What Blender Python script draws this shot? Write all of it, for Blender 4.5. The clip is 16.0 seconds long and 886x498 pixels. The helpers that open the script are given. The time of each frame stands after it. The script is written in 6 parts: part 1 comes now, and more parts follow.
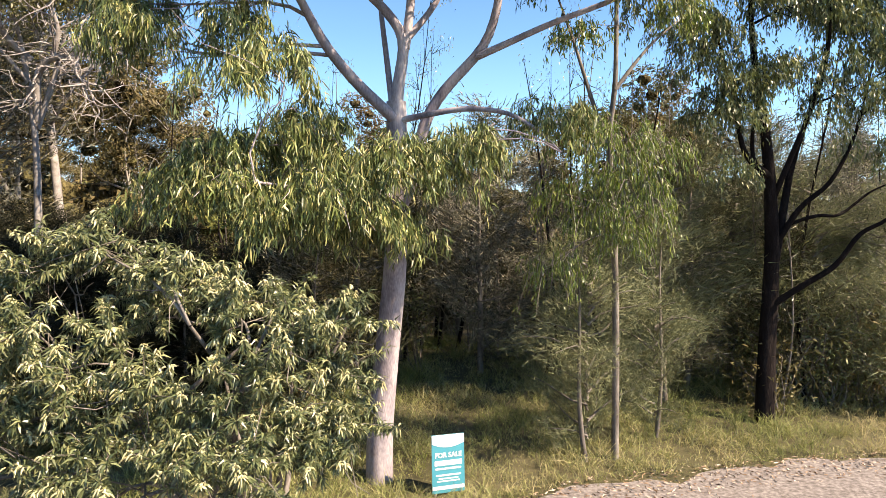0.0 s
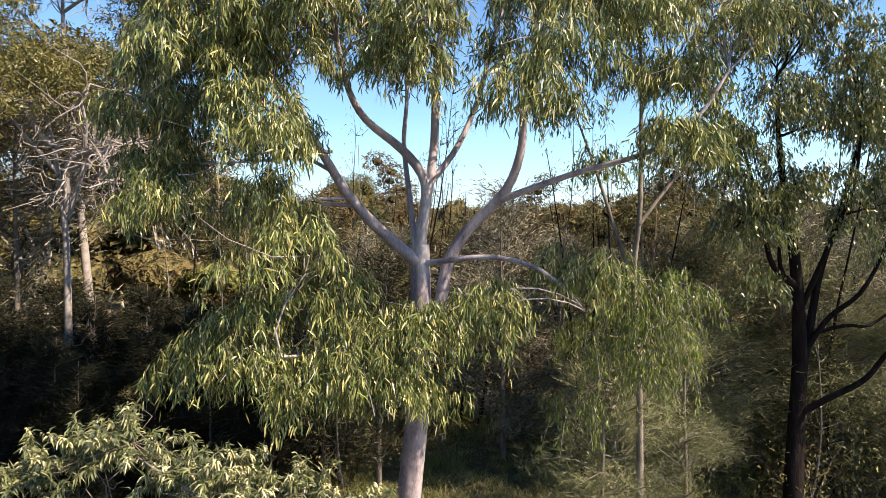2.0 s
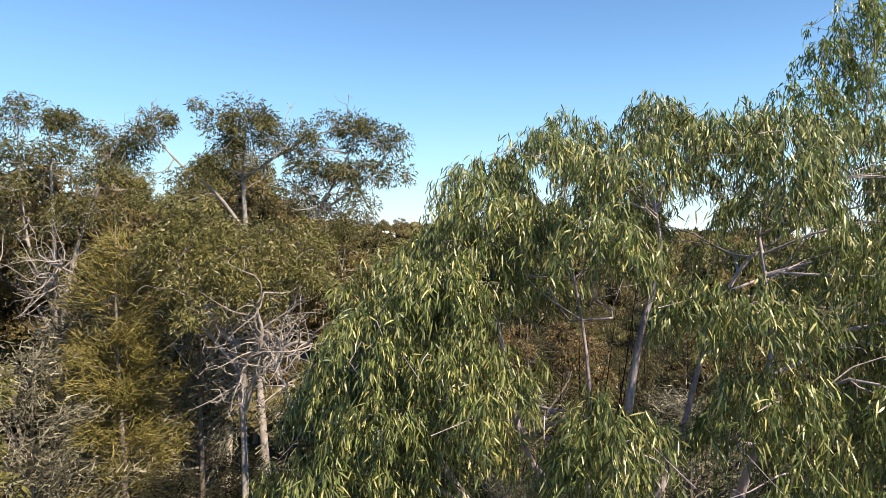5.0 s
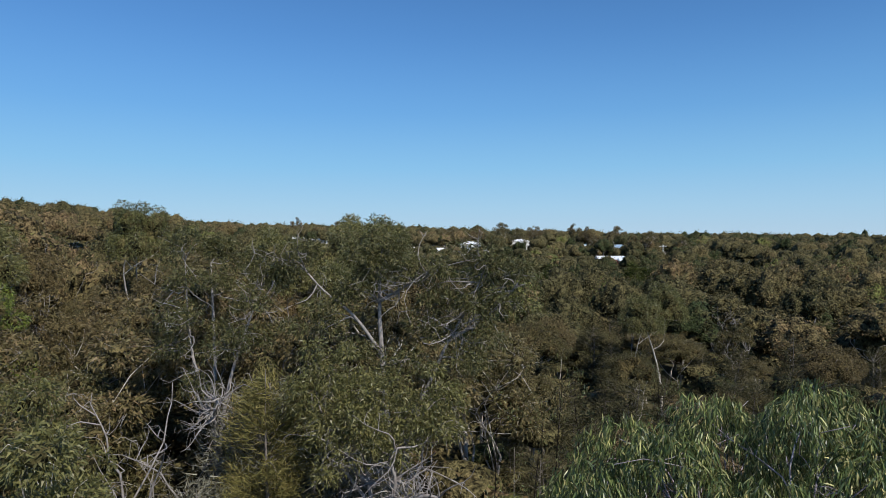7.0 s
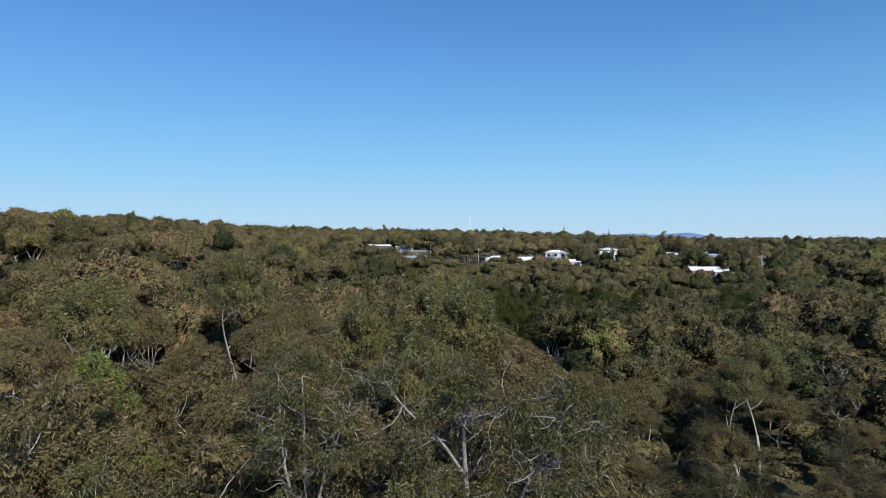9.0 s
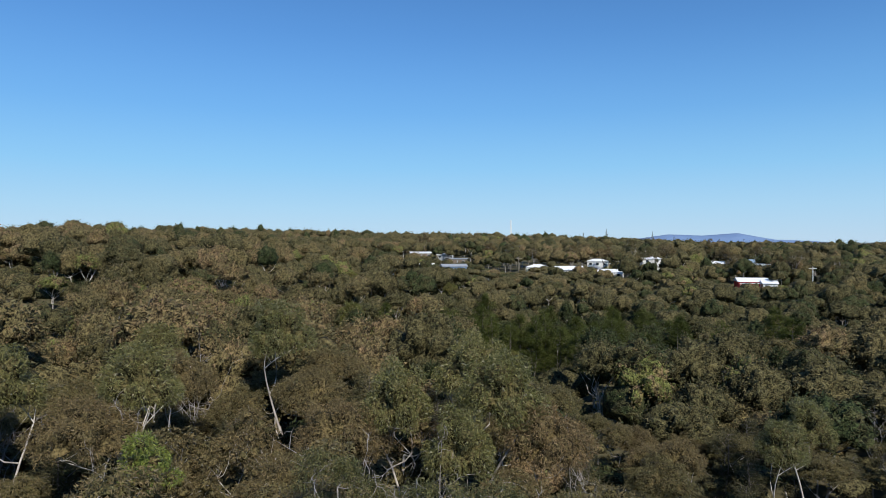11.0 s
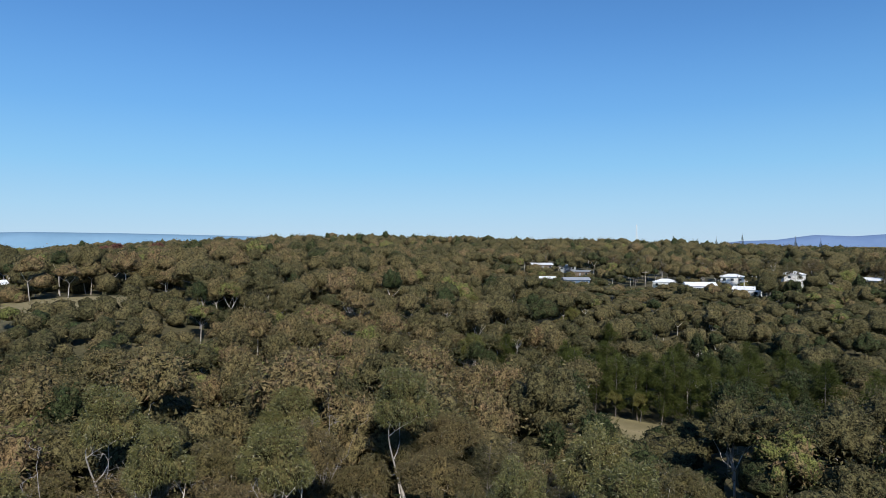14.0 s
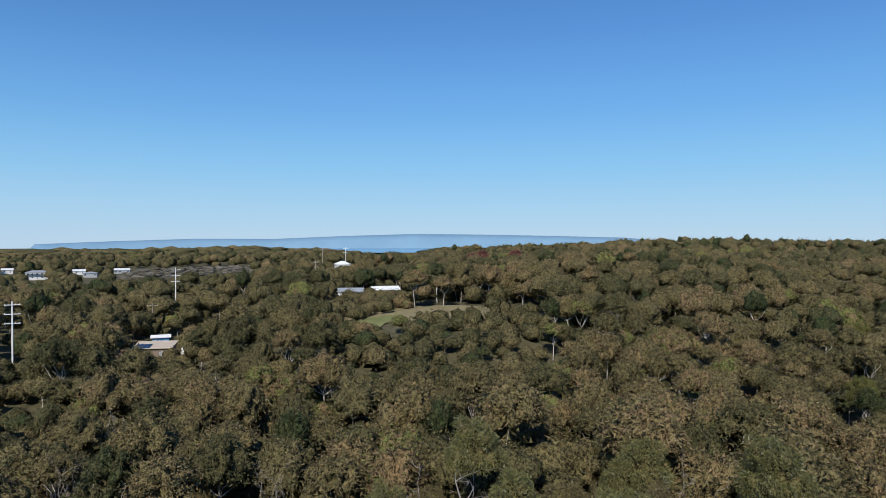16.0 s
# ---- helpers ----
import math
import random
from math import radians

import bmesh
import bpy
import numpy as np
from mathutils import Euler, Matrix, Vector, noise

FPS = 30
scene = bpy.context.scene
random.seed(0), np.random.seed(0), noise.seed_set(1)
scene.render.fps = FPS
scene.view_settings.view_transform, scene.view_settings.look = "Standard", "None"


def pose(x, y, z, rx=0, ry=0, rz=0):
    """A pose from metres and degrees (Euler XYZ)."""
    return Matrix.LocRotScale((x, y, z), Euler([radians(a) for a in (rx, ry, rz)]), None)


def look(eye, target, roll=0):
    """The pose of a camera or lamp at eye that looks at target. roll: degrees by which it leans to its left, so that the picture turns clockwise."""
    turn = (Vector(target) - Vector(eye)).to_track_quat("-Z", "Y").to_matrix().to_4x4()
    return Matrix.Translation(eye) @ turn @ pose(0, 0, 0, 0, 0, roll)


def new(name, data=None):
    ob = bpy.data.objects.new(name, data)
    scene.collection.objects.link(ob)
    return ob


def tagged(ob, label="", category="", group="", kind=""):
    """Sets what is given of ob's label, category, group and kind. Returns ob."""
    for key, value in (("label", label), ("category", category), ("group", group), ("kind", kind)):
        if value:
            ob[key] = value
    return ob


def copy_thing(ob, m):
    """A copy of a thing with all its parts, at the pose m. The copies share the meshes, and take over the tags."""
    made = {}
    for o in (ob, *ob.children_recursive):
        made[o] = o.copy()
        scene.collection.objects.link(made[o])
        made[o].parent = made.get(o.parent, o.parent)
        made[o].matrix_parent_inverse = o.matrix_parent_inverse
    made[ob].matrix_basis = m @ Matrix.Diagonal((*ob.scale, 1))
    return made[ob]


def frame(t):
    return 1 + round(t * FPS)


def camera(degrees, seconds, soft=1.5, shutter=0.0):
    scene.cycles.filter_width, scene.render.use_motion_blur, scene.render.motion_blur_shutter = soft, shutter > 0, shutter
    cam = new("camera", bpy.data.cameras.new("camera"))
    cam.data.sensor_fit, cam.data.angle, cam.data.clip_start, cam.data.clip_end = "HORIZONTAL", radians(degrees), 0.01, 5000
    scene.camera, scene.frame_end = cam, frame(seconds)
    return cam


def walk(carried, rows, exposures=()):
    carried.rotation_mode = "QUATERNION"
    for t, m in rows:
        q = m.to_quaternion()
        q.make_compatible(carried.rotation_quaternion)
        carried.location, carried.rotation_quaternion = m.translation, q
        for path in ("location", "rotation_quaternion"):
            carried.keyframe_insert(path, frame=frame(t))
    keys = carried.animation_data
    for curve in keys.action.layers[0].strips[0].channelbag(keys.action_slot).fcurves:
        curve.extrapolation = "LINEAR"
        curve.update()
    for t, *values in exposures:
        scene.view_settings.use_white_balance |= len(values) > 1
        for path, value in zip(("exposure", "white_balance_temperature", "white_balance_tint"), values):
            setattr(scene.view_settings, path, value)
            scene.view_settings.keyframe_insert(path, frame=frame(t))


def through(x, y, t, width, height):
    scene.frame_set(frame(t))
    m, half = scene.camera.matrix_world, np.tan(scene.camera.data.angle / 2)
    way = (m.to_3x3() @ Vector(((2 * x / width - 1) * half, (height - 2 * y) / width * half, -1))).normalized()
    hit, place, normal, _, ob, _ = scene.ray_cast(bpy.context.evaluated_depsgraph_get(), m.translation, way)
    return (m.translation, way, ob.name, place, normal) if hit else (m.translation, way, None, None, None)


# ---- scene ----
cam = camera(68.1, 16.0, soft=0.6)
PATH = [
    (0, (0.377, -0.040, 4.394), (0.351, 1.959, 4.370), 0.0),
    (0.5, (0.390, -0.050, 4.896), (0.364, 1.950, 4.872), 0.0),
    (1, (0.380, -0.082, 5.461), (0.349, 1.918, 5.437), 0.0),
    (1.5, (0.356, -0.094, 6.114), (0.303, 1.906, 6.090), 0.0),
    (2, (0.336, -0.028, 6.794), (0.247, 1.970, 6.770), 0.0),
    (2.5, (0.263, 0.177, 7.502), (0.130, 2.173, 7.478), 0.0),
    (3, (0.150, 0.559, 8.319), (-0.052, 2.549, 8.295), 0.0),
    (3.5, (0.030, 0.912, 9.137), (-0.237, 2.894, 9.113), 0.0),
    (4, (-0.068, 1.078, 10.015), (-0.403, 3.049, 9.991), 0.0),
    (4.5, (-0.123, 1.253, 11.048), (-0.574, 3.202, 11.024), 0.0),
    (5, (-0.154, 1.367, 12.127), (-0.721, 3.285, 12.103), 0.0),
    (7.5, (-0.003, 1.389, 17.450), (-1.015, 3.114, 17.426), 0.0),
    (8, (-0.022, 1.392, 18.550), (-1.093, 3.081, 18.526), 0.0),
    (8.5, (-0.005, 1.398, 19.650), (-1.130, 3.051, 19.626), 0.0),
    (9, (-0.011, 1.416, 20.750), (-1.174, 3.044, 20.726), 0.0),
    (11.5, (0.420, 1.496, 26.300), (-0.859, 3.033, 26.276), 0.0),
    (12, (0.471, 1.580, 27.420), (-0.823, 3.105, 27.396), 0.0),
    (12.5, (0.564, 1.671, 28.540), (-0.741, 3.186, 28.516), 0.0),
    (13, (0.628, 1.675, 29.660), (-0.693, 3.176, 29.636), 0.0),
    (13.5, (0.466, 1.685, 30.790), (-0.897, 3.149, 30.766), 0.0),
    (14, (0.127, 1.659, 31.920), (-1.397, 2.954, 31.896), 0.0),
    (14.5, (-0.191, 1.727, 33.050), (-1.873, 2.810, 33.026), 0.0),
    (15, (-0.549, 1.868, 34.180), (-2.356, 2.725, 34.156), 0.0),
    (15.5, (-0.754, 1.891, 35.300), (-2.656, 2.509, 35.276), 0.0),
    (16, (-1.001, 1.973, 36.400), (-2.968, 2.338, 36.376), 0.0),
]
walk(cam, [(t, look(eye, target, roll)) for t, eye, target, roll in PATH],
     exposures=[(0.0, 1.42, 8500, 17), (1.5, 1.27, 8400, 18), (2.2, 1.18, 8400, 18), (3.0, 1.26, 8150, 18), (4.0, 1.32, 8250, 17), (5.0, 0.94, 8200, 14), (6.0, 0.5, 7200, 12), (7.2, -0.05, 6350, 10), (8.5, 0.1, 6350, 10), (13.0, 0.09, 6350, 10), (16.0, 0.02, 6350, 10.5)])

# ---- daylight ----
SUN_AZ, SUN_EL = -116.0, 42.0      # degrees to the left of +y, and above the horizon
world = bpy.data.worlds.new("sky")
scene.world = world
world.use_nodes = True
wn = world.node_tree.nodes
sky = wn.new("ShaderNodeTexSky")
sky.sky_type = "NISHITA"
sky.sun_disc = False
sky.sun_elevation = radians(SUN_EL)
sky.sun_rotation = radians(-SUN_AZ)
sky.altitude, sky.air_density, sky.dust_density, sky.ozone_density = 0, 1.0, 0.0, 3.0
wn["Background"].inputs["Strength"].default_value = 0.098
deep = wn.new("ShaderNodeHueSaturation")
deep.inputs["Saturation"].default_value = 1.1
world.node_tree.links.new(sky.outputs["Color"], deep.inputs["Color"])
cool = wn.new("ShaderNodeMix")
cool.data_type, cool.blend_type = "RGBA", "MULTIPLY"
cool.inputs["Factor"].default_value = 1.0
cool.inputs[7].default_value = (0.70, 1.0, 1.24, 1.0)
world.node_tree.links.new(deep.outputs["Color"], cool.inputs[6])
# pale haze low over the whole horizon, turning to clear blue higher up
up = wn.new("ShaderNodeSeparateXYZ")
world.node_tree.links.new(wn.new("ShaderNodeTexCoord").outputs["Generated"], up.inputs[0])
low = wn.new("ShaderNodeMapRange")
low.inputs[1].default_value, low.inputs[2].default_value, low.inputs[3].default_value, low.inputs[4].default_value = 0.05, 0.42, 0.92, 0.0
low.interpolation_type = "SMOOTHSTEP"
world.node_tree.links.new(up.outputs[2], low.inputs[0])
tone = wn.new("ShaderNodeValToRGB")
tone.color_ramp.elements[0].position, tone.color_ramp.elements[0].color = 0.0, (0.48, 0.64, 0.80, 1)
tone.color_ramp.elements[1].position, tone.color_ramp.elements[1].color = 0.3, (0.12, 0.33, 0.70, 1)
tone.color_ramp.elements.new(0.05).color = (0.39, 0.62, 0.82, 1)
tone.color_ramp.elements.new(0.11).color = (0.27, 0.55, 0.82, 1)
tone.color_ramp.elements.new(0.19).color = (0.175, 0.43, 0.77, 1)
world.node_tree.links.new(up.outputs[2], tone.inputs["Fac"])
bright = wn.new("ShaderNodeVectorMath")
bright.operation = "SCALE"
bright.inputs["Scale"].default_value = 10.0
world.node_tree.links.new(tone.outputs["Color"], bright.inputs[0])
haze = wn.new("ShaderNodeMix")
haze.data_type = "RGBA"
world.node_tree.links.new(low.outputs[0], haze.inputs["Factor"])
world.node_tree.links.new(cool.outputs[2], haze.inputs[6])
world.node_tree.links.new(bright.outputs[0], haze.inputs[7])
world.node_tree.links.new(haze.outputs[2], wn["Background"].inputs["Color"])
sun = new("sun", bpy.data.lights.new("sun", "SUN"))
sun.data.energy, sun.data.angle, sun.data.color = 5.0, radians(0.5), (1.0, 0.94, 0.84)
sa, se = radians(SUN_AZ), radians(SUN_EL)
sun.matrix_world = look((0, 0, 60), Vector((0, 0, 60)) - Vector((-math.sin(sa) * math.cos(se), math.cos(sa) * math.cos(se), math.sin(se))))


# ---- materials ----
def shader(name):
    m = bpy.data.materials.new(name)
    m.use_nodes = True
    return m, m.node_tree.nodes, m.node_tree.links, m.node_tree.nodes["Principled BSDF"]


def ramp_node(n, stops):
    r = n.new("ShaderNodeValToRGB")
    r.color_ramp.elements[0].position, r.color_ramp.elements[0].color = stops[0][0], (*stops[0][1], 1)
    r.color_ramp.elements[1].position, r.color_ramp.elements[1].color = stops[-1][0], (*stops[-1][1], 1)
    for p, c in stops[1:-1]:
        r.color_ramp.elements.new(p).color = (*c, 1)
    return r


def math_node(n, l, op, a, b):
    m = n.new("ShaderNodeMath")
    m.operation = op
    for k, v in enumerate((a, b)):
        if isinstance(v, (int, float)):
            m.inputs[k].default_value = v
        else:
            l.new(v, m.inputs[k])
    return m.outputs[0]


def scaled(n, l, col, val):
    m = n.new("ShaderNodeVectorMath")
    m.operation = "SCALE"
    l.new(col, m.inputs[0])
    l.new(val, m.inputs["Scale"])
    return m.outputs[0]


def leaf_material(name, stops, source="object", leaf_share=0.45, rough=0.45, through=0.25, spec=0.4, depth=0.3):
    """Leaves: colour by the tree (object random or the woods' own tint) and by the single leaf."""
    m, n, l, p = shader(name)
    if source == "object":
        tree = n.new("ShaderNodeObjectInfo").outputs["Random"]
    else:
        at = n.new("ShaderNodeAttribute")
        at.attribute_name = "tint"
        tree = at.outputs["Fac"]
    one = n.new("ShaderNodeNewGeometry").outputs["Random Per Island"]
    keep = 1 - leaf_share if source == "object" else 1.0
    mix = math_node(n, l, "ADD", math_node(n, l, "MULTIPLY", tree, keep), math_node(n, l, "MULTIPLY", math_node(n, l, "SUBTRACT", one, 0.0 if source == "object" else 0.5), leaf_share))
    r = ramp_node(n, stops)
    l.new(mix, r.inputs["Fac"])
    # old and young leaves differ in depth of colour
    other = math_node(n, l, "FRACT", math_node(n, l, "MULTIPLY", one, 37.0), 0.0)
    deep_col = scaled(n, l, r.outputs["Color"], math_node(n, l, "ADD", math_node(n, l, "MULTIPLY", other, 2 * depth), 1 - depth))
    l.new(deep_col, p.inputs["Base Color"])
    p.inputs["Roughness"].default_value = rough
    p.inputs["Specular IOR Level"].default_value = spec
    if through:
        tr = n.new("ShaderNodeBsdfTranslucent")
        l.new(deep_col, tr.inputs["Color"])
        mx = n.new("ShaderNodeMixShader")
        mx.inputs[0].default_value = through
        l.new(p.outputs[0], mx.inputs[1])
        l.new(tr.outputs[0], mx.inputs[2])
        l.new(mx.outputs[0], n["Material Output"].inputs["Surface"])
    return m


def rough_material(name, stops, scale, rough=0.85, bump=0.4, stretch=(1, 1, 1), detail=6, fine=None, dist=0.02, spec=0.3):
    """Bark, earth, stone: noise at two sizes, with relief."""
    m, n, l, p = shader(name)
    tc = n.new("ShaderNodeTexCoord")
    mp = n.new("ShaderNodeMapping")
    mp.inputs["Scale"].default_value = stretch
    l.new(tc.outputs["Object"], mp.inputs["Vector"])
    a = n.new("ShaderNodeTexNoise")
    a.inputs["Scale"].default_value, a.inputs["Detail"].default_value = scale, detail
    b = n.new("ShaderNodeTexNoise")
    b.inputs["Scale"].default_value, b.inputs["Detail"].default_value = fine or scale * 9, 4
    for k in (a, b):
        l.new(mp.outputs[0], k.inputs["Vector"])
    mix = math_node(n, l, "ADD", math_node(n, l, "MULTIPLY", a.outputs["Fac"], 0.65), math_node(n, l, "MULTIPLY", b.outputs["Fac"], 0.35))
    r = ramp_node(n, stops)
    l.new(mix, r.inputs["Fac"])
    l.new(r.outputs["Color"], p.inputs["Base Color"])
    bp = n.new("ShaderNodeBump")
    bp.inputs["Strength"].default_value, bp.inputs["Distance"].default_value = bump, dist
    l.new(mix, bp.inputs["Height"])
    l.new(bp.outputs[0], p.inputs["Normal"])
    p.inputs["Roughness"].default_value, p.inputs["Specular IOR Level"].default_value = rough, spec
    return m


LEAF_WEEPING = leaf_material("weeping_gum_leaf", [(0.0, (0.045, 0.068, 0.026)), (0.45, (0.106, 0.142, 0.044)), (0.76, (0.212, 0.236, 0.08)), (1.0, (0.45, 0.39, 0.17))], leaf_share=0.9, rough=0.4, through=0.22, spec=0.5, depth=0.65)
LEAF_WATTLE = leaf_material("wattle_leaf", [(0.0, (0.06, 0.085, 0.04)), (0.5, (0.145, 0.17, 0.075)), (1.0, (0.28, 0.28, 0.13))], leaf_share=0.9, rough=0.36, through=0.25, spec=0.6, depth=0.45)
FLOWER = leaf_material("wattle_flower", [(0.0, (0.4, 0.37, 0.19)), (0.5, (0.54, 0.51, 0.29)), (1.0, (0.68, 0.65, 0.42))], leaf_share=0.9, rough=0.8, through=0.2, spec=0.1)
GUM_STOPS = [(0.0, (0.09, 0.087, 0.034)), (0.4, (0.124, 0.104, 0.044)), (0.75, (0.154, 0.113, 0.052)), (1.0, (0.18, 0.123, 0.062))]
OLIVE_STOPS = [(0.0, (0.096, 0.093, 0.038)), (0.4, (0.136, 0.117, 0.049)), (0.75, (0.173, 0.133, 0.063)), (1.0, (0.218, 0.15, 0.082))]
LEAF_OLIVE = leaf_material("olive_gum_leaf", OLIVE_STOPS, leaf_share=0.6, spec=0.25, rough=0.4, through=0.28, depth=0.4)
LEAF_GUM = leaf_material("gum_leaf", GUM_STOPS, leaf_share=0.35, depth=0.45, spec=0.25, rough=0.5)
WOODS_STOPS = [(0.0, (0.045, 0.059, 0.023)), (0.2, (0.076, 0.07, 0.031)), (0.42, (0.116, 0.102, 0.046)), (0.62, (0.146, 0.12, 0.054)), (0.78, (0.176, 0.131, 0.064)), (0.9, (0.2, 0.136, 0.073)), (1.0, (0.146, 0.156, 0.048))]
LEAF_WOODS = leaf_material("woods_leaf", WOODS_STOPS, source="tint", leaf_share=0.5, rough=0.55, through=0.3, spec=0.15, depth=0.45)


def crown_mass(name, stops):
    """Massed leaves of a crown in relief: tufts at two sizes, the shade in their gaps painted as dark colour."""
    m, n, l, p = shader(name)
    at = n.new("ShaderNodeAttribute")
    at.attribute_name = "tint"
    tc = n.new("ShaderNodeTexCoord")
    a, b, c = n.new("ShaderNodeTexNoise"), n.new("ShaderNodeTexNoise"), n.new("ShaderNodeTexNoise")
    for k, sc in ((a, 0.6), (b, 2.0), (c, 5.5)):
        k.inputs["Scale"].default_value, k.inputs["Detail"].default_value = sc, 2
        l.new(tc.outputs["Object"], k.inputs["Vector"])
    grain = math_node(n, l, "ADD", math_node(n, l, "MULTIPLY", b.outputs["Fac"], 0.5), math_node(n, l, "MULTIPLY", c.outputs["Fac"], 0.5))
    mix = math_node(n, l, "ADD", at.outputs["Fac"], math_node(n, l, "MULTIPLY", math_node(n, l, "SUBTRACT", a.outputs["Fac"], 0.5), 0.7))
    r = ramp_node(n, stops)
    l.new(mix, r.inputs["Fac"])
    # noise darkens the colour to imitate shade in the gaps between tufts
    gap_shade = n.new("ShaderNodeMapRange")
    gap_shade.inputs[1].default_value, gap_shade.inputs[2].default_value, gap_shade.inputs[3].default_value, gap_shade.inputs[4].default_value = 0.4, 0.6, 0.16, 1.4
    l.new(grain, gap_shade.inputs[0])
    l.new(scaled(n, l, r.outputs["Color"], gap_shade.outputs[0]), p.inputs["Base Color"])
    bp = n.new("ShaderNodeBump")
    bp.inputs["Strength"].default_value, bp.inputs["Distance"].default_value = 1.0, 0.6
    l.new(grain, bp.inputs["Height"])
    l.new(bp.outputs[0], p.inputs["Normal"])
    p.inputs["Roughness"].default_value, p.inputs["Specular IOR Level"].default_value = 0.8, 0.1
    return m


# woods leaf colours dimmed to imitate self-shading inside the crowns
CROWN_MASS = crown_mass("shaded_woods_leaves", [(p, tuple(c * 0.9 for c in col)) for p, col in WOODS_STOPS])
SCRUB_STOPS = [(0.0, (0.10, 0.092, 0.07)), (0.5, (0.16, 0.145, 0.115)), (1.0, (0.23, 0.21, 0.175))]
SCRUB_MASS = crown_mass("marsh_scrub", SCRUB_STOPS)
SCRUB_LEAF = leaf_material("marsh_scrub_leaf", SCRUB_STOPS, source="tint", leaf_share=0.5, rough=0.8, through=0.1, spec=0.1)
# darker copies of the leaf colours, painting in the crown's inner shade
OLIVE_CORE = crown_mass("shaded_olive_leaves", [(p, tuple(c * 0.75 for c in col)) for p, col in OLIVE_STOPS])
CROWN_CORE = crown_mass("shaded_gum_leaves", [(p, tuple(c * 0.85 for c in col)) for p, col in GUM_STOPS])
LEAF_FRESH = leaf_material("fresh_leaf", [(0.0, (0.095, 0.125, 0.024)), (0.5, (0.17, 0.2, 0.036)), (1.0, (0.26, 0.27, 0.06))], leaf_share=0.7)
LEAF_PINE = leaf_material("pine_needle", [(0.0, (0.036, 0.046, 0.012)), (0.6, (0.062, 0.074, 0.018)), (1.0, (0.105, 0.118, 0.03))], leaf_share=0.6, through=0.15, spec=0.08, rough=0.8)
LEAF_DARK = leaf_material("dark_gum_leaf", [(0.0, (0.045, 0.068, 0.026)), (0.5, (0.118, 0.148, 0.05)), (1.0, (0.27, 0.262, 0.1))], leaf_share=0.9, rough=0.33, through=0.28, spec=0.7)
LEAF_LIME = leaf_material("yellow_green_leaf", [(0.0, (0.075, 0.085, 0.02)), (0.5, (0.13, 0.13, 0.03)), (1.0, (0.2, 0.17, 0.04))], leaf_share=0.7)
NEEDLE = leaf_material("sheoak_needle", [(0.0, (0.06, 0.06, 0.042)), (0.5, (0.15, 0.147, 0.108)), (1.0, (0.34, 0.32, 0.24))], leaf_share=1.0, rough=0.6, through=0.2, spec=0.2)
LEAF_GREY = leaf_material("grey_gum_leaf", [(0.0, (0.05, 0.056, 0.02)), (0.4, (0.094, 0.096, 0.035)), (0.75, (0.15, 0.13, 0.053)), (1.0, (0.225, 0.168, 0.085))], leaf_share=0.7, spec=0.3, rough=0.45, through=0.28, depth=0.4)
NEEDLE_GOLD = leaf_material("golden_sheoak_needle", [(0.0, (0.10, 0.095, 0.03)), (0.5, (0.17, 0.155, 0.05)), (1.0, (0.25, 0.21, 0.075))], leaf_share=0.7, rough=0.6, through=0.25, spec=0.2)
LEAF_MOSS = leaf_material("moss_green_gum_leaf", [(0.0, (0.08, 0.086, 0.028)), (0.5, (0.138, 0.134, 0.046)), (1.0, (0.215, 0.188, 0.068))], leaf_share=0.6, rough=0.4, through=0.28, depth=0.4)
NEEDLE_DARK = leaf_material("dark_sheoak_needle", [(0.0, (0.036, 0.036, 0.018)), (0.5, (0.064, 0.06, 0.03)), (1.0, (0.11, 0.098, 0.048))], leaf_share=0.6, rough=0.7, through=0.1, spec=0.1)
# she-oak needles coloured near-black to stand in for deep shade
NEEDLE_SHADE = leaf_material("shade_black_sheoak_needle", [(0.0, (0.014, 0.016, 0.01)), (0.5, (0.024, 0.026, 0.017)), (1.0, (0.04, 0.04, 0.028))], leaf_share=0.6, rough=0.8, through=0.1, spec=0.05)
NEEDLE_GREEN = leaf_material("young_sheoak_needle", [(0.0, (0.1, 0.115, 0.06)), (0.5, (0.165, 0.18, 0.095)), (1.0, (0.25, 0.255, 0.14))], leaf_share=0.8, rough=0.6, through=0.25, spec=0.2)
# red leaf colour darkened likewise for shade inside the crown
RED_CORE = crown_mass("shaded_red_leaves", [(0.0, (0.09, 0.035, 0.03)), (1.0, (0.16, 0.06, 0.045))])
RED_LEAF = leaf_material("red_leaf", [(0.0, (0.12, 0.048, 0.036)), (1.0, (0.2, 0.088, 0.058))], leaf_share=0.8)
GRASS = leaf_material("grass_blade", [(0.0, (0.13, 0.17, 0.05)), (0.5, (0.27, 0.28, 0.11)), (1.0, (0.45, 0.38, 0.22))], source="tint", leaf_share=0.5, rough=0.6, through=0.3, spec=0.2)
BARK_HERO = rough_material("smooth_gum_bark", [(0.3, (0.09, 0.078, 0.088)), (0.44, (0.23, 0.197, 0.22)), (0.56, (0.36, 0.317, 0.335)), (0.7, (0.53, 0.475, 0.475))], 2.2, rough=0.75, bump=0.35, stretch=(1.6, 1.6, 0.45), fine=26)
BARK_DARK = rough_material("ironbark", [(0.3, (0.006, 0.005, 0.005)), (0.55, (0.016, 0.0125, 0.012)), (0.75, (0.05, 0.04, 0.036))], 6, rough=0.95, bump=0.9, stretch=(1.5, 1.5, 0.25), dist=0.05, spec=0.05)
BARK_PALE = rough_material("pale_gum_bark", [(0.3, (0.2, 0.17, 0.15)), (0.5, (0.42, 0.38, 0.34)), (0.7, (0.6, 0.56, 0.51))], 2.2, bump=0.3, stretch=(1, 1, 0.5))
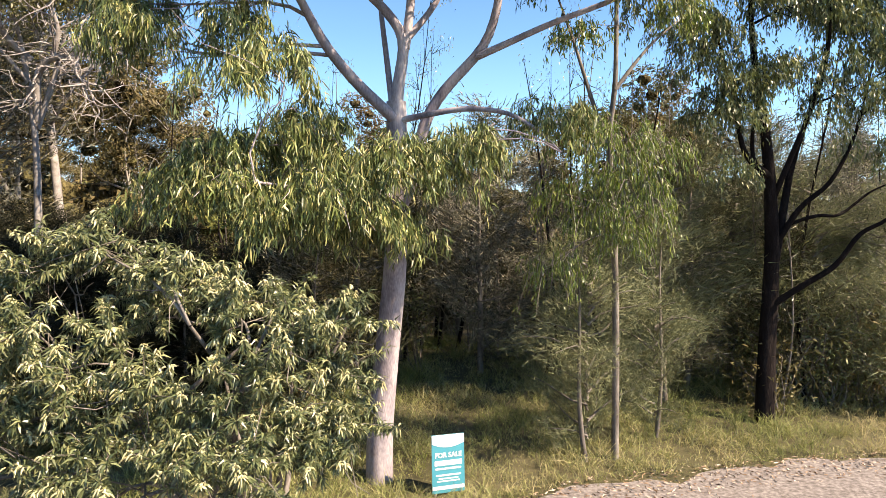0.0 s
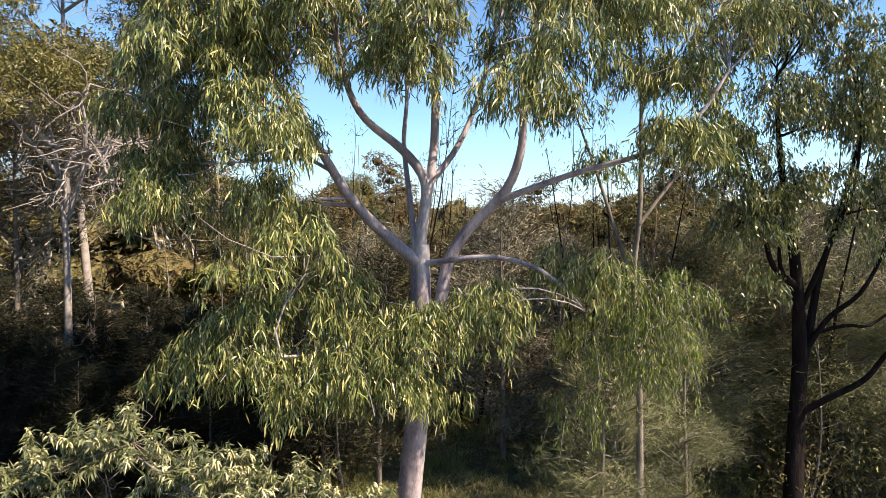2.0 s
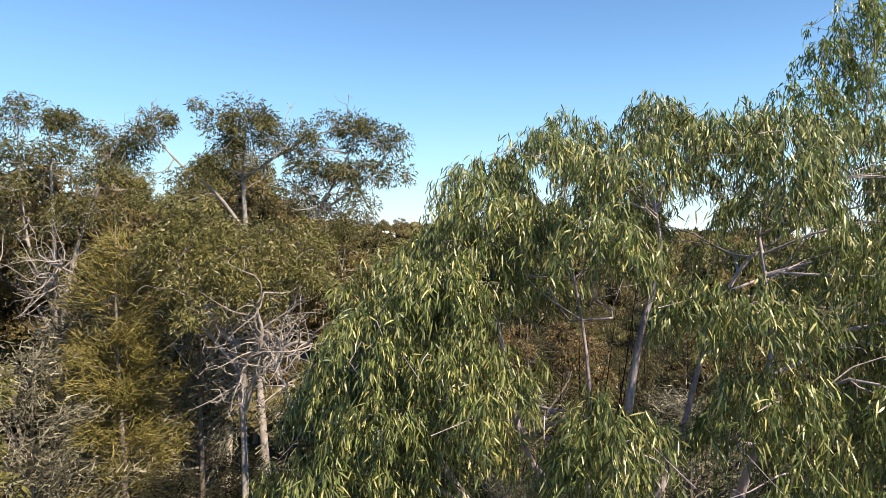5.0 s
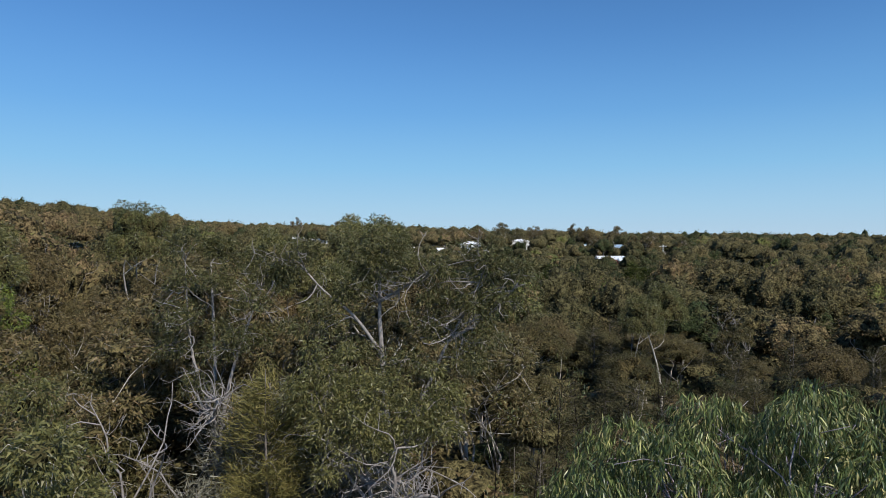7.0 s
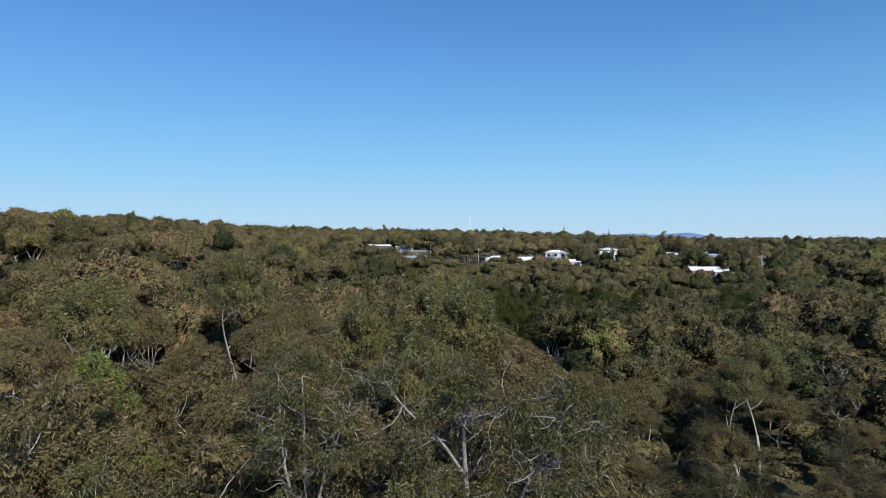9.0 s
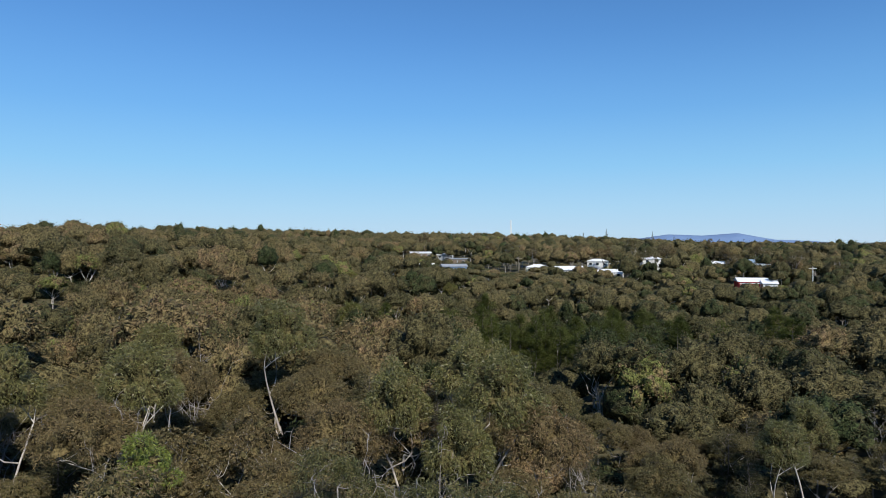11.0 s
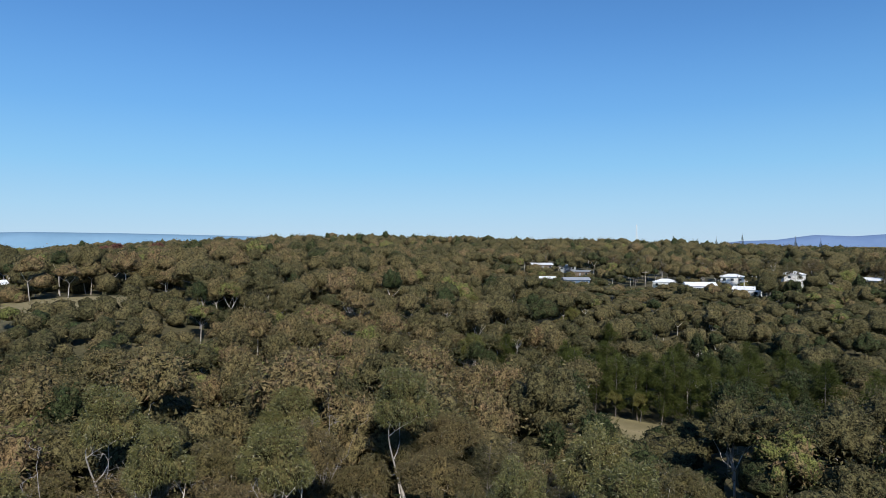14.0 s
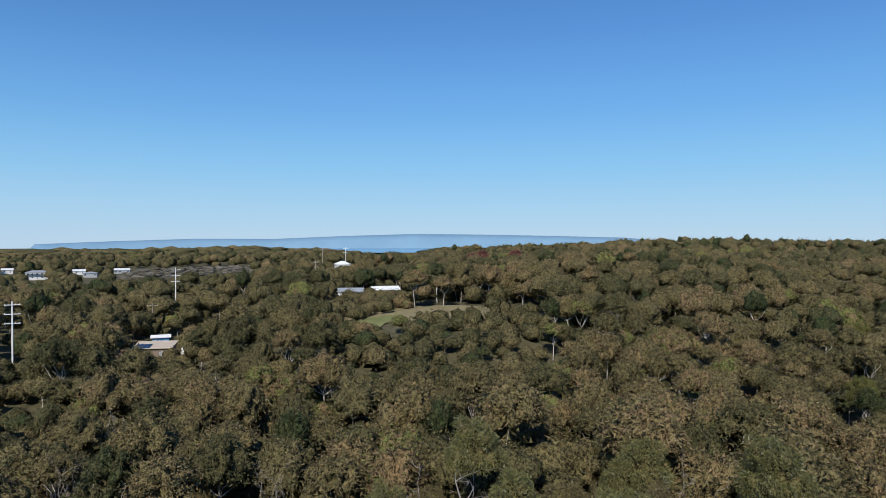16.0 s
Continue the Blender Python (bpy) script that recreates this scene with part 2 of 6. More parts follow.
BARK_GREY = rough_material("grey_bark", [(0.3, (0.06, 0.05, 0.045)), (0.5, (0.15, 0.13, 0.115)), (0.72, (0.30, 0.27, 0.24))], 5, bump=0.6, stretch=(1.2, 1.2, 0.3))
DEAD_WOOD = rough_material("dead_wood", [(0.3, (0.16, 0.14, 0.13)), (0.55, (0.30, 0.275, 0.26)), (0.75, (0.46, 0.43, 0.41))], 6, bump=0.3)
EARTH = rough_material("forest_floor", [(0.3, (0.035, 0.032, 0.016)), (0.45, (0.065, 0.06, 0.028)), (0.6, (0.10, 0.085, 0.045)), (0.75, (0.15, 0.125, 0.07))], 0.7, bump=0.8, fine=14, dist=0.05)
GRAVEL = rough_material("gravel", [(0.35, (0.085, 0.073, 0.067)), (0.5, (0.18, 0.157, 0.146)), (0.65, (0.31, 0.28, 0.262))], 14, bump=0.5, fine=90, dist=0.015)
LAWN = rough_material("mown_grass", [(0.3, (0.08, 0.10, 0.03)), (0.5, (0.14, 0.15, 0.05)), (0.7, (0.22, 0.2, 0.09))], 0.25, bump=0.5, fine=6)
DRY_FIELD = rough_material("dry_grass_field", [(0.3, (0.12, 0.10, 0.05)), (0.5, (0.19, 0.16, 0.08)), (0.7, (0.27, 0.22, 0.12))], 0.2, bump=0.5, fine=5)


# ---- geometry helpers ----
class Geo:
    """Gathers triangles, with a value per point for the tint."""

    def __init__(self):
        self.v, self.f, self.t, self.n = [], [], [], 0

    def add(self, v, f, tint=0.0):
        self.v.append(np.asarray(v, np.float32).reshape(-1, 3))
        self.f.append(np.asarray(f, np.int32).reshape(-1, 3) + self.n)
        t = np.asarray(tint, np.float32)
        self.t.append(np.full(len(self.v[-1]), t, np.float32) if t.ndim == 0 else t)
        self.n += len(self.v[-1])

    def mesh(self, name, material, smooth=False, tint=False):
        v, f = np.concatenate(self.v), np.concatenate(self.f)
        me = bpy.data.meshes.new(name)
        me.vertices.add(len(v))
        me.vertices.foreach_set("co", v.ravel())
        me.loops.add(f.size)
        me.loops.foreach_set("vertex_index", f.ravel())
        me.polygons.add(len(f))
        me.polygons.foreach_set("loop_start", np.arange(0, f.size, 3, dtype=np.int32))
        me.polygons.foreach_set("use_smooth", np.full(len(f), smooth))
        if tint:
            me.attributes.new("tint", "FLOAT", "POINT").data.foreach_set("value", np.concatenate(self.t))
        me.materials.append(material)
        me.update(calc_edges=True)
        return me


def unit(a):
    return a / np.maximum(np.linalg.norm(a, axis=-1, keepdims=True), 1e-9)


def tube(g, pts, radii, sides=6, tint=0.0):
    """A tapered limb along points."""
    pts, radii = np.asarray(pts, float), np.asarray(radii, float)
    way = unit(np.gradient(pts, axis=0))
    ref = np.array([0.31, 0.92, 0.22]) if abs(way[0][2]) > 0.6 else np.array([0.0, 0.0, 1.0])
    s = unit(np.cross(way, ref))
    u = np.cross(s, way)
    a = np.linspace(0, 2 * np.pi, sides, endpoint=False)
    ring = pts[:, None] + radii[:, None, None] * (np.cos(a)[None, :, None] * s[:, None] + np.sin(a)[None, :, None] * u[:, None])
    k = len(pts)
    i, j = np.meshgrid(np.arange(k - 1), np.arange(sides), indexing="ij")
    p, q = i * sides + j, i * sides + (j + 1) % sides
    f = np.concatenate([np.stack([p, q, q + sides], -1).reshape(-1, 3), np.stack([p, q + sides, p + sides], -1).reshape(-1, 3)])
    g.add(ring.reshape(-1, 3), f, tint)


def curve_points(a, b, rng, sag=0.0, wander=0.12, k=6):
    """A crooked way from a to b."""
    a, b = np.asarray(a, float), np.asarray(b, float)
    s = np.linspace(0, 1, k)[:, None]
    d = np.linalg.norm(b - a)
    w = rng.normal(0, wander * d, (2, 3))
    bend = np.sin(np.pi * s) * w[0] + np.sin(2 * np.pi * s) * w[1] * 0.5
    p = a + (b - a) * s + bend
    p[:, 2] += (sag * d * np.sin(np.pi * s))[:, 0]
    return p


def leaves(g, pos, way, length, width, bend, rng, fine=False, tint=0.0):
    """Many bent leaves: 2 triangles each, or 4 when fine."""
    n = len(pos)
    way = unit(way)
    side = unit(np.cross(way, rng.normal(size=(n, 3))))
    length = np.broadcast_to(np.asarray(length, float), (n,))[:, None]
    width = np.broadcast_to(np.asarray(width, float), (n,))[:, None]
    way2 = unit(way + np.array([0, 0, -1.0]) * bend + rng.normal(0, 0.15, (n, 3)))
    if fine:
        m1, m2 = pos + way * length * 0.3, pos + way * length * 0.42 + way2 * length * 0.26
        tip = m2 + way2 * length * 0.36
        v = np.stack([pos, m1 - side * width * 0.46, m1 + side * width * 0.46, m2 - side * width * 0.4, m2 + side * width * 0.4, tip], 1)
        t = np.array([[0, 1, 2], [1, 3, 2], [2, 3, 4], [3, 5, 4]])
    else:
        mid = pos + way * length * 0.45
        tip = mid + way2 * length * 0.55
        v = np.stack([pos, mid - side * width * 0.5, mid + side * width * 0.5, tip], 1)
        t = np.array([[0, 1, 2], [1, 3, 2]])
    f = (np.arange(n)[:, None, None] * v.shape[1] + t[None]).reshape(-1, 3)
    tt = np.asarray(tint, np.float32)
    g.add(v.reshape(-1, 3), f, tt if tt.ndim == 0 else np.repeat(tt, v.shape[1]))


def slivers(g, pos, way, length, width, rng):
    """Slim leaves or needles seen from afar: one triangle each."""
    n = len(pos)
    way = unit(way)
    side = unit(np.cross(way, rng.normal(size=(n, 3))))
    length = np.broadcast_to(np.asarray(length, float), (n,))[:, None]
    width = np.broadcast_to(np.asarray(width, float), (n,))[:, None]
    v = np.stack([pos - side * width * 0.5, pos + side * width * 0.5, pos + way * length], 1)
    g.add(v.reshape(-1, 3), np.arange(n * 3).reshape(n, 3))


def dome(g, c, r, rng, seg=7, tilts=(-0.45, 0.35, 0.95), flat=0.78, tint=0.0):
    """A lumpy cap of massed leaves."""
    a0 = rng.uniform(0, 6.28)
    rows = []
    for k, e in enumerate(tilts):
        a = a0 + (np.arange(seg) + 0.5 * (k % 2)) * 2 * np.pi / seg
        q = r * rng.uniform(0.85, 1.12, seg)
        rows.append(np.stack([q * np.cos(e) * np.cos(a), q * np.cos(e) * np.sin(a), q * np.sin(e) * flat], 1))
    rows.append(np.array([[0, 0, r * flat * rng.uniform(0.92, 1.08)]]))
    v = np.concatenate(rows) + np.asarray(c)[:3]
    j = np.arange(seg)
    f = []
    for k in range(len(tilts) - 1):
        p, q = k * seg + j, k * seg + (j + 1) % seg
        f += [np.stack([p, q, q + seg], 1), np.stack([p, q + seg, p + seg], 1)]
    k = len(tilts) - 1
    f.append(np.stack([k * seg + j, k * seg + (j + 1) % seg, np.full(seg, (k + 1) * seg)], 1))
    g.add(v, np.concatenate(f), tint)


def lobe_set(rng, count, low=-0.25):
    """Directions, widths and heights of the lobes of a crown."""
    i = np.arange(count)
    up = 1 - (1 - low) * (i + 0.5) / count
    a = i * 2.39996 + rng.uniform(0, 6.28) + rng.normal(0, 0.3, count)
    side = np.sqrt(1 - up * up)
    d = unit(np.stack([side * np.cos(a), side * np.sin(a), up], 1) + rng.normal(0, 0.13, (count, 3)))
    return d, rng.uniform(1.5, 2.3, count) / math.sqrt(count), rng.uniform(0.65, 1.1, count)


def lobed(d, lobes, swell=0.3):
    """How far a lobed crown reaches in each direction, as a share of its radius."""
    ld, wide, high = lobes
    turn = np.arccos(np.clip(d @ ld.T, -1, 1)) / wide
    return 1 - swell + swell * (high * np.sqrt(np.clip(1 - turn * turn, 0, 1))).max(1)


def lobed_cap(g, c, size, lobes, seg, rings, low=-0.5, tint=0.0, swell=0.3):
    """One skin over all the lobes of a crown, open below."""
    e = np.linspace(low, 1.45, rings)
    a = np.linspace(0, 2 * np.pi, seg, endpoint=False)
    ee, aa = np.meshgrid(e, a, indexing="ij")
    d = np.stack([np.cos(ee) * np.cos(aa), np.cos(ee) * np.sin(aa), np.sin(ee)], -1).reshape(-1, 3)
    d = np.concatenate([d, [[0, 0, 1.0]]])
    v = np.asarray(c) + d * lobed(d, lobes, swell)[:, None] * size
    i, j = np.meshgrid(np.arange(rings - 1), np.arange(seg), indexing="ij")
    p, q = i * seg + j, i * seg + (j + 1) % seg
    top = (rings - 1) * seg + np.arange(seg)
    f = [np.stack([p, q, q + seg], -1).reshape(-1, 3), np.stack([p, q + seg, p + seg], -1).reshape(-1, 3),
         np.stack([top, (rings - 1) * seg + (np.arange(seg) + 1) % seg, np.full(seg, rings * seg)], 1)]
    g.add(v, np.concatenate(f), tint)


def on_shell(n, rng, low=-0.35):
    """Directions over a puff, seldom below."""
    d = unit(rng.normal(size=(n * 2, 3)))
    d = d[d[:, 2] > low][:n]
    return d


def part(name, mesh, parent, label=""):
    ob = new(name, mesh)
    ob.parent = parent
    return tagged(ob, label)


def thing(name, label, category, group="", kind="", at=(0, 0, 0)):
    ob = new(name)
    ob.location = at
    ob.empty_display_size = 0.3
    return tagged(ob, label, category, group, kind)


# ---- the lie of the land ----
def bump2(x, y, cx, cy, s):
    return np.exp(-((x - cx) ** 2 + (y - cy) ** 2) / (2 * s * s))


BAY_AZ = 84.5


def lie(x, y):
    """The broad lie of the land: ridge to the west, shallow valley, ridge to the north-west."""
    near = np.clip((y - 12) * 0.10, -0.05, 0.9) * bump2(x, y, 0, 15, 40)
    z = near + 21 * bump2(x, y, -684, 395, 260) + 9 * bump2(x, y, -160, 760, 260) + 12 * bump2(x, y, -220, 90, 110) + 6 * bump2(x, y, -480, 640, 190)
    z = z + 2.5 * np.sin(x * 0.013 + 1.0) * np.sin(y * 0.011) * (1 - bump2(x, y, 0, 0, 90))
    z = z + 3.5 * (1 - bump2(x, y, 0, 0, 200))
    r, az = np.hypot(x, y), np.degrees(np.arctan2(-x, y))
    z = z + 13 * bump2(x, y, -1080, -190, 240) - 24 * np.exp(-((az - BAY_AZ) / 3.2) ** 2) * np.clip((r - 450) / 500, 0, 1) - 9 * bump2(x, y, -540, -95, 120)
    return z - np.clip(r - 2400, 0, 1200) * 0.012


# plots whose height is known: x, y, z
NORTH = [(-262, 303, 14.6), (-233, 303, 11.2), (-217, 277, 7.9), (-178, 300, 8.6), (-154, 288, 8.6), (-150, 312, 7.8), (-132, 288, 7.1), (-130, 331, 11.1), (-105, 354, 10.2), (-102, 425, 5.6), (-74, 301, 4.3), (-154, 349, 9.4), (-51, 302, 4.0), (-180, 280, 7.5)]
WEST = [(-176, -39, 5.0), (-192, -41, 6.8), (-385, 14, 17.6), (-243, 12, 14.8), (-240, 25, 15.3), (-467, 65, 16.1), (-244, 144, 19.9), (-186, 126, 14.5), (-280, 139, 21.1), (-165, 20, 15.7), (-172, 36, 16.3), (-179, 54, 16.5), (-155, -65, 10.4), (-244, -48, 12.0), (-286, 0, 12.0)]
FAR_WEST = [(-614, -237, 3.5), (-651, -216, 5.9), (-628, -199, 4.9), (-666, -183, 5.9), (-663, -281, 6.9)]
VALLEY = [(0, 12, 0.0), (8, 15, 0.4), (-12, 20, 0.6), (-40, 60, 0.5), (-60, 20, 1.0), (-70, 110, -1.0), (-100, 60, 2.5), (-40, 130, -1.0), (-90, 170, 0.0), (-20, 180, 0.0), (-110, 0, 2.5), (0, -60, 0), (60, 60, 0)]
plots = np.array(NORTH + WEST + FAR_WEST + VALLEY)
gap = np.hypot(plots[:, None, 0] - plots[None, :, 0], plots[:, None, 1] - plots[None, :, 1])
plot_weight = np.linalg.solve(np.exp(-(gap / 42) ** 2 / 2) + 0.08 * np.eye(len(plots)), plots[:, 2] - lie(plots[:, 0], plots[:, 1]))


def land(x, y):
    """Height of the ground."""
    x, y = np.asarray(x, float), np.asarray(y, float)
    z = lie(x, y)
    for (cx, cy, _), w in zip(plots, plot_weight):
        z = z + w * bump2(x, y, cx, cy, 42)
    return z


def land1(x, y):
    return float(land(x, y))


g = Geo()
rings = np.concatenate([np.arange(0, 40, 1.6), np.arange(40, 200, 8), np.geomspace(200, 4900, 50)])
turns = np.radians(np.arange(0, 360, 3.0))
rr, tt = np.meshgrid(rings, turns, indexing="ij")
gx, gy = rr * np.cos(tt), rr * np.sin(tt)
k, mturn = len(rings), len(turns)
ii, jj = np.meshgrid(np.arange(k - 1), np.arange(mturn), indexing="ij")
pa, pb = ii * mturn + jj, ii * mturn + (jj + 1) % mturn
g.add(np.stack([gx, gy, land(gx, gy)], -1).reshape(-1, 3),
      np.concatenate([np.stack([pa, pa + mturn, pb + mturn], -1).reshape(-1, 3), np.stack([pa, pb + mturn, pb], -1).reshape(-1, 3)]))
tagged(new("ground", g.mesh("ground", EARTH, True)), "leaf-littered sandy forest floor under the trees", "ground", kind="structure")


# ---- kinds of trees ----
def weeping_clump(gl, gw, c, r, rng, sprays=24, per=24, length=0.2, width=0.024, flat=0.8, fine=True, drop=(0.28, 0.62), loose=0.5):
    """A drooping bunch: leafy strands that hang from the outside of a puff."""
    c, r = np.asarray(c, float), np.asarray(r, float)
    d = on_shell(sprays, rng, -0.4)
    start = c + d * r * rng.uniform(0.4, 0.95, (len(d), 1)) * (1, 1, flat)
    out = d * (1, 1, 0.2)
    hang = rng.uniform(*drop, (len(d), 1))
    s = np.linspace(0, 1, 4)[None, :, None]
    line = start[:, None] + out[:, None] * hang[:, None] * 0.42 * s + np.array([0, 0, -1.0]) * hang[:, None] * (1.0 * s ** 1.7 - 0.18 * s)
    if gw is not None:
        for p in line:
            tube(gw, p, np.linspace(0.008, 0.003, 4), 3)
    u = rng.uniform(0.05, 1.0, (len(d), per))
    idx = np.minimum((u * 3).astype(int), 2)
    fr = (u * 3 - idx)[..., None]
    rows = np.arange(len(d))[:, None]
    pos = line[rows, idx] * (1 - fr) + line[rows, idx + 1] * fr
    along = unit(line[rows, idx + 1] - line[rows, idx])
    way = along * 0.4 + np.array([0, 0, -0.7]) + rng.normal(0, loose, pos.shape)
    pos = pos + rng.normal(0, 0.05, pos.shape)
    n = pos.shape[0] * pos.shape[1]
    leaves(gl, pos.reshape(n, 3), way.reshape(n, 3), rng.uniform(0.6, 1.15, n) * length, rng.uniform(0.7, 1.2, n) * width, 0.5, rng, fine)


def reach(gw, network, c, rng, r0=0.05, sides=5, low=True):
    """A branch from the nearest lower limb to a bunch, with three twigs."""
    c = np.asarray(c, float)
    net = np.asarray(network)
    cost = np.linalg.norm(net[:, :3] - c, axis=1) + 1.3 * np.clip(net[:, 2] - c[2] + 0.1, 0, 9)
    a = net[np.argmin(cost)]
    r0 = min(r0, a[3] * 0.8)
    p = curve_points(a[:3], c, rng, 0.08, 0.09, 6)
    tube(gw, p, np.linspace(r0, max(r0 * 0.35, 0.007), 6), sides)
    for _ in range(4):
        e = c + rng.normal(0, 0.4, 3) * (1, 1, 0.5) - (0, 0, 0.15)
        tube(gw, curve_points(p[rng.integers(2, 5)], e, rng, 0.08, 0.12, 4), np.linspace(r0 * 0.4, 0.005, 4), 4)


def puffs(rng, height, radius, count, flat=0.35, uneven=0.2, small=0.22, large=0.38):
    """Where the bunches of a gum's crown sit."""
    a = rng.uniform(0, 2 * np.pi, count)
    q = radius * np.sqrt(rng.uniform(0, 1, count)) * 0.85
    z = height * (0.93 - flat * (q / radius) ** 1.6 - rng.uniform(0, uneven, count))
    return np.stack([q * np.cos(a), q * np.sin(a), z, radius * rng.uniform(small, large, count)], 1)


def dome_puffs(rng, height, radius, count, low=-0.1, small=0.27, large=0.42):
    """Bunches spread evenly over the broad dome of a crown."""
    i = np.arange(count)
    up = 1 - (1 - low) * (i + 0.5) / count
    a = i * 2.39996 + rng.uniform(0, 6.28) + rng.normal(0, 0.2, count)
    side = np.sqrt(1 - up * up) * radius * (1.06 - large) * rng.uniform(0.82, 1.12, count)
    pr = radius * rng.uniform(small, large, count)
    z = height - large * 0.8 * radius - 0.78 * radius * (1 - up) + rng.normal(0, 0.06 * radius, count)
    return np.stack([side * np.cos(a), side * np.sin(a), z, pr], 1)


def gum_wood(gw, rng, height, radius, ps, r0, sides=6, forks=4, twigs=True):
    top = np.array([*rng.normal(0, 0.05 * height, 2), height * rng.uniform(0.36, 0.5)])
    trunk = curve_points((0, 0, -0.25), top, rng, 0, 0.03, 7)
    tube(gw, trunk, np.linspace(r0, r0 * 0.72, 7), sides)
    net = [[*p, r0 * 0.8] for p in trunk[4:]]
    for i in range(forks):
        e = ps[i % len(ps), :3] * (0.8, 0.8, 0.9) + (0, 0, -0.3)
        limb = curve_points(trunk[rng.integers(4, 7)], e, rng, 0.05, 0.13, 9)
        tube(gw, limb, np.linspace(r0 * 0.5, r0 * 0.12, 9), sides)
        net += [[*p, r0 * 0.4] for p in limb[2:]]
    for c in ps:
        a = np.asarray(net)[np.argmin(np.linalg.norm(np.asarray(net)[:, :3] - c[:3], axis=1))]
        tube(gw, curve_points(a[:3], c[:3], rng, 0.05, 0.12, 5), np.linspace(r0 * 0.22, r0 * 0.06, 5), max(3, sides - 2))
        if twigs:
            for _ in range(2):
                e = c[:3] + unit(rng.normal(size=3)) * c[3] * 0.9
                tube(gw, curve_points(c[:3], e, rng, 0, 0.15, 3), np.linspace(r0 * 0.07, 0.006, 3), 3)


def gum_tree(name, seed, height, radius, n_puff, n_leaf, length, width, leaf, bark, label, group, loose=0.0, core=0.0, small=0.22, large=0.38):
    """A gum as a thing: trunk and limbs, and the leaves of its crown."""
    rng = np.random.default_rng(seed)
    ps = dome_puffs(rng, height, radius, n_puff, -0.2, small, large) if loose else puffs(rng, height, radius, n_puff, 0.35, 0.2, small, large)
    gw, gl, gc = Geo(), Geo(), Geo()
    gum_wood(gw, rng, height, radius, ps, 0.009 * height + 0.01, 4 if loose else 5, 4, not loose)
    share = ps[:, 3] ** 2 / (ps[:, 3] ** 2).sum()
    for c, s in zip(ps, share):
        if loose or core:
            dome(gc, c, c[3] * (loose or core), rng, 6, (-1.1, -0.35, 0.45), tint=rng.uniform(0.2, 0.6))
        n = max(8, int(n_leaf * s))
        d = on_shell(n, rng, -0.85)
        n = len(d)
        pos = c[:3] + d * c[3] * rng.uniform(0.68, 1.05, (n, 1)) * (1, 1, 0.8)
        way = d * 0.7 + np.array([0, 0, -0.45]) + rng.normal(0, 0.5, (n, 3))
        slivers(gl, pos, way, rng.uniform(0.7, 1.4, n) * length, rng.uniform(0.8, 1.3, n) * width, rng)
    ob = thing(name, label, "tree", group)
    part("trunk", gw.mesh("trunk", bark, True), ob)
    part("crown", gl.mesh("crown", leaf), ob)
    if loose or core:
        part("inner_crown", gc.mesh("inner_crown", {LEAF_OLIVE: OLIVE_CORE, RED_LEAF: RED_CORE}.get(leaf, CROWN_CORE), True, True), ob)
    return ob


def leafy_shell(g, rng, n, c, size, lobes, swell, length, width, deep=0.86, low=-0.45, droop=0.45):
    """Leaves over the lobes of a crown, thinner in the clefts between them."""
    d = on_shell(n * 2, rng, low)
    reach_ = lobed(d, lobes, swell)
    keep = rng.uniform(size=len(d)) < np.clip((reach_ - (1 - swell)) / swell * 1.5, 0.1, 1)
    d, reach_ = d[keep][:n], reach_[keep][:n]
    n = len(d)
    pos = c + d * (reach_ * (deep + (1.07 - deep) * np.sqrt(rng.uniform(0, 1, n))))[:, None] * size
    slivers(g, pos, d * 0.55 + np.array([0, 0, -droop]) + rng.normal(0, 0.5, (n, 3)), rng.uniform(0.6, 1.4, n) * length, rng.uniform(0.7, 1.3, n) * width, rng)


def vase(gw, rng, height, ends, r0, sides=5):
    """A trunk that forks low and spreads its pale crooked limbs up under the crown."""
    fork = np.array([*rng.normal(0, 0.03 * height, 2), height * rng.uniform(0.3, 0.42)])
    tube(gw, curve_points((0, 0, -0.3), fork, rng, 0, 0.03, 5), np.linspace(r0, r0 * 0.75, 5), sides)
    net = [[*fork, r0]]
    for e in ends:
        a = np.asarray(net)[np.argmin(np.linalg.norm(np.asarray(net)[:, :3] - e, axis=1) + rng.uniform(0, 2.0, len(net)))]
        r1 = min(r0 * 0.5, a[3] * 0.75)
        p = curve_points(a[:3], e, rng, -0.04, 0.1, 7)
        tube(gw, p, np.linspace(r1, 0.018, 7), sides)
        net += [[*q, r1 * f] for q, f in zip(p[1:5], (0.9, 0.75, 0.6, 0.5))]


def dome_gum(name, seed, height, radius, lobes, n_leaf, length, width, leaf, bark, label, group, flat=0.6, fill=0.8, swell=0.6, low=-0.2):
    """A gum with one broad lobed umbrella of fine leaves over pale spreading limbs."""
    rng = np.random.default_rng(seed)
    gw, gl, gc = Geo(), Geo(), Geo()
    size = np.array([radius, radius * rng.uniform(0.85, 1.0), radius * flat])
    c = np.array([0, 0, height - radius * flat])
    ls = lobe_set(rng, lobes, -0.2)
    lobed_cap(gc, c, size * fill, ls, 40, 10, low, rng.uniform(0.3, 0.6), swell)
    leafy_shell(gl, rng, n_leaf, c, size, ls, swell, length, width, fill - 0.06, low - 0.05)
    vase(gw, rng, height, (c + ls[0] * size * 0.68)[::-1], 0.012 * height + 0.02)
    ob = thing(name, label, "tree", group)
    part("trunk", gw.mesh("trunk", bark, True), ob)
    part("crown", gl.mesh("crown", leaf), ob)
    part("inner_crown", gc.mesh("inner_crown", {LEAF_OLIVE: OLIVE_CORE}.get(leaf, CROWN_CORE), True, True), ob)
    return ob


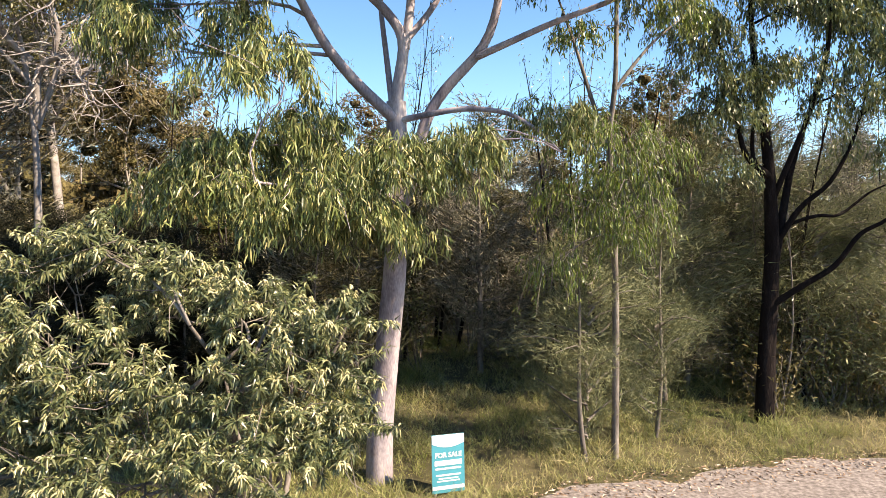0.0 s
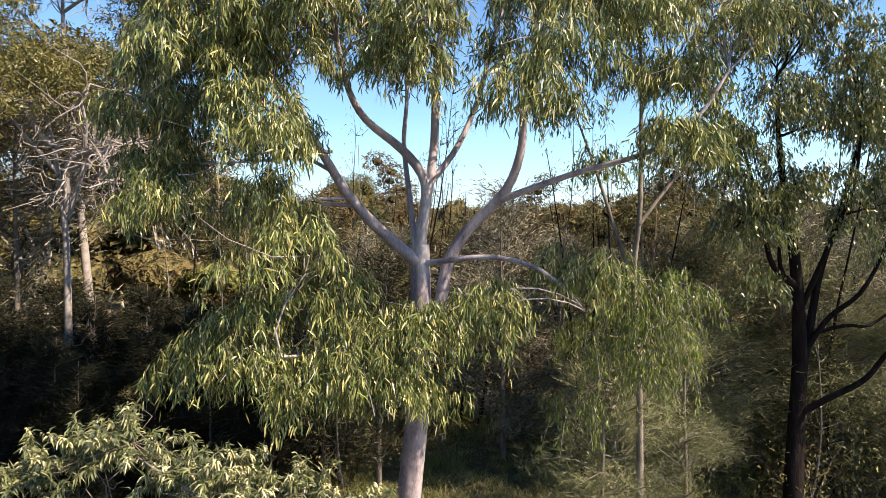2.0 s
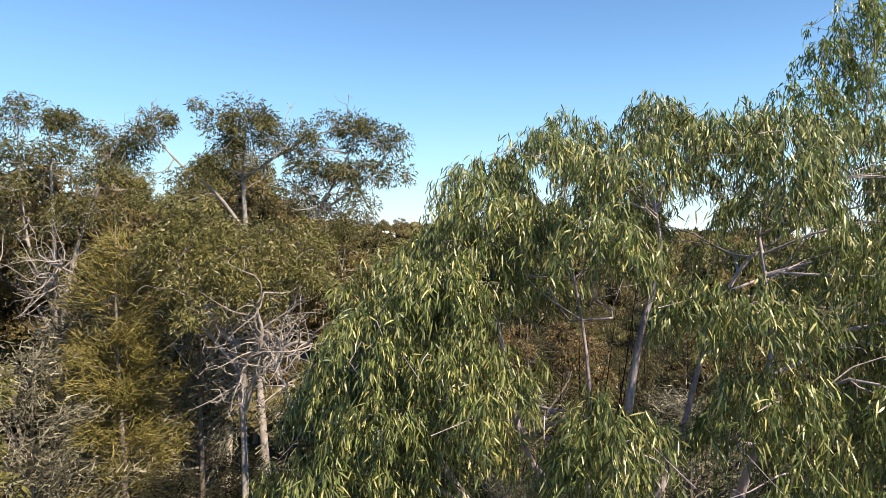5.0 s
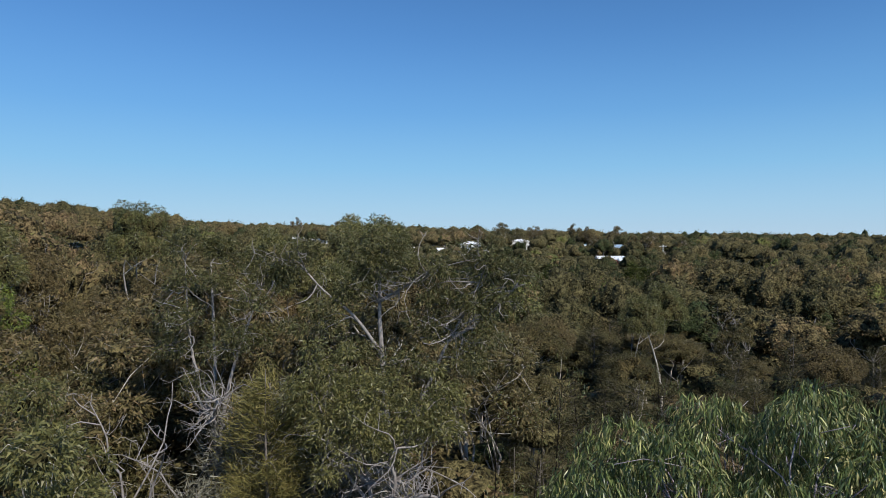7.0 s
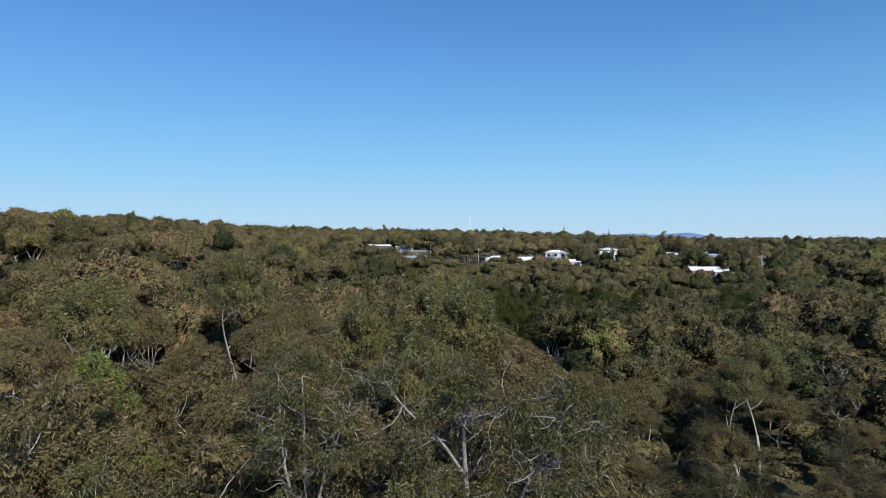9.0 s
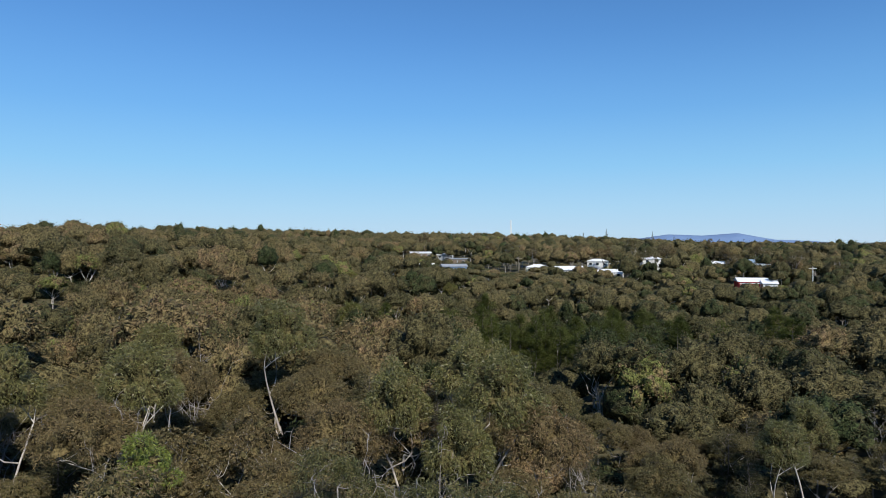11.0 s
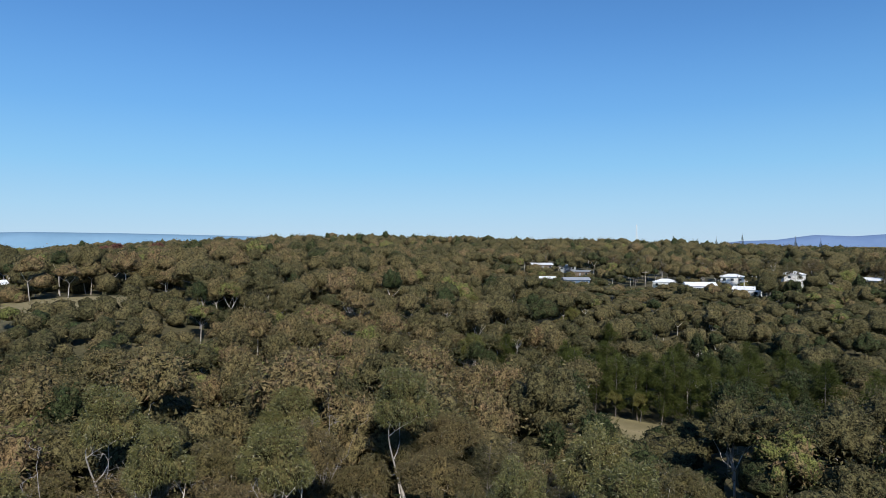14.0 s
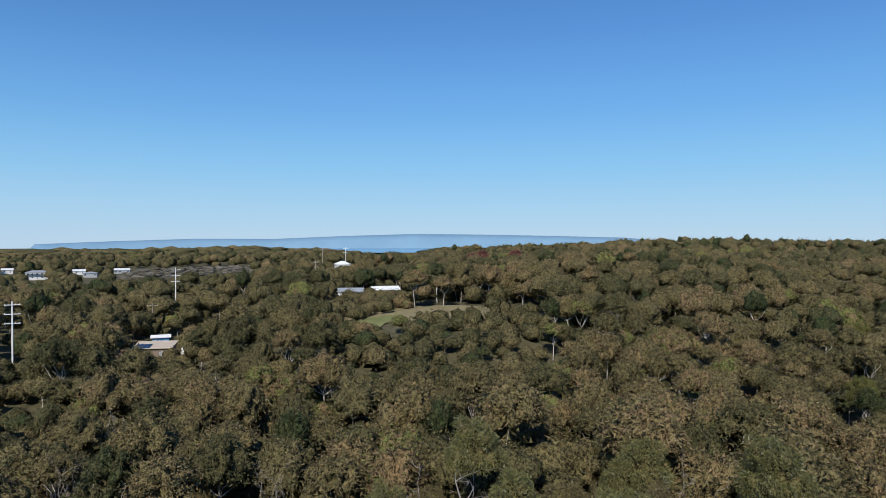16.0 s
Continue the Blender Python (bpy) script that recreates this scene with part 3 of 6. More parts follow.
def sheoak(name, seed, height, radius, n, length, width, leaf, label, group, bare=0.12, fine=False):
    """A she-oak: a straight stem, rising side branches and feathery needles."""
    rng = np.random.default_rng(seed)
    gw, gl = Geo(), Geo()
    tube(gw, curve_points((0, 0, -0.25), (rng.normal(0, 0.2), rng.normal(0, 0.2), height * 0.97), rng, 0, 0.015, 8), np.linspace(0.011 * height + 0.015, 0.01, 8), 6)
    k = int(26 + height * 2)
    for i in range(k):
        h = bare + (1 - bare) * (i + rng.uniform()) / k
        a = rng.uniform(0, 2 * np.pi)
        prof = np.sin(np.pi * min(1, (1.03 - h) / (1 - bare) * 0.62 + 0.05)) ** 0.8
        rl = radius * prof * rng.uniform(0.65, 1.1)
        o = np.array([0, 0, h * height * 0.93])
        e = o + (math.cos(a) * rl, math.sin(a) * rl, rl * rng.uniform(0.15, 0.6))
        p = curve_points(o, e, rng, 0.04, 0.05, 5)
        tube(gw, p, np.linspace(0.03, 0.007, 5), 3)
        m = max(6, int(n / k * (0.5 + prof)))
        u = rng.uniform(0.2, 1.05, m)[:, None]
        pos = o + (e - o) * u + rng.normal(0, 0.09 * radius + 0.05, (m, 3))
        way = unit(e - o) * 0.8 + rng.normal(0, 0.45, (m, 3)) + (0, 0, 0.25)
        if fine:
            leaves(gl, pos, way, rng.uniform(0.5, 1.2, m) * length, width, 0.55, rng)
        else:
            slivers(gl, pos, way + (0, 0, -0.15), rng.uniform(0.5, 1.3, m) * length, width, rng)
    ob = thing(name, label, "tree", group)
    part("trunk", gw.mesh("trunk", BARK_GREY, True), ob)
    part("crown", gl.mesh("crown", leaf), ob)
    return ob


def dead_tree(name, seed, height, label, material, spread=2.2, forks=6, thick=0.06):
    """A leafless tree of pale crooked limbs."""
    rng = np.random.default_rng(seed)
    ob = thing(name, label, "dead tree")
    top = np.array([*rng.normal(0, 0.3, 2), height * 0.45])
    stem = curve_points((0, 0, -0.2), top, rng, 0, 0.05, 8)
    g = Geo()
    tube(g, stem, np.linspace(thick * 2.4, thick * 1.4, 8), 6)
    part("trunk", g.mesh("trunk", material, True), ob)
    for _ in range(forks):
        g = Geo()
        e = np.array([*rng.normal(0, spread * 0.6, 2), height * rng.uniform(0.65, 1.0)])
        limb = curve_points(stem[rng.integers(4, 8)], e, rng, 0.05, 0.09, 12)
        limb[1:-1] += rng.normal(0, 0.06, (10, 3))
        tube(g, limb, np.linspace(thick, 0.008, 12), 5)
        for _ in range(7):
            a = limb[rng.integers(3, 12)]
            b = a + unit(rng.normal(size=3) + (0, 0, 0.3)) * rng.uniform(0.4, 1.2)
            tw = curve_points(a, b, rng, 0, 0.2, 6)
            tube(g, tw, np.linspace(thick * 0.34, 0.005, 6), 4)
            for _ in range(3):
                q = tw[rng.integers(1, 6)]
                tube(g, curve_points(q, q + unit(rng.normal(size=3) + (0, 0, 0.3)) * rng.uniform(0.2, 0.6), rng, 0, 0.15, 3), np.linspace(0.009, 0.003, 3), 3)
        part("limb", g.mesh("limb", material, True), ob)
    return ob


def ring_limbs(gw, limbs, sides=9, k=4, each=None):
    """Smooths each limb and returns its points with their thickness, for branches to spring from."""
    net = []
    for pts, r0, r1 in limbs:
        if each is not None:
            gw = Geo()
            each.append(gw)
        p = np.asarray(pts, float)
        m = (len(p) - 1) * k + 1
        s = np.linspace(0, len(p) - 1, m)
        q = np.stack([np.interp(s, np.arange(len(p)), p[:, c]) for c in range(3)], 1)
        for _ in range(3):
            q[1:-1] = (q[:-2] + 2 * q[1:-1] + q[2:]) / 4
        r = np.linspace(r0, r1, m)
        tube(gw, q, r, sides)
        net += [[*a, b] for a, b in zip(q, r)]
    return net


# ---- the tall weeping gum by the sign ----
rng = np.random.default_rng(11)
gum = thing("eucalyptus_tree", "tall smooth-barked gum with grey-pink trunk and weeping leaves", "tree", at=(-0.94, 11.89, 0.0))
gw, gt, gl, limb_geos = Geo(), Geo(), Geo(), []
trunk_net = ring_limbs(gt, [([(-0.95, 11.9, -0.3), (-0.94, 11.89, 0.02), (-0.93, 11.85, 0.96), (-0.78, 11.72, 2.43), (-0.61, 11.44, 3.85), (-0.53, 11.16, 5.33), (-0.55, 10.98, 6.74)], 0.27, 0.165)], 16, 5)
limb_net = ring_limbs(gw, [
    ([(-0.59, 10.93, 6.45), (-1.18, 10.68, 6.97), (-1.63, 10.37, 7.49), (-1.88, 10.07, 7.98), (-2.2, 9.67, 8.6), (-2.9, 9.6, 9.6), (-3.3, 9.7, 10.6)], 0.105, 0.03),
    ([(-0.55, 10.98, 6.6), (-0.52, 10.9, 6.95), (-0.37, 10.91, 7.79), (-0.82, 10.81, 8.34), (-1.44, 10.59, 8.76), (-1.7, 10.39, 9.3), (-1.9, 10.2, 10.6), (-2.1, 10.2, 11.6)], 0.12, 0.02),
    ([(-0.4, 10.91, 7.6), (-0.28, 10.92, 8.46), (-0.29, 10.94, 9.59), (-0.1, 10.95, 10.9), (0.2, 10.9, 11.9), (0.1, 10.9, 12.5)], 0.085, 0.02),
    ([(-0.5, 11.18, 5.0), (-0.21, 11.19, 5.6), (-0.13, 11.3, 6.38), (0.21, 11.22, 6.96), (0.97, 10.95, 7.65), (1.18, 10.76, 8.41), (1.13, 10.56, 8.92), (1.4, 10.3, 9.7), (1.5, 10.5, 11.2), (1.4, 10.9, 12.2)], 0.13, 0.02),
    ([(0.8, 10.98, 7.48), (1.25, 10.85, 7.64), (2.03, 10.48, 7.9), (2.99, 10.0, 8.1), (3.6, 9.7, 8.5), (4.1, 9.8, 9.3)], 0.065, 0.02),
    ([(-0.45, 10.93, 6.42), (0.59, 10.62, 6.57), (1.3, 10.34, 6.43), (1.76, 10.15, 6.09), (2.04, 9.95, 5.74)], 0.055, 0.015),
    ([(-0.37, 10.91, 7.75), (0.12, 11.13, 8.4), (0.5, 11.35, 9.38), (0.7, 11.47, 10.35), (1.2, 11.5, 11.8), (2.0, 11.8, 12.3)], 0.06, 0.02),
    ([(-0.62, 10.93, 6.7), (-0.75, 11.1, 7.73), (-0.87, 11.31, 8.54), (-0.79, 11.52, 9.38), (-0.9, 11.6, 10.6), (-1.1, 11.2, 11.9)], 0.055, 0.018),
    ([(-0.56, 11.16, 5.15), (-1.08, 10.55, 5.23), (-1.43, 9.95, 5.23), (-1.72, 9.34, 5.14), (-2.3, 8.9, 5.2)], 0.06, 0.02),
], 10, 4, limb_geos)
net = trunk_net[15:] + limb_net
low_bunches = [(-3.38, 9.22, 5.2), (-2.6, 8.95, 5.15), (-2.1, 9.45, 5.85), (-1.5, 8.9, 5.1), (-0.9, 9.15, 4.85), (-1.3, 9.5, 5.5), (-0.45, 9.4, 5.55), (-0.6, 9.9, 4.7), (0.64, 9.98, 5.9), (-1.95, 9.0, 4.75),
               (0.55, 9.75, 5.75), (2.1, 10.4, 6.3), (-2.9, 9.3, 5.7), (-1.7, 9.8, 6.2)]
mid_bunches = [(-3.54, 8.97, 9.5), (-2.69, 9.02, 8.8), (-2.32, 8.83, 8.2), (-4.3, 9.9, 10.0), (-2.1, 8.83, 6.75), (-0.33, 8.75, 9.95), (-0.7, 9.2, 9.5), (0.98, 8.8, 8.9), (-1.76, 9.1, 10.27), (1.71, 8.85, 9.5),
               (2.73, 9.4, 10.35), (1.33, 9.3, 10.4), (-2.6, 9.3, 7.5), (3.4, 9.9, 9.3), (4.3, 9.9, 10.1), (3.2, 9.5, 8.3), (-3.0, 9.2, 9.9), (-4.6, 9.6, 8.8), (-4.4, 9.9, 8.0), (-4.7, 10.2, 9.5), (-4.2, 9.5, 7.4), (-3.9, 9.8, 10.6), (-3.6, 9.9, 8.6)]
top_bunches = [(-1.6, 10.3, 12.3), (-2.4, 10.1, 12.0), (-2.86, 9.4, 9.4), (2.5, 10.76, 10.75), (1.38, 10.46, 11.2), (-0.65, 9.6, 9.55), (1.0, 10.0, 9.8), (3.3, 10.6, 11.0), (4.1, 10.9, 11.2)]
for (cx, cy, cz), (ax, ay, az), count, low in (((0.45, 11.8, 11.0), (4.3, 2.8, 3.0), 42, 0.05), ((-2.95, 9.6, 10.4), (0.95, 0.9, 1.5), 12, -0.6), ((0.5, 11.4, 10.7), (3.3, 2.2, 2.3), 10, 0.1)):
    for i in range(count):                     # bunches spread evenly over the domes of the crown
        u = low + (1 - low) * (i + 0.5) / count
        a = i * 2.39996 + rng.normal(0, 0.15)
        q = math.sqrt(max(0, 1 - u * u)) * rng.uniform(0.9, 1.02)
        top_bunches.append((cx + ax * q * math.cos(a), cy + ay * q * math.sin(a), cz + az * u * rng.uniform(0.93, 1.03)))
for c in low_bunches + mid_bunches + top_bunches:
    reach(gw, net, c, rng, 0.035, 5)
for bunches, rad, size, more in ((low_bunches, 0.62, 0.185, 1), (mid_bunches, 0.66, 0.2, 1), (top_bunches, 0.68, 0.17, 0)):
    for c in bunches:
        weeping_clump(gl, None, c, rad, rng, 38, 38, size, 0.0215, fine=True, drop=(0.22, 0.6), loose=0.5)
        for _ in range(more):
            weeping_clump(gl, None, np.asarray(c) + rng.normal(0, 0.38, 3) * (1, 1, 0.6), rad * 0.8, rng, 15, 36, size, 0.0215, fine=True, drop=(0.22, 0.65), loose=0.5)


def planted(ob, name, mesh):
    """Hangs a mesh made in world coordinates under its thing."""
    p = part(name, mesh, ob)
    p.matrix_parent_inverse = Matrix.Translation(ob.location).inverted()
    return p


planted(gum, "trunk", gt.mesh("trunk", BARK_HERO, True))
for gi in limb_geos:
    planted(gum, "limb", gi.mesh("limb", BARK_HERO, True))
tagged(planted(gum, "branchwork", gw.mesh("branchwork", BARK_HERO, True)), kind="stuff")
planted(gum, "crown", gl.mesh("crown", LEAF_WEEPING))

# ---- dark-barked gum beside the gravel ----
rng = np.random.default_rng(12)
dark_gum = thing("eucalyptus_tree", "gum with black furrowed bark and forked trunk beside the gravel", "tree", at=(7.53, 15.0, 0.3))
gw, gl = Geo(), Geo()
net = ring_limbs(gw, [
    ([(7.53, 15.01, 0.0), (7.6, 15.03, 2.16), (7.63, 14.85, 4.1), (7.36, 14.47, 5.97), (7.12, 14.28, 7.17), (6.78, 14.09, 8.6), (6.6, 13.8, 10.2)], 0.22, 0.03),
    ([(7.63, 14.85, 3.7), (7.85, 14.87, 4.99), (8.04, 14.88, 6.14), (8.55, 14.91, 7.55), (8.9, 14.7, 9.5)], 0.11, 0.03),
    ([(7.68, 14.84, 3.0), (8.2, 14.55, 3.45), (8.7, 14.2, 3.85), (9.0, 13.95, 4.6), (9.45, 13.7, 4.8), (9.8, 13.45, 5.5), (10.1, 13.2, 6.5)], 0.08, 0.02),
    ([(7.63, 14.85, 4.2), (8.1, 14.6, 5.2), (8.6, 14.3, 5.6), (9.1, 14.2, 6.7), (9.3, 14.0, 8.2)], 0.075, 0.02),
    ([(7.4, 14.5, 5.6), (6.95, 14.5, 6.2), (6.95, 14.3, 7.2), (7.25, 14.1, 8.3)], 0.06, 0.02),
    ([(7.8, 14.87, 4.7), (8.5, 14.6, 5.0), (8.9, 14.5, 4.9), (9.5, 14.4, 5.5), (10.0, 14.2, 5.7)], 0.05, 0.015),
    ([(7.4, 14.47, 5.8), (6.81, 14.27, 6.13), (6.63, 14.27, 6.56), (6.51, 14.28, 7.42), (6.0, 14.0, 8.8)], 0.08, 0.025),
    ([(7.45, 14.6, 5.2), (7.9, 14.3, 6.6), (8.3, 13.9, 8.0), (8.2, 13.6, 9.6)], 0.07, 0.02),
], 10)
dark_bunches = [(6.0, 13.9, 9.0), (6.6, 13.6, 10.0), (7.4, 13.4, 9.2), (8.2, 13.5, 9.8), (8.9, 14.5, 9.6), (9.4, 14.0, 8.4), (6.8, 13.9, 8.0), (7.6, 14.0, 8.1), (8.6, 14.0, 7.6), (5.5, 13.7, 8.1), (5.9, 14.0, 7.2),
                (9.9, 13.2, 6.6), (10.4, 13.6, 7.6), (7.2, 13.9, 10.9), (8.6, 13.8, 11.0), (5.1, 13.3, 9.4), (5.4, 13.0, 10.6), (6.4, 13.0, 11.4), (9.8, 14.2, 10.2), (7.5, 13.4, 11.7), (6.2, 13.6, 7.6), (10.2, 13.0, 5.6), (9.0, 14.2, 9.0), (9.8, 13.8, 9.2), (7.0, 13.6, 9.6), (8.0, 13.9, 10.4), (6.9, 14.0, 11.2), (10.4, 13.9, 9.0), (9.2, 13.6, 10.6), (5.6, 13.9, 8.8), (10.8, 13.8, 10.4), (9.6, 14.0, 7.4), (10.8, 13.6, 8.2)]
for c in dark_bunches:
    reach(gw, net, c, rng, 0.035, 5)
    weeping_clump(gl, gw, c, 0.72, rng, 34, 24, 0.15, 0.036, fine=False)
    for _ in range(2):
        weeping_clump(gl, None, np.asarray(c) + rng.normal(0, 0.5, 3), 0.6, rng, 18, 22, 0.15, 0.036, fine=False)
planted(dark_gum, "trunk", gw.mesh("trunk", BARK_DARK, True))
planted(dark_gum, "crown", gl.mesh("crown", LEAF_DARK))

# ---- slender gum with bright hanging foliage ----
rng = np.random.default_rng(13)
slim = thing("eucalyptus_tree", "slender pale-stemmed gum with bright green hanging foliage", "tree", at=(3.61, 12.96, 0.1))
gw, gl = Geo(), Geo()
net = ring_limbs(gw, [
    ([(3.62, 12.97, -0.2), (3.59, 12.78, 2.49), (3.49, 12.5, 4.36), (3.23, 12.02, 6.22), (3.31, 11.73, 7.19), (3.28, 11.6, 8.25), (3.35, 11.8, 10.0), (3.4, 12.7, 12.0), (3.5, 13.9, 14.3)], 0.075, 0.015),
    ([(3.25, 12.05, 6.1), (2.9, 11.9, 7.0), (2.6, 11.8, 7.9), (2.2, 11.8, 9.0)], 0.05, 0.015),
    ([(3.3, 11.75, 7.1), (3.9, 11.8, 7.9), (4.5, 11.9, 8.4)], 0.04, 0.012),
    ([(3.5, 12.5, 4.3), (3.2, 11.8, 5.3), (3.2, 11.0, 6.1)], 0.04, 0.012)], 8)
slim_low = [(3.1, 10.6, 6.0), (3.46, 10.85, 5.4), (3.16, 11.4, 5.6), (3.4, 11.5, 4.5), (2.2, 11.5, 4.0), (2.6, 10.9, 6.3), (3.8, 11.1, 6.0), (2.3, 11.2, 5.2), (3.7, 11.3, 4.9), (2.9, 11.3, 4.9)]
slim_top = [(3.0, 14.0, 15.4), (3.4, 14.2, 16.0), (2.6, 13.8, 14.6), (3.2, 14.0, 14.1), (3.7, 14.3, 15.6), (3.9, 14.3, 15.1), (3.4, 14.3, 14.6), (4.2, 14.3, 14.0), (4.8, 14.2, 14.6), (5.0, 14.0, 13.4), (4.5, 11.9, 8.6), (2.2, 11.8, 9.2), (3.3, 11.6, 10.6), (3.6, 11.8, 11.6), (2.7, 11.9, 8.2), (4.1, 11.7, 9.6), (3.0, 12.1, 9.9)]
for c in slim_low + slim_top:
    reach(gw, net, c, rng, 0.025, 4)
for c in slim_low:
    weeping_clump(gl, gw, c, 0.62, rng, 26, 26, 0.15, 0.022, fine=False, drop=(0.35, 0.9), loose=0.4)
for c in slim_top:
    weeping_clump(gl, gw, c, 0.62, rng, 28, 24, 0.16, 0.03, fine=False)
planted(slim, "trunk", gw.mesh("trunk", BARK_GREY, True))
planted(slim, "crown", gl.mesh("crown", leaf_material("bright_weeping_leaf", [(0.0, (0.06, 0.105, 0.022)), (0.5, (0.13, 0.18, 0.035)), (1.0, (0.23, 0.26, 0.06))], leaf_share=0.95, rough=0.38, through=0.3, spec=0.5)))

# ---- flowering wattle ----
rng = np.random.default_rng(14)
wattle = thing("wattle_bush", "large wattle bush covered in creamy yellow flower sprays", "bush", at=(-2.6, 8.4, 0.0))
gw, gl, gf = Geo(), Geo(), Geo()
net = []
for i in range(9):
    a = rng.uniform(0, 2 * np.pi)
    e = np.array([-2.6 + 1.9 * math.cos(a) * rng.uniform(0.5, 1.1), 8.2 + 0.9 * math.sin(a), rng.uniform(2.2, 3.7)])
    p = curve_points((-2.6 + 0.25 * math.cos(a), 8.5 + 0.25 * math.sin(a), -0.2), e, rng, 0, 0.1, 8)
    tube(gw, p, np.linspace(0.06, 0.02, 8), 6)
    net += [[*q, 0.04] for q in p[2:]]
wattle_bunches = [(-4.44, 7.9, 4.1), (-3.89, 7.91, 4.3), (-3.05, 7.72, 4.0), (-2.24, 7.6, 3.5), (-1.45, 7.6, 3.3), (-0.9, 7.93, 3.4), (-3.78, 7.0, 3.0), (-2.94, 7.0, 2.7), (-1.73, 7.12, 2.85), (-3.37, 6.8, 2.1), (-2.37, 6.8, 2.0),
                  (-1.79, 6.9, 1.9), (-1.17, 7.41, 1.9), (-1.0, 7.93, 2.8), (-3.4, 8.3, 3.6), (-2.6, 8.4, 3.7), (-1.8, 8.3, 3.5), (-4.9, 7.5, 3.3), (-4.6, 7.0, 2.3), (-5.2, 8.0, 3.9), (-0.85, 7.7, 2.2), (-2.9, 6.7, 1.4), (-4.0, 6.9, 1.5),
                  (-1.5, 6.9, 1.3), (-5.6, 7.3, 2.6), (-5.4, 7.1, 1.6), (-3.2, 7.4, 2.3), (-4.2, 7.4, 2.0), (-2.2, 7.3, 2.4), (-1.5, 7.5, 2.3), (-4.9, 7.6, 2.6), (-3.6, 7.6, 3.2), (-4.4, 7.2, 3.4), (-3.9, 7.3, 2.5)]
for c in wattle_bunches:
    c = np.asarray(c)
    reach(gw, net, c, rng, 0.025, 4)
    for _ in range(26):                      # leafy twig ends
        tip = c + unit(rng.normal(size=3) + (0, -0.45, 0.5)) * rng.uniform(0.15, 0.7) * (1.15, 1, 0.9)
        tube(gw, curve_points(c, tip, rng, 0, 0.1, 3), [0.008, 0.006, 0.003], 3)
        n = 54
        d = unit(rng.normal(size=(n, 3)) + (0, -0.15, 0.1))
        back = rng.uniform(0, 0.55, (n, 1))
        leaves(gl, tip - (tip - c) * back, d + (0, 0, -0.2), rng.uniform(0.1, 0.19, n), rng.uniform(0.018, 0.03, n), 0.7, rng, False)
        if rng.uniform() < (0.55 if c[2] > 2.6 else 0.38):
            out = unit(tip - c)
            for k in range(rng.integers(6, 19)):       # drooping flower spikes in a head at the twig end
                w = unit(rng.normal(size=3) * (1, 1, 0.5) + out * 0.5 + (0, -0.2, 0.25))
                base = tip - (tip - c) * rng.uniform(-0.06, 0.2) + rng.normal(0, 0.018, 3)
                ln = rng.uniform(0.05, 0.085)
                s = np.linspace(0, 1, 4)[:, None]
                tube(gf, base + w * s * ln + np.array([0, 0, -1.0]) * ln * 0.95 * s ** 2, [0.006, 0.012, 0.012, 0.004], 3)
planted(wattle, "woody_frame", gw.mesh("woody_frame", BARK_GREY, True))
planted(wattle, "foliage", gl.mesh("foliage", LEAF_WATTLE))
planted(wattle, "flower_sprays", gf.mesh("flower_sprays", FLOWER, True))

# ---- open-crowned gums to the north-west ----
def leaf_ball(gl, c, r, rng, n=420, length=0.13, width=0.042):
    """A rounded bunch of small hanging leaves."""
    d = on_shell(n, rng, -0.75)
    k = len(d)
    pos = np.asarray(c) + d * r * rng.uniform(0.35, 1.05, (k, 1)) * (1, 1, 0.82)
    slivers(gl, pos, d * 0.6 + np.array([0, 0, -0.5]) + rng.normal(0, 0.5, (k, 3)), rng.uniform(0.7, 1.4, k) * length, rng.uniform(0.8, 1.3, k) * width, rng)


def open_gum(seed, base, limbs, bunches, radius, label, bark, leaf, dead=30, n=420):
    """A gum whose bunches stand apart at the ends of crooked pale limbs."""
    rng = np.random.default_rng(seed)
    ob = thing("eucalyptus_tree", label, "tree", at=base)
    gw, gl = Geo(), Geo()
    net = ring_limbs(gw, limbs, 8)
    for c in bunches:
        reach(gw, net, c, rng, 0.05, 5)
        leaf_ball(gl, c, radius * rng.uniform(0.8, 1.15), rng, n)
        for _ in range(2):
            leaf_ball(gl, np.asarray(c) + rng.normal(0, 0.55, 3) * (1, 1, 0.7), radius * rng.uniform(0.4, 0.65), rng, n // 3)
    for _ in range(dead):                     # dead crooked twigs
        a = net[rng.integers(len(net) // 3, len(net))]
        b = np.array(a[:3]) + unit(rng.normal(size=3) + (0, -0.5, 0.1)) * rng.uniform(0.7, 1.8)
        tw = curve_points(a[:3], b, rng, 0, 0.1, 6)
        tube(gw, tw, np.linspace(0.028, 0.005, 6), 4)
        for _ in range(2):
            q = tw[rng.integers(2, 6)]
            tube(gw, curve_points(q, q + unit(rng.normal(size=3) + (0, -0.3, 0.2)) * rng.uniform(0.3, 0.7), rng, 0, 0.15, 4), np.linspace(0.014, 0.004, 4), 3)
    planted(ob, "trunk", gw.mesh("trunk", bark, True))
    planted(ob, "crown", gl.mesh("crown", leaf))
    return ob


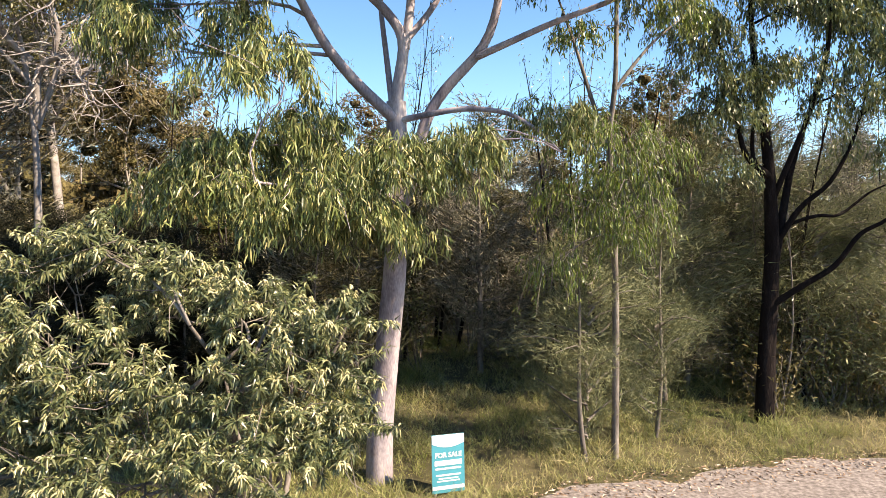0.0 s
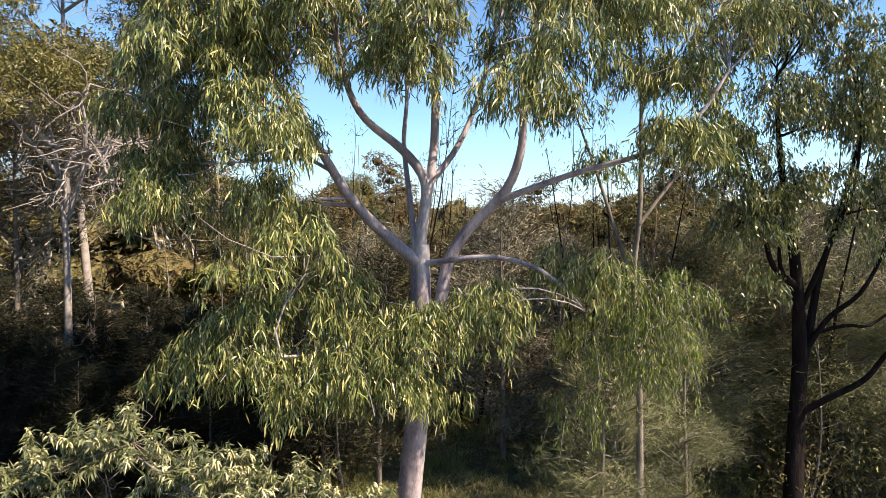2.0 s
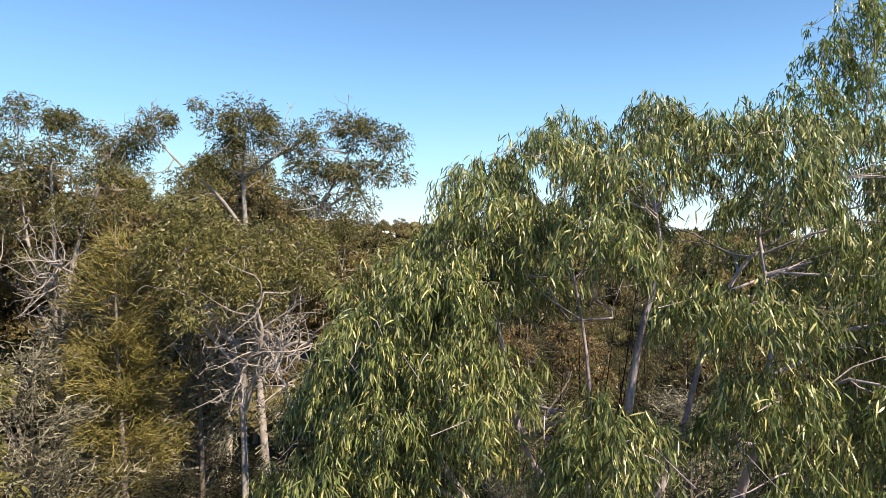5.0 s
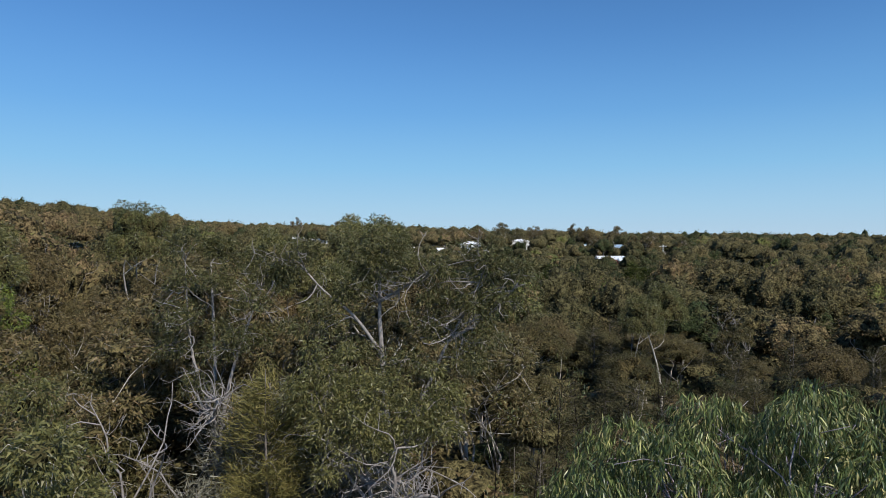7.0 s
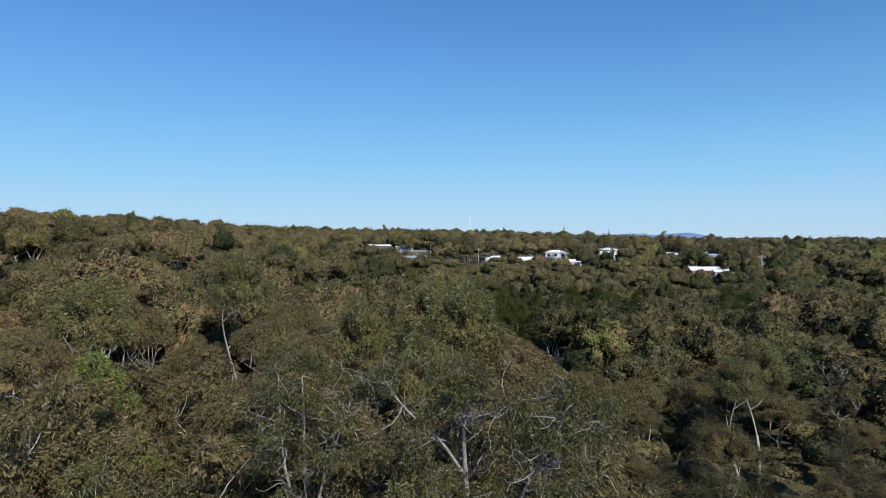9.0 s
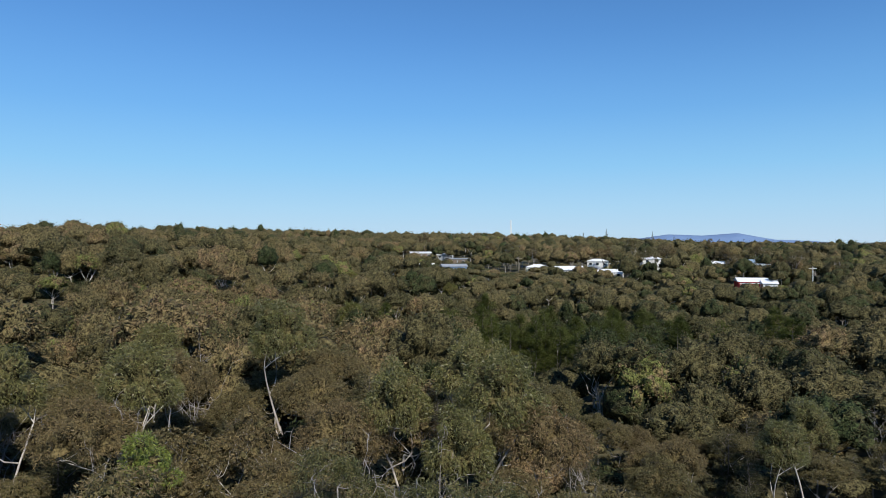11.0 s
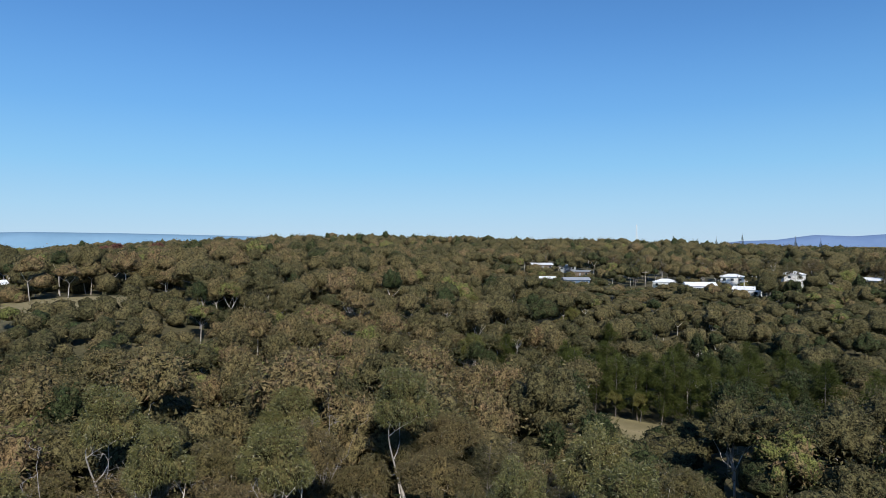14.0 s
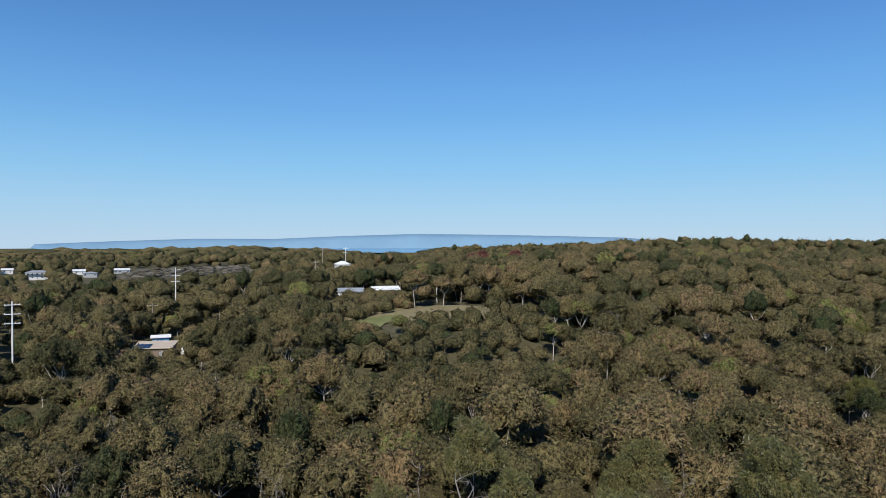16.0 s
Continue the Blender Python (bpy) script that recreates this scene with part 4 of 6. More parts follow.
open_gum(15, (-11.6, 20.2, 0.6), [
    ([(-11.6, 20.2, 0.2), (-11.8, 20.4, 4.0), (-12.3, 20.5, 8.5), (-12.8, 20.7, 12.4), (-13.0, 20.8, 14.4), (-12.6, 20.4, 16.0)], 0.17, 0.03),
    ([(-12.8, 20.7, 12.4), (-13.6, 20.2, 13.8), (-14.6, 19.7, 14.6), (-15.4, 19.4, 15.6)], 0.07, 0.02),
    ([(-13.0, 20.8, 14.2), (-12.0, 20.6, 14.7), (-11.2, 20.6, 15.1), (-10.7, 20.7, 15.4)], 0.06, 0.02),
    ([(-12.3, 20.5, 9.0), (-11.0, 20.4, 11.0), (-10.2, 20.7, 13.0), (-9.4, 21.0, 14.4), (-9.0, 21.2, 15.6)], 0.08, 0.02),
    ([(-10.2, 20.7, 13.0), (-9.0, 21.2, 13.8), (-8.1, 21.5, 14.8), (-7.9, 21.5, 15.2)], 0.05, 0.015),
    ([(-12.3, 20.5, 8.0), (-10.9, 19.4, 9.0), (-9.8, 18.6, 9.5), (-8.8, 18.3, 9.4)], 0.06, 0.015)],
    [(-15.3, 19.4, 16.0), (-15.7, 19.2, 15.5), (-13.4, 19.9, 16.0), (-12.6, 20.2, 16.3), (-12.0, 20.3, 16.1), (-12.4, 20.2, 15.5), (-13.1, 20.0, 15.2), (-11.7, 20.4, 15.5), (-10.8, 20.7, 15.4), (-10.5, 20.8, 14.9), (-9.1, 21.2, 15.9), (-8.9, 21.2, 15.6), (-7.9, 21.5, 15.3),
     (-10.1, 20.9, 14.3), (-9.3, 21.1, 14.3), (-8.6, 21.3, 14.3), (-13.7, 19.8, 14.5), (-7.8, 21.6, 14.3), (-10.2, 20.8, 13.3), (-10.9, 20.6, 13.8), (-13.2, 19.6, 12.6), (-12.2, 19.6, 11.8), (-14.2, 19.4, 13.4), (-9.4, 20.4, 12.4), (-11.2, 19.6, 12.4), (-8.6, 20.6, 13.2), (-12.6, 19.4, 10.4), (-10.2, 19.4, 10.8)],
    0.76, "open-crowned gum with pale forked limbs and rounded bunches", DEAD_WOOD, LEAF_GREY, 90, 600)
open_gum(16, (-10.8, 17.8, 0.5), [
    ([(-10.8, 17.8, 0.2), (-10.9, 17.7, 3.5), (-10.7, 17.4, 7.0), (-10.9, 17.1, 9.6), (-11.4, 17.0, 11.6)], 0.14, 0.03),
    ([(-10.7, 17.4, 7.4), (-9.9, 17.2, 9.4), (-9.6, 17.2, 11.0), (-9.0, 17.4, 11.7)], 0.07, 0.02),
    ([(-10.8, 17.2, 8.6), (-11.8, 16.7, 10.0), (-12.3, 16.6, 11.6)], 0.06, 0.02),
    ([(-10.7, 17.4, 7.6), (-10.5, 17.0, 8.8), (-9.9, 16.8, 9.2), (-9.4, 16.9, 9.1), (-8.8, 16.8, 9.5), (-8.3, 16.9, 9.4)], 0.12, 0.03),
    ([(-9.9, 16.8, 9.2), (-9.6, 16.6, 9.8), (-9.8, 16.5, 10.4), (-9.4, 16.3, 10.8)], 0.07, 0.02),
    ([(-9.4, 16.9, 9.1), (-9.2, 16.6, 8.6), (-8.8, 16.5, 8.3), (-8.6, 16.4, 7.8)], 0.05, 0.015),
    ([(-10.8, 17.3, 9.2), (-11.2, 16.8, 9.7), (-11.3, 16.6, 10.4), (-11.8, 16.4, 10.6)], 0.1, 0.03)],
    [(-12.5, 16.5, 11.9), (-12.1, 16.9, 12.3), (-11.2, 17.2, 12.1), (-11.3, 16.8, 11.5), (-10.4, 17.4, 11.9), (-9.5, 17.4, 11.6), (-8.8, 17.4, 11.2), (-11.7, 16.3, 11.0), (-10.4, 16.7, 11.0), (-9.7, 16.8, 10.7), (-8.8, 18.1, 11.8), (-11.0, 16.4, 10.4)],
    0.85, "olive-leaved gum with a low spreading crown", DEAD_WOOD, LEAF_MOSS, 90, 800)
open_gum(17, (-18.4, 18.6, 0.6), [
    ([(-18.4, 18.6, 0.2), (-18.2, 18.5, 4.0), (-18.4, 18.4, 8.0), (-18.6, 18.5, 12.0), (-18.9, 18.6, 15.6)], 0.17, 0.03),
    ([(-18.4, 18.4, 8.6), (-17.6, 18.2, 11.5), (-17.0, 18.6, 13.6), (-16.8, 19.2, 15.0)], 0.08, 0.02),
    ([(-18.5, 18.5, 9.6), (-19.3, 18.0, 12.0), (-19.8, 18.2, 15.6)], 0.08, 0.02),
    ([(-18.3, 18.4, 7.6), (-17.0, 17.2, 9.6), (-16.2, 16.3, 10.9), (-15.4, 15.7, 11.6)], 0.07, 0.015)],
    [(-20.3, 18.4, 16.3), (-19.6, 18.6, 16.3), (-18.7, 18.9, 16.1), (-17.9, 19.1, 15.6), (-17.0, 19.4, 15.3), (-16.5, 19.5, 15.0), (-18.0, 18.0, 15.0), (-19.2, 17.7, 15.0), (-16.8, 18.4, 14.3), (-18.5, 16.8, 13.8), (-17.4, 17.6, 12.6), (-19.4, 17.2, 12.6), (-18.4, 17.6, 11.2), (-16.4, 18.4, 13.0)],
    0.8, "gum with brownish bunches over bare pale branches", DEAD_WOOD, LEAF_GREY, 90, 600)
soft_oak = sheoak("sheoak_tree", 18, 12.4, 1.75, 12000, 0.34, 0.03, NEEDLE_GOLD, "soft rounded golden-olive she-oak", "", bare=0.3)
soft_oak.matrix_basis = pose(-14.0, 16.4, 0.5, 0, 0, 30)


# ---- woods: near trees as things, the rest joined ----
PLACES, LOW = [], []                            # x, y, radius of what keeps clear of all trees, or of tall ones


def clear(x, y, r, out=0, wide=0):
    """Keeps a plot clear, and the ground on its valley side free of tall trees."""
    PLACES.append((x, y, r))
    far = math.hypot(x, y)
    for step in np.arange(r * 0.6, out, 5):
        LOW.append((x * (1 - step / far), y * (1 - step / far), wide))


for k, (cx, cy, _) in enumerate(NORTH):
    clear(cx, cy, 8, 90 if k < 3 or k == 13 else 38, 9 if k < 3 or k == 13 else 7)
clear(-73.8, 301, 10, 60, 10)
clear(-102, 425, 13, 90, 10)
for cx, cy, _ in FAR_WEST:
    clear(cx, cy, 10, 80, 9)
for cx, cy, r, out, wide in [(-176, -39, 10, 50, 9), (-192, -41, 7, 30, 6), (-385, 14, 8, 60, 7), (-243, 12, 9, 60, 7), (-240, 25, 9, 60, 8), (-467, 65, 8, 40, 6), (-244, 144, 6, 18, 4), (-186, 126, 5, 30, 4), (-280, 139, 7, 40, 6),
                             (-172, 16, 11, 48, 10), (-178, 34, 12, 56, 11), (-184, 52, 12, 60, 11), (-181, 43, 9, 56, 8), (-175, 25, 9, 50, 8), (-155, -65, 6, 55, 5), (-244, -48, 3, 20, 3), (-286, 0, 3, 20, 3), (-205, -28, 8, 30, 6)]:
    clear(cx, cy, r, out, wide)
clear(-43, 73, 1.5)
clear(-32.8, 18.1, 2.4, 13, 2.4)
for cx, cy, r in [(-190, 274, 10), (-178, 288, 9), (-52, 293, 9), (-46, 286, 8), (-49, 276, 8), (-46, 264, 7)]:
    clear(cx, cy, r)                             # the lawns
for cx, cy, r, out, wide in [(-59, 101, 6.5, 44, 7), (-66, 99, 5.5, 30, 6), (-74, 96, 4.5, 8, 4), (-84, 91, 4, 0, 0), (-94, 85.5, 4, 14, 4)]:
    clear(cx, cy, r, out, wide)
PINES = [(-79, 101.5, 0.95), (-75, 103, 0.9), (-71.5, 104.5, 1.0), (-67.5, 105.5, 0.92), (-63.5, 106.8, 1.0), (-59.5, 108.5, 0.95), (-55, 107, 0.85), (-51.5, 105, 0.8), (-76, 108, 1.08), (-70, 111.5, 1.05), (-65, 113, 1.1), (-60.5, 116.5, 1.08),
         (-55.5, 114, 0.95), (-54, 120.5, 1.02), (-68.5, 120.5, 1.1), (-56, 127, 1.12), (-50, 128, 1.0), (-47.5, 136, 1.0), (-53, 134, 1.05), (-45.5, 130, 0.98), (-41, 120.5, 1.08), (-44.5, 113.5, 0.9), (-64, 143, 1.0), (-94, 135, 1.05), (-30, 143.5, 1.08), (-25.5, 135, 1.05), (-36, 128, 0.95),
         (-99.5, 104, 0.9), (-33, 118, 0.85), (-83, 106, 0.95), (-88, 111, 0.9)]
for cx, cy, _ in PINES:
    clear(cx, cy, 2.4)


def road_edge(x):
    """Northern edge of the gravel."""
    return np.interp(x, [-60, -10, 0, 2.5, 8, 14, 60], [-10, 4.5, 9.6, 11.6, 12.9, 13.5, 18])


def taken(x, y, low=False):
    bad = (x > -7.5) & (x < 11.5) & (y > 2) & (y < 15.5)
    bad |= (x > -1.5) & (x < 4.5) & (y < 18) & (y > 0)
    bad |= (x > -20.5) & (x < -6.5) & (y > 12) & (y < 22.5)
    bad |= (y < road_edge(x) + 1.5) & (y > road_edge(x) - 11) & (x > -16)
    bad |= np.hypot(x, y - 1) < 6.5
    r, az = np.hypot(x, y), np.degrees(np.arctan2(-x, y))
    bad |= (r > 525) & (r < 720) & (az > 95.5) & (az < 105.5) & (not low)      # the marsh
    for cx, cy, r in (PLACES if low else PLACES + LOW):
        bad |= np.hypot(x - cx, y - cy) < r
    return bad


def scatter(r0, r1, cell, az0, az1, seed, keep=1.0, low=False):
    """Jittered places of trees between two distances and two bearings (degrees to the left)."""
    rng = np.random.default_rng(seed)
    s = np.arange(-r1, r1, cell)
    x, y = np.meshgrid(s, s)
    x, y = x.ravel() + rng.uniform(-0.42, 0.42, x.size) * cell, y.ravel() + rng.uniform(-0.42, 0.42, x.size) * cell
    r, az = np.hypot(x, y), np.degrees(np.arctan2(-x, y))
    ok = (r >= r0) & (r < r1) & (az > az0) & (az < az1) & (rng.uniform(size=x.size) < keep) & ~taken(x, y, low)
    return x[ok], y[ok], rng


# height of the canopy where it is known: x, y, z
CANOPY = np.array([(-99, 50, 14.6), (-26, 86, 12.5), (-50, 28, 19.5), (-68, 2, 15.5), (-86, 87, 10.5), (-100, 96, 11.5), (-31, 32, 18.5), (-67, 115, 8.0), (-38, 34, 18.0), (-122, 46, 16.5), (-31, 155, 8.0), (-41, 42, 18.5),
                   (-15, 43, 12.8), (-25, 59, 13.5), (-10, 68, 11.0), (-105, 186, 11.0), (-140, 200, 12.0), (-70, 210, 10.5), (-60, 250, 11.0), (-120, 240, 12.0), (-170, 240, 13.0), (-200, 220, 14.5), (-90, 140, 9.5), (-132, 246, 14.4), (-108, 252, 13.8), (-160, 262, 14.8), (-72, 262, 10.4), (-188, 246, 14.8)])


def tall_base(x, y):
    az, r = np.degrees(np.arctan2(-x, y)), np.hypot(x, y)
    near = np.interp(az, [-30, 0, 20, 27, 34, 45, 70, 90, 120], [0.85, 0.78, 0.85, 1.08, 1.2, 1.2, 1.1, 1.0, 0.95])
    near = np.maximum(near, np.clip((r - 25) / 30, 0, 0.9))
    far = np.clip((r - 75) / 120, 0, 1)
    return near * (1 - far) + 0.95 * far


near_tops = np.hypot(CANOPY[:, None, 0] - CANOPY[None, :, 0], CANOPY[:, None, 1] - CANOPY[None, :, 1])
top_weight = np.linalg.solve(np.exp(-(near_tops / 24) ** 2 / 2) + 0.15 * np.eye(len(CANOPY)), (CANOPY[:, 2] - land(CANOPY[:, 0], CANOPY[:, 1])) / 12.3 - tall_base(CANOPY[:, 0], CANOPY[:, 1]))


def tall(x, y):
    """How high the trees stand, as a share of their usual height."""
    x, y = np.asarray(x, float), np.asarray(y, float)
    z = tall_base(x, y)
    for (cx, cy, _), w in zip(CANOPY, top_weight):
        z = z + w * bump2(x, y, cx, cy, 24)
    return np.clip(z, 0.5, 1.6)


W = ("brown-green gum tree with a domed crown on pale limbs", "woodland gums")
close_kinds = [gum_tree("gum_tree", 26, 14.6, 2.8, 30, 15000, 0.15, 0.046, LEAF_OLIVE, BARK_PALE, "tall gum tree with small hanging brownish leaves", W[1], core=0.4, small=0.16, large=0.27),
               gum_tree("gum_tree", 27, 13.4, 3.1, 32, 15500, 0.15, 0.046, LEAF_MOSS, BARK_PALE, "gum tree with thin olive leaves and grey limbs", W[1], core=0.4, small=0.15, large=0.25),
               gum_tree("gum_tree", 28, 14.0, 1.9, 18, 8000, 0.15, 0.05, LEAF_FRESH, BARK_GREY, "gum tree with fresh bright green leaves", W[1], core=0.38)]
near_kinds = [gum_tree("gum_tree", 21, 12.5, 3.6, 34, 10500, 0.175, 0.063, LEAF_OLIVE, BARK_PALE, *W, core=0.38, small=0.15, large=0.25),
              gum_tree("gum_tree", 22, 13.6, 3.1, 28, 10500, 0.165, 0.058, LEAF_GUM, BARK_GREY, "slim olive gum tree with a ragged open crown", W[1], core=0.38, small=0.16, large=0.27),
              gum_tree("gum_tree", 23, 11.8, 3.9, 38, 10500, 0.175, 0.063, LEAF_GUM, BARK_PALE, "spreading brownish gum tree with white branches", W[1], core=0.38, small=0.14, large=0.23),
              sheoak("sheoak_tree", 24, 10.5, 2.3, 2900, 0.5, 0.055, NEEDLE_DARK, "feathery olive-brown she-oak in the woods", "she-oaks")]
far_kinds = [dome_gum("gum_tree", 31, 12.4, 3.1, 28, 9000, 0.18, 0.055, LEAF_GUM, BARK_PALE, *W, flat=0.85),
             dome_gum("gum_tree", 32, 11.8, 4.2, 44, 12500, 0.18, 0.055, LEAF_OLIVE, BARK_PALE, "broad olive-brown gum tree among others", W[1], flat=0.66),
             gum_tree("gum_tree", 33, 13.4, 3.2, 34, 9000, 0.18, 0.055, LEAF_GUM, BARK_PALE, "tall open gum tree with thin foliage over pale limbs", W[1], core=0.5, small=0.17, large=0.27),
             sheoak("sheoak_tree", 34, 11.0, 2.4, 2600, 0.6, 0.05, NEEDLE_DARK, "feathery brownish she-oak in the woods", "she-oaks"),
             dome_gum("gum_tree", 35, 13.0, 2.5, 20, 7500, 0.18, 0.055, LEAF_MOSS, BARK_PALE, "grey-green gum tree with a lobed crown", W[1], flat=1.15),
             dome_gum("gum_tree", 37, 12.2, 2.7, 22, 7500, 0.18, 0.055, LEAF_OLIVE, BARK_PALE, "small round-headed olive-brown gum tree", W[1], flat=0.9)]
used = set()


def stand(kind, x, y, rng, scale):
    """Places one of a kind; the first is the built tree itself."""
    m = pose(x, y, land1(x, y), rng.normal(0, 2), rng.normal(0, 2), rng.uniform(0, 360)) @ Matrix.Diagonal((scale * rng.uniform(0.9, 1.1), scale * rng.uniform(0.9, 1.1), scale, 1))
    if kind.name in used:
        return copy_thing(kind, m)
    used.add(kind.name)
    kind.matrix_basis = m
    return kind


for kind, ax, ay, sc in [(1, -12.2, 8.2, 1.02), (1, -16.4, 11.2, 0.98), (0, -17.6, 8.0, 1.0), (2, -32.8, 18.1, 1.2), (0, -20.5, 12.6, 0.92), (1, -23.4, 13.4, 0.96)]:
    stand(close_kinds[kind], ax, ay, np.random.default_rng(int(90 - ax * 3)), sc)
x, y, rng = scatter(16, 35, 5.2, -40, 118, 41)
for a, b in zip(x, y):
    if math.atan2(-a, b) < -0.12 and rng.uniform() < 0.6:
        continue                                 # thinner stand behind the gravel
    kind = near_kinds[3] if rng.uniform() < (0.7 if math.atan2(-a, b) < 0.36 else 0.22) else near_kinds[rng.integers(0, 3)]
    stand(kind, a, b, rng, float(tall(a, b)) * rng.uniform(0.82, 1.02))
x, y, rng = scatter(35, 70, 5.5, -40, 118, 42)
for a, b in zip(x, y):
    kind = far_kinds[3] if rng.uniform() < (0.55 if math.atan2(-a, b) < 0.3 else 0.12) else far_kinds[(0, 1, 2, 0, 5, 4, 5)[rng.integers(0, 7)]]
    stand(kind, a, b, rng, float(tall(a, b)) * rng.uniform(0.74, 1.0))


for ax, ay in ((-12.5, 66.5), (-9.0, 62.0), (-16.5, 64.0), (-11.0, 71.0)):
    stand(far_kinds[1], ax, ay, rng, 0.85)
x, y, rng = scatter(16, 55, 4.2, -30, 22, 48)
for a, b in zip(x, y):                           # she-oak thicket north of the road
    if math.atan2(-a, b) < -0.1 and rng.uniform() < 0.6:
        continue
    stand(far_kinds[3] if math.hypot(a, b) > 30 else near_kinds[3], a, b, rng, rng.uniform(0.5, 0.8))
for ax, ay, sc, seed in [(-7.0, 75.0, 0.75, 1), (-15.6, 13.0, 0.98, 2), (-16.6, 15.2, 0.9, 11), (-43.8, 22.3, 1.15, 3), (-65.1, 21.3, 0.9, 4), (-61.8, 20.2, 1.1, 5), (-62.1, 12.2, 1.1, 6), (-26.0, 27.2, 1.2, 7), (-21.0, 42.0, 0.9, 8), (-31.0, 46.8, 0.85, 9)]:
    dead = dead_tree("dead_tree", 100 + seed, 12.5, "leafless tree with pale grey crooked branches", DEAD_WOOD, 3.0, 7)
    dead.matrix_basis = pose(ax, ay, land1(ax, ay), 0, 0, seed * 50) @ Matrix.Diagonal((sc, sc, sc, 1))


bare_kinds = [dead_tree("dead_tree", 130 + k, 12.8, "bare pale-limbed tree rising through the woods", DEAD_WOOD, 3.0, 9, 0.04) for k in range(3)]
x, y, rng = scatter(34, 125, 14.0, 4, 112, 53)
for k, (a, b) in enumerate(zip(x, y)):           # bare trees among the gums
    sc = float(tall(a, b)) * rng.uniform(0.8, 0.93)
    m = pose(a, b, land1(a, b), 0, 0, rng.uniform(0, 360)) @ Matrix.Diagonal((sc, sc, sc, 1))
    if k < 3:
        bare_kinds[k].matrix_basis = m
    elif rng.uniform() < 0.3:
        copy_thing(bare_kinds[k % 3], m)


def woods(name, x, y, rng, n_lobe, n_leaf, size, label, kinds=12, radius=4.4, seg=24, rings=7, flat=0.85, tall_by=1.0, vary=0.0, limbs=0, hue=0.0, mass=None, leaf=None, pines=True, fill=0.92, under=-1.0):
    """A whole wood: each tree a lobed dome of massed leaves, fringed with tufts, on pale limbs."""
    gd, gl, gw = Geo(), Geo(), Geo()
    moulds = []
    for k in range(kinds + 3):
        tapered = k >= kinds                     # dark pines, higher than broad
        h = rng.uniform(10.5, 13.5) * tall_by * (1.08 if tapered else 1)
        r = radius * (rng.uniform(0.5, 0.66) if tapered else rng.uniform(0.8, 1.22))
        wide = np.array([r, r * rng.uniform(0.85, 1), r * (1.5 if tapered else flat * rng.uniform(0.85, 1.2))])
        c = np.array([0, 0, h - wide[2]])
        ls = lobe_set(rng, n_lobe, -0.35)
        caps, one, w = Geo(), Geo(), None
        thin = limbs > 3 and k % 6 == 1 and not tapered    # an open crown that shows its limbs
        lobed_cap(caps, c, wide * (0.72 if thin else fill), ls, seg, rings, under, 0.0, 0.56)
        leafy_shell(one, rng, n_leaf, c, wide, ls, 0.56, size, size * 0.48, 0.7 if thin else fill - 0.04, under + 0.3, -0.1 if tapered else 0.4)
        if limbs:
            w = Geo()
            ends = (c + ls[0] * wide * 0.7)[::-1]
            fork = np.array([rng.normal(0, 0.4), rng.normal(0, 0.4), h * 0.42])
            tube(w, [(0, 0, -0.3), fork], [0.15, 0.11], 4)
            for e in ends[:limbs * (2 if thin else 1)]:
                tube(w, curve_points(fork, e, rng, 0.05, 0.1, 4), [0.08, 0.06, 0.04, 0.015], 3)
            w = np.concatenate(w.v), np.concatenate(w.f)
        moulds.append((np.concatenate(caps.v), np.concatenate(caps.f), np.concatenate(one.v), np.concatenate(one.f), w))
    z = land(x, y)
    s = tall(x, y) * rng.uniform(0.88 - vary, 1.12 + vary * 0.4, len(x))
    patch = np.array([noise.noise((a * 0.016, b * 0.016, 3.0)) for a, b in zip(x, y)])
    az, far = np.degrees(np.arctan2(-x, y)), np.hypot(x, y)
    dark = np.exp(-((az - 27) / 13) ** 2 - ((far - 122) / 45) ** 2)
    tint = np.clip(0.61 + hue - 0.16 * np.clip((far - 60) / 120, 0, 1) + 0.3 * patch + rng.normal(0, 0.19, len(x)) - 0.3 * dark - 0.1 * np.clip((40 - az) / 25, 0, 1), 0.05, 0.9)
    tint[rng.uniform(size=len(x)) < 0.035] = 1.0          # a few yellow-green crowns
    for i in range(len(x)):
        k = rng.integers(0, kinds)
        if pines and rng.uniform() < 0.75 * dark[i] + 0.02:
            k, tint[i] = kinds + rng.integers(0, 3), 0.0
        cv, cf, v, f, w = moulds[k]
        a = rng.uniform(0, 2 * np.pi)
        q = max(s[i], 0.85) * rng.uniform(0.9, 1.15)
        turn = np.array([[math.cos(a) * q, math.sin(a) * q, 0], [-math.sin(a) * q, math.cos(a) * q, 0], [0, 0, s[i]]])
        at = (x[i], y[i], z[i])
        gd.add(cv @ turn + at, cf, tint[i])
        gl.add(v @ turn + at, f, tint[i])
        if w is not None:
            gw.add(w[0] @ turn + at, w[1])
    ob = thing(name, label, "woods", kind="stuff")
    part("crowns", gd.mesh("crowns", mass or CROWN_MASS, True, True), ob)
    part("leaf_tufts", gl.mesh("leaf_tufts", leaf or LEAF_WOODS, False, True), ob)
    if limbs:
        part("trunks", gw.mesh("trunks", BARK_PALE, True), ob)
    return ob


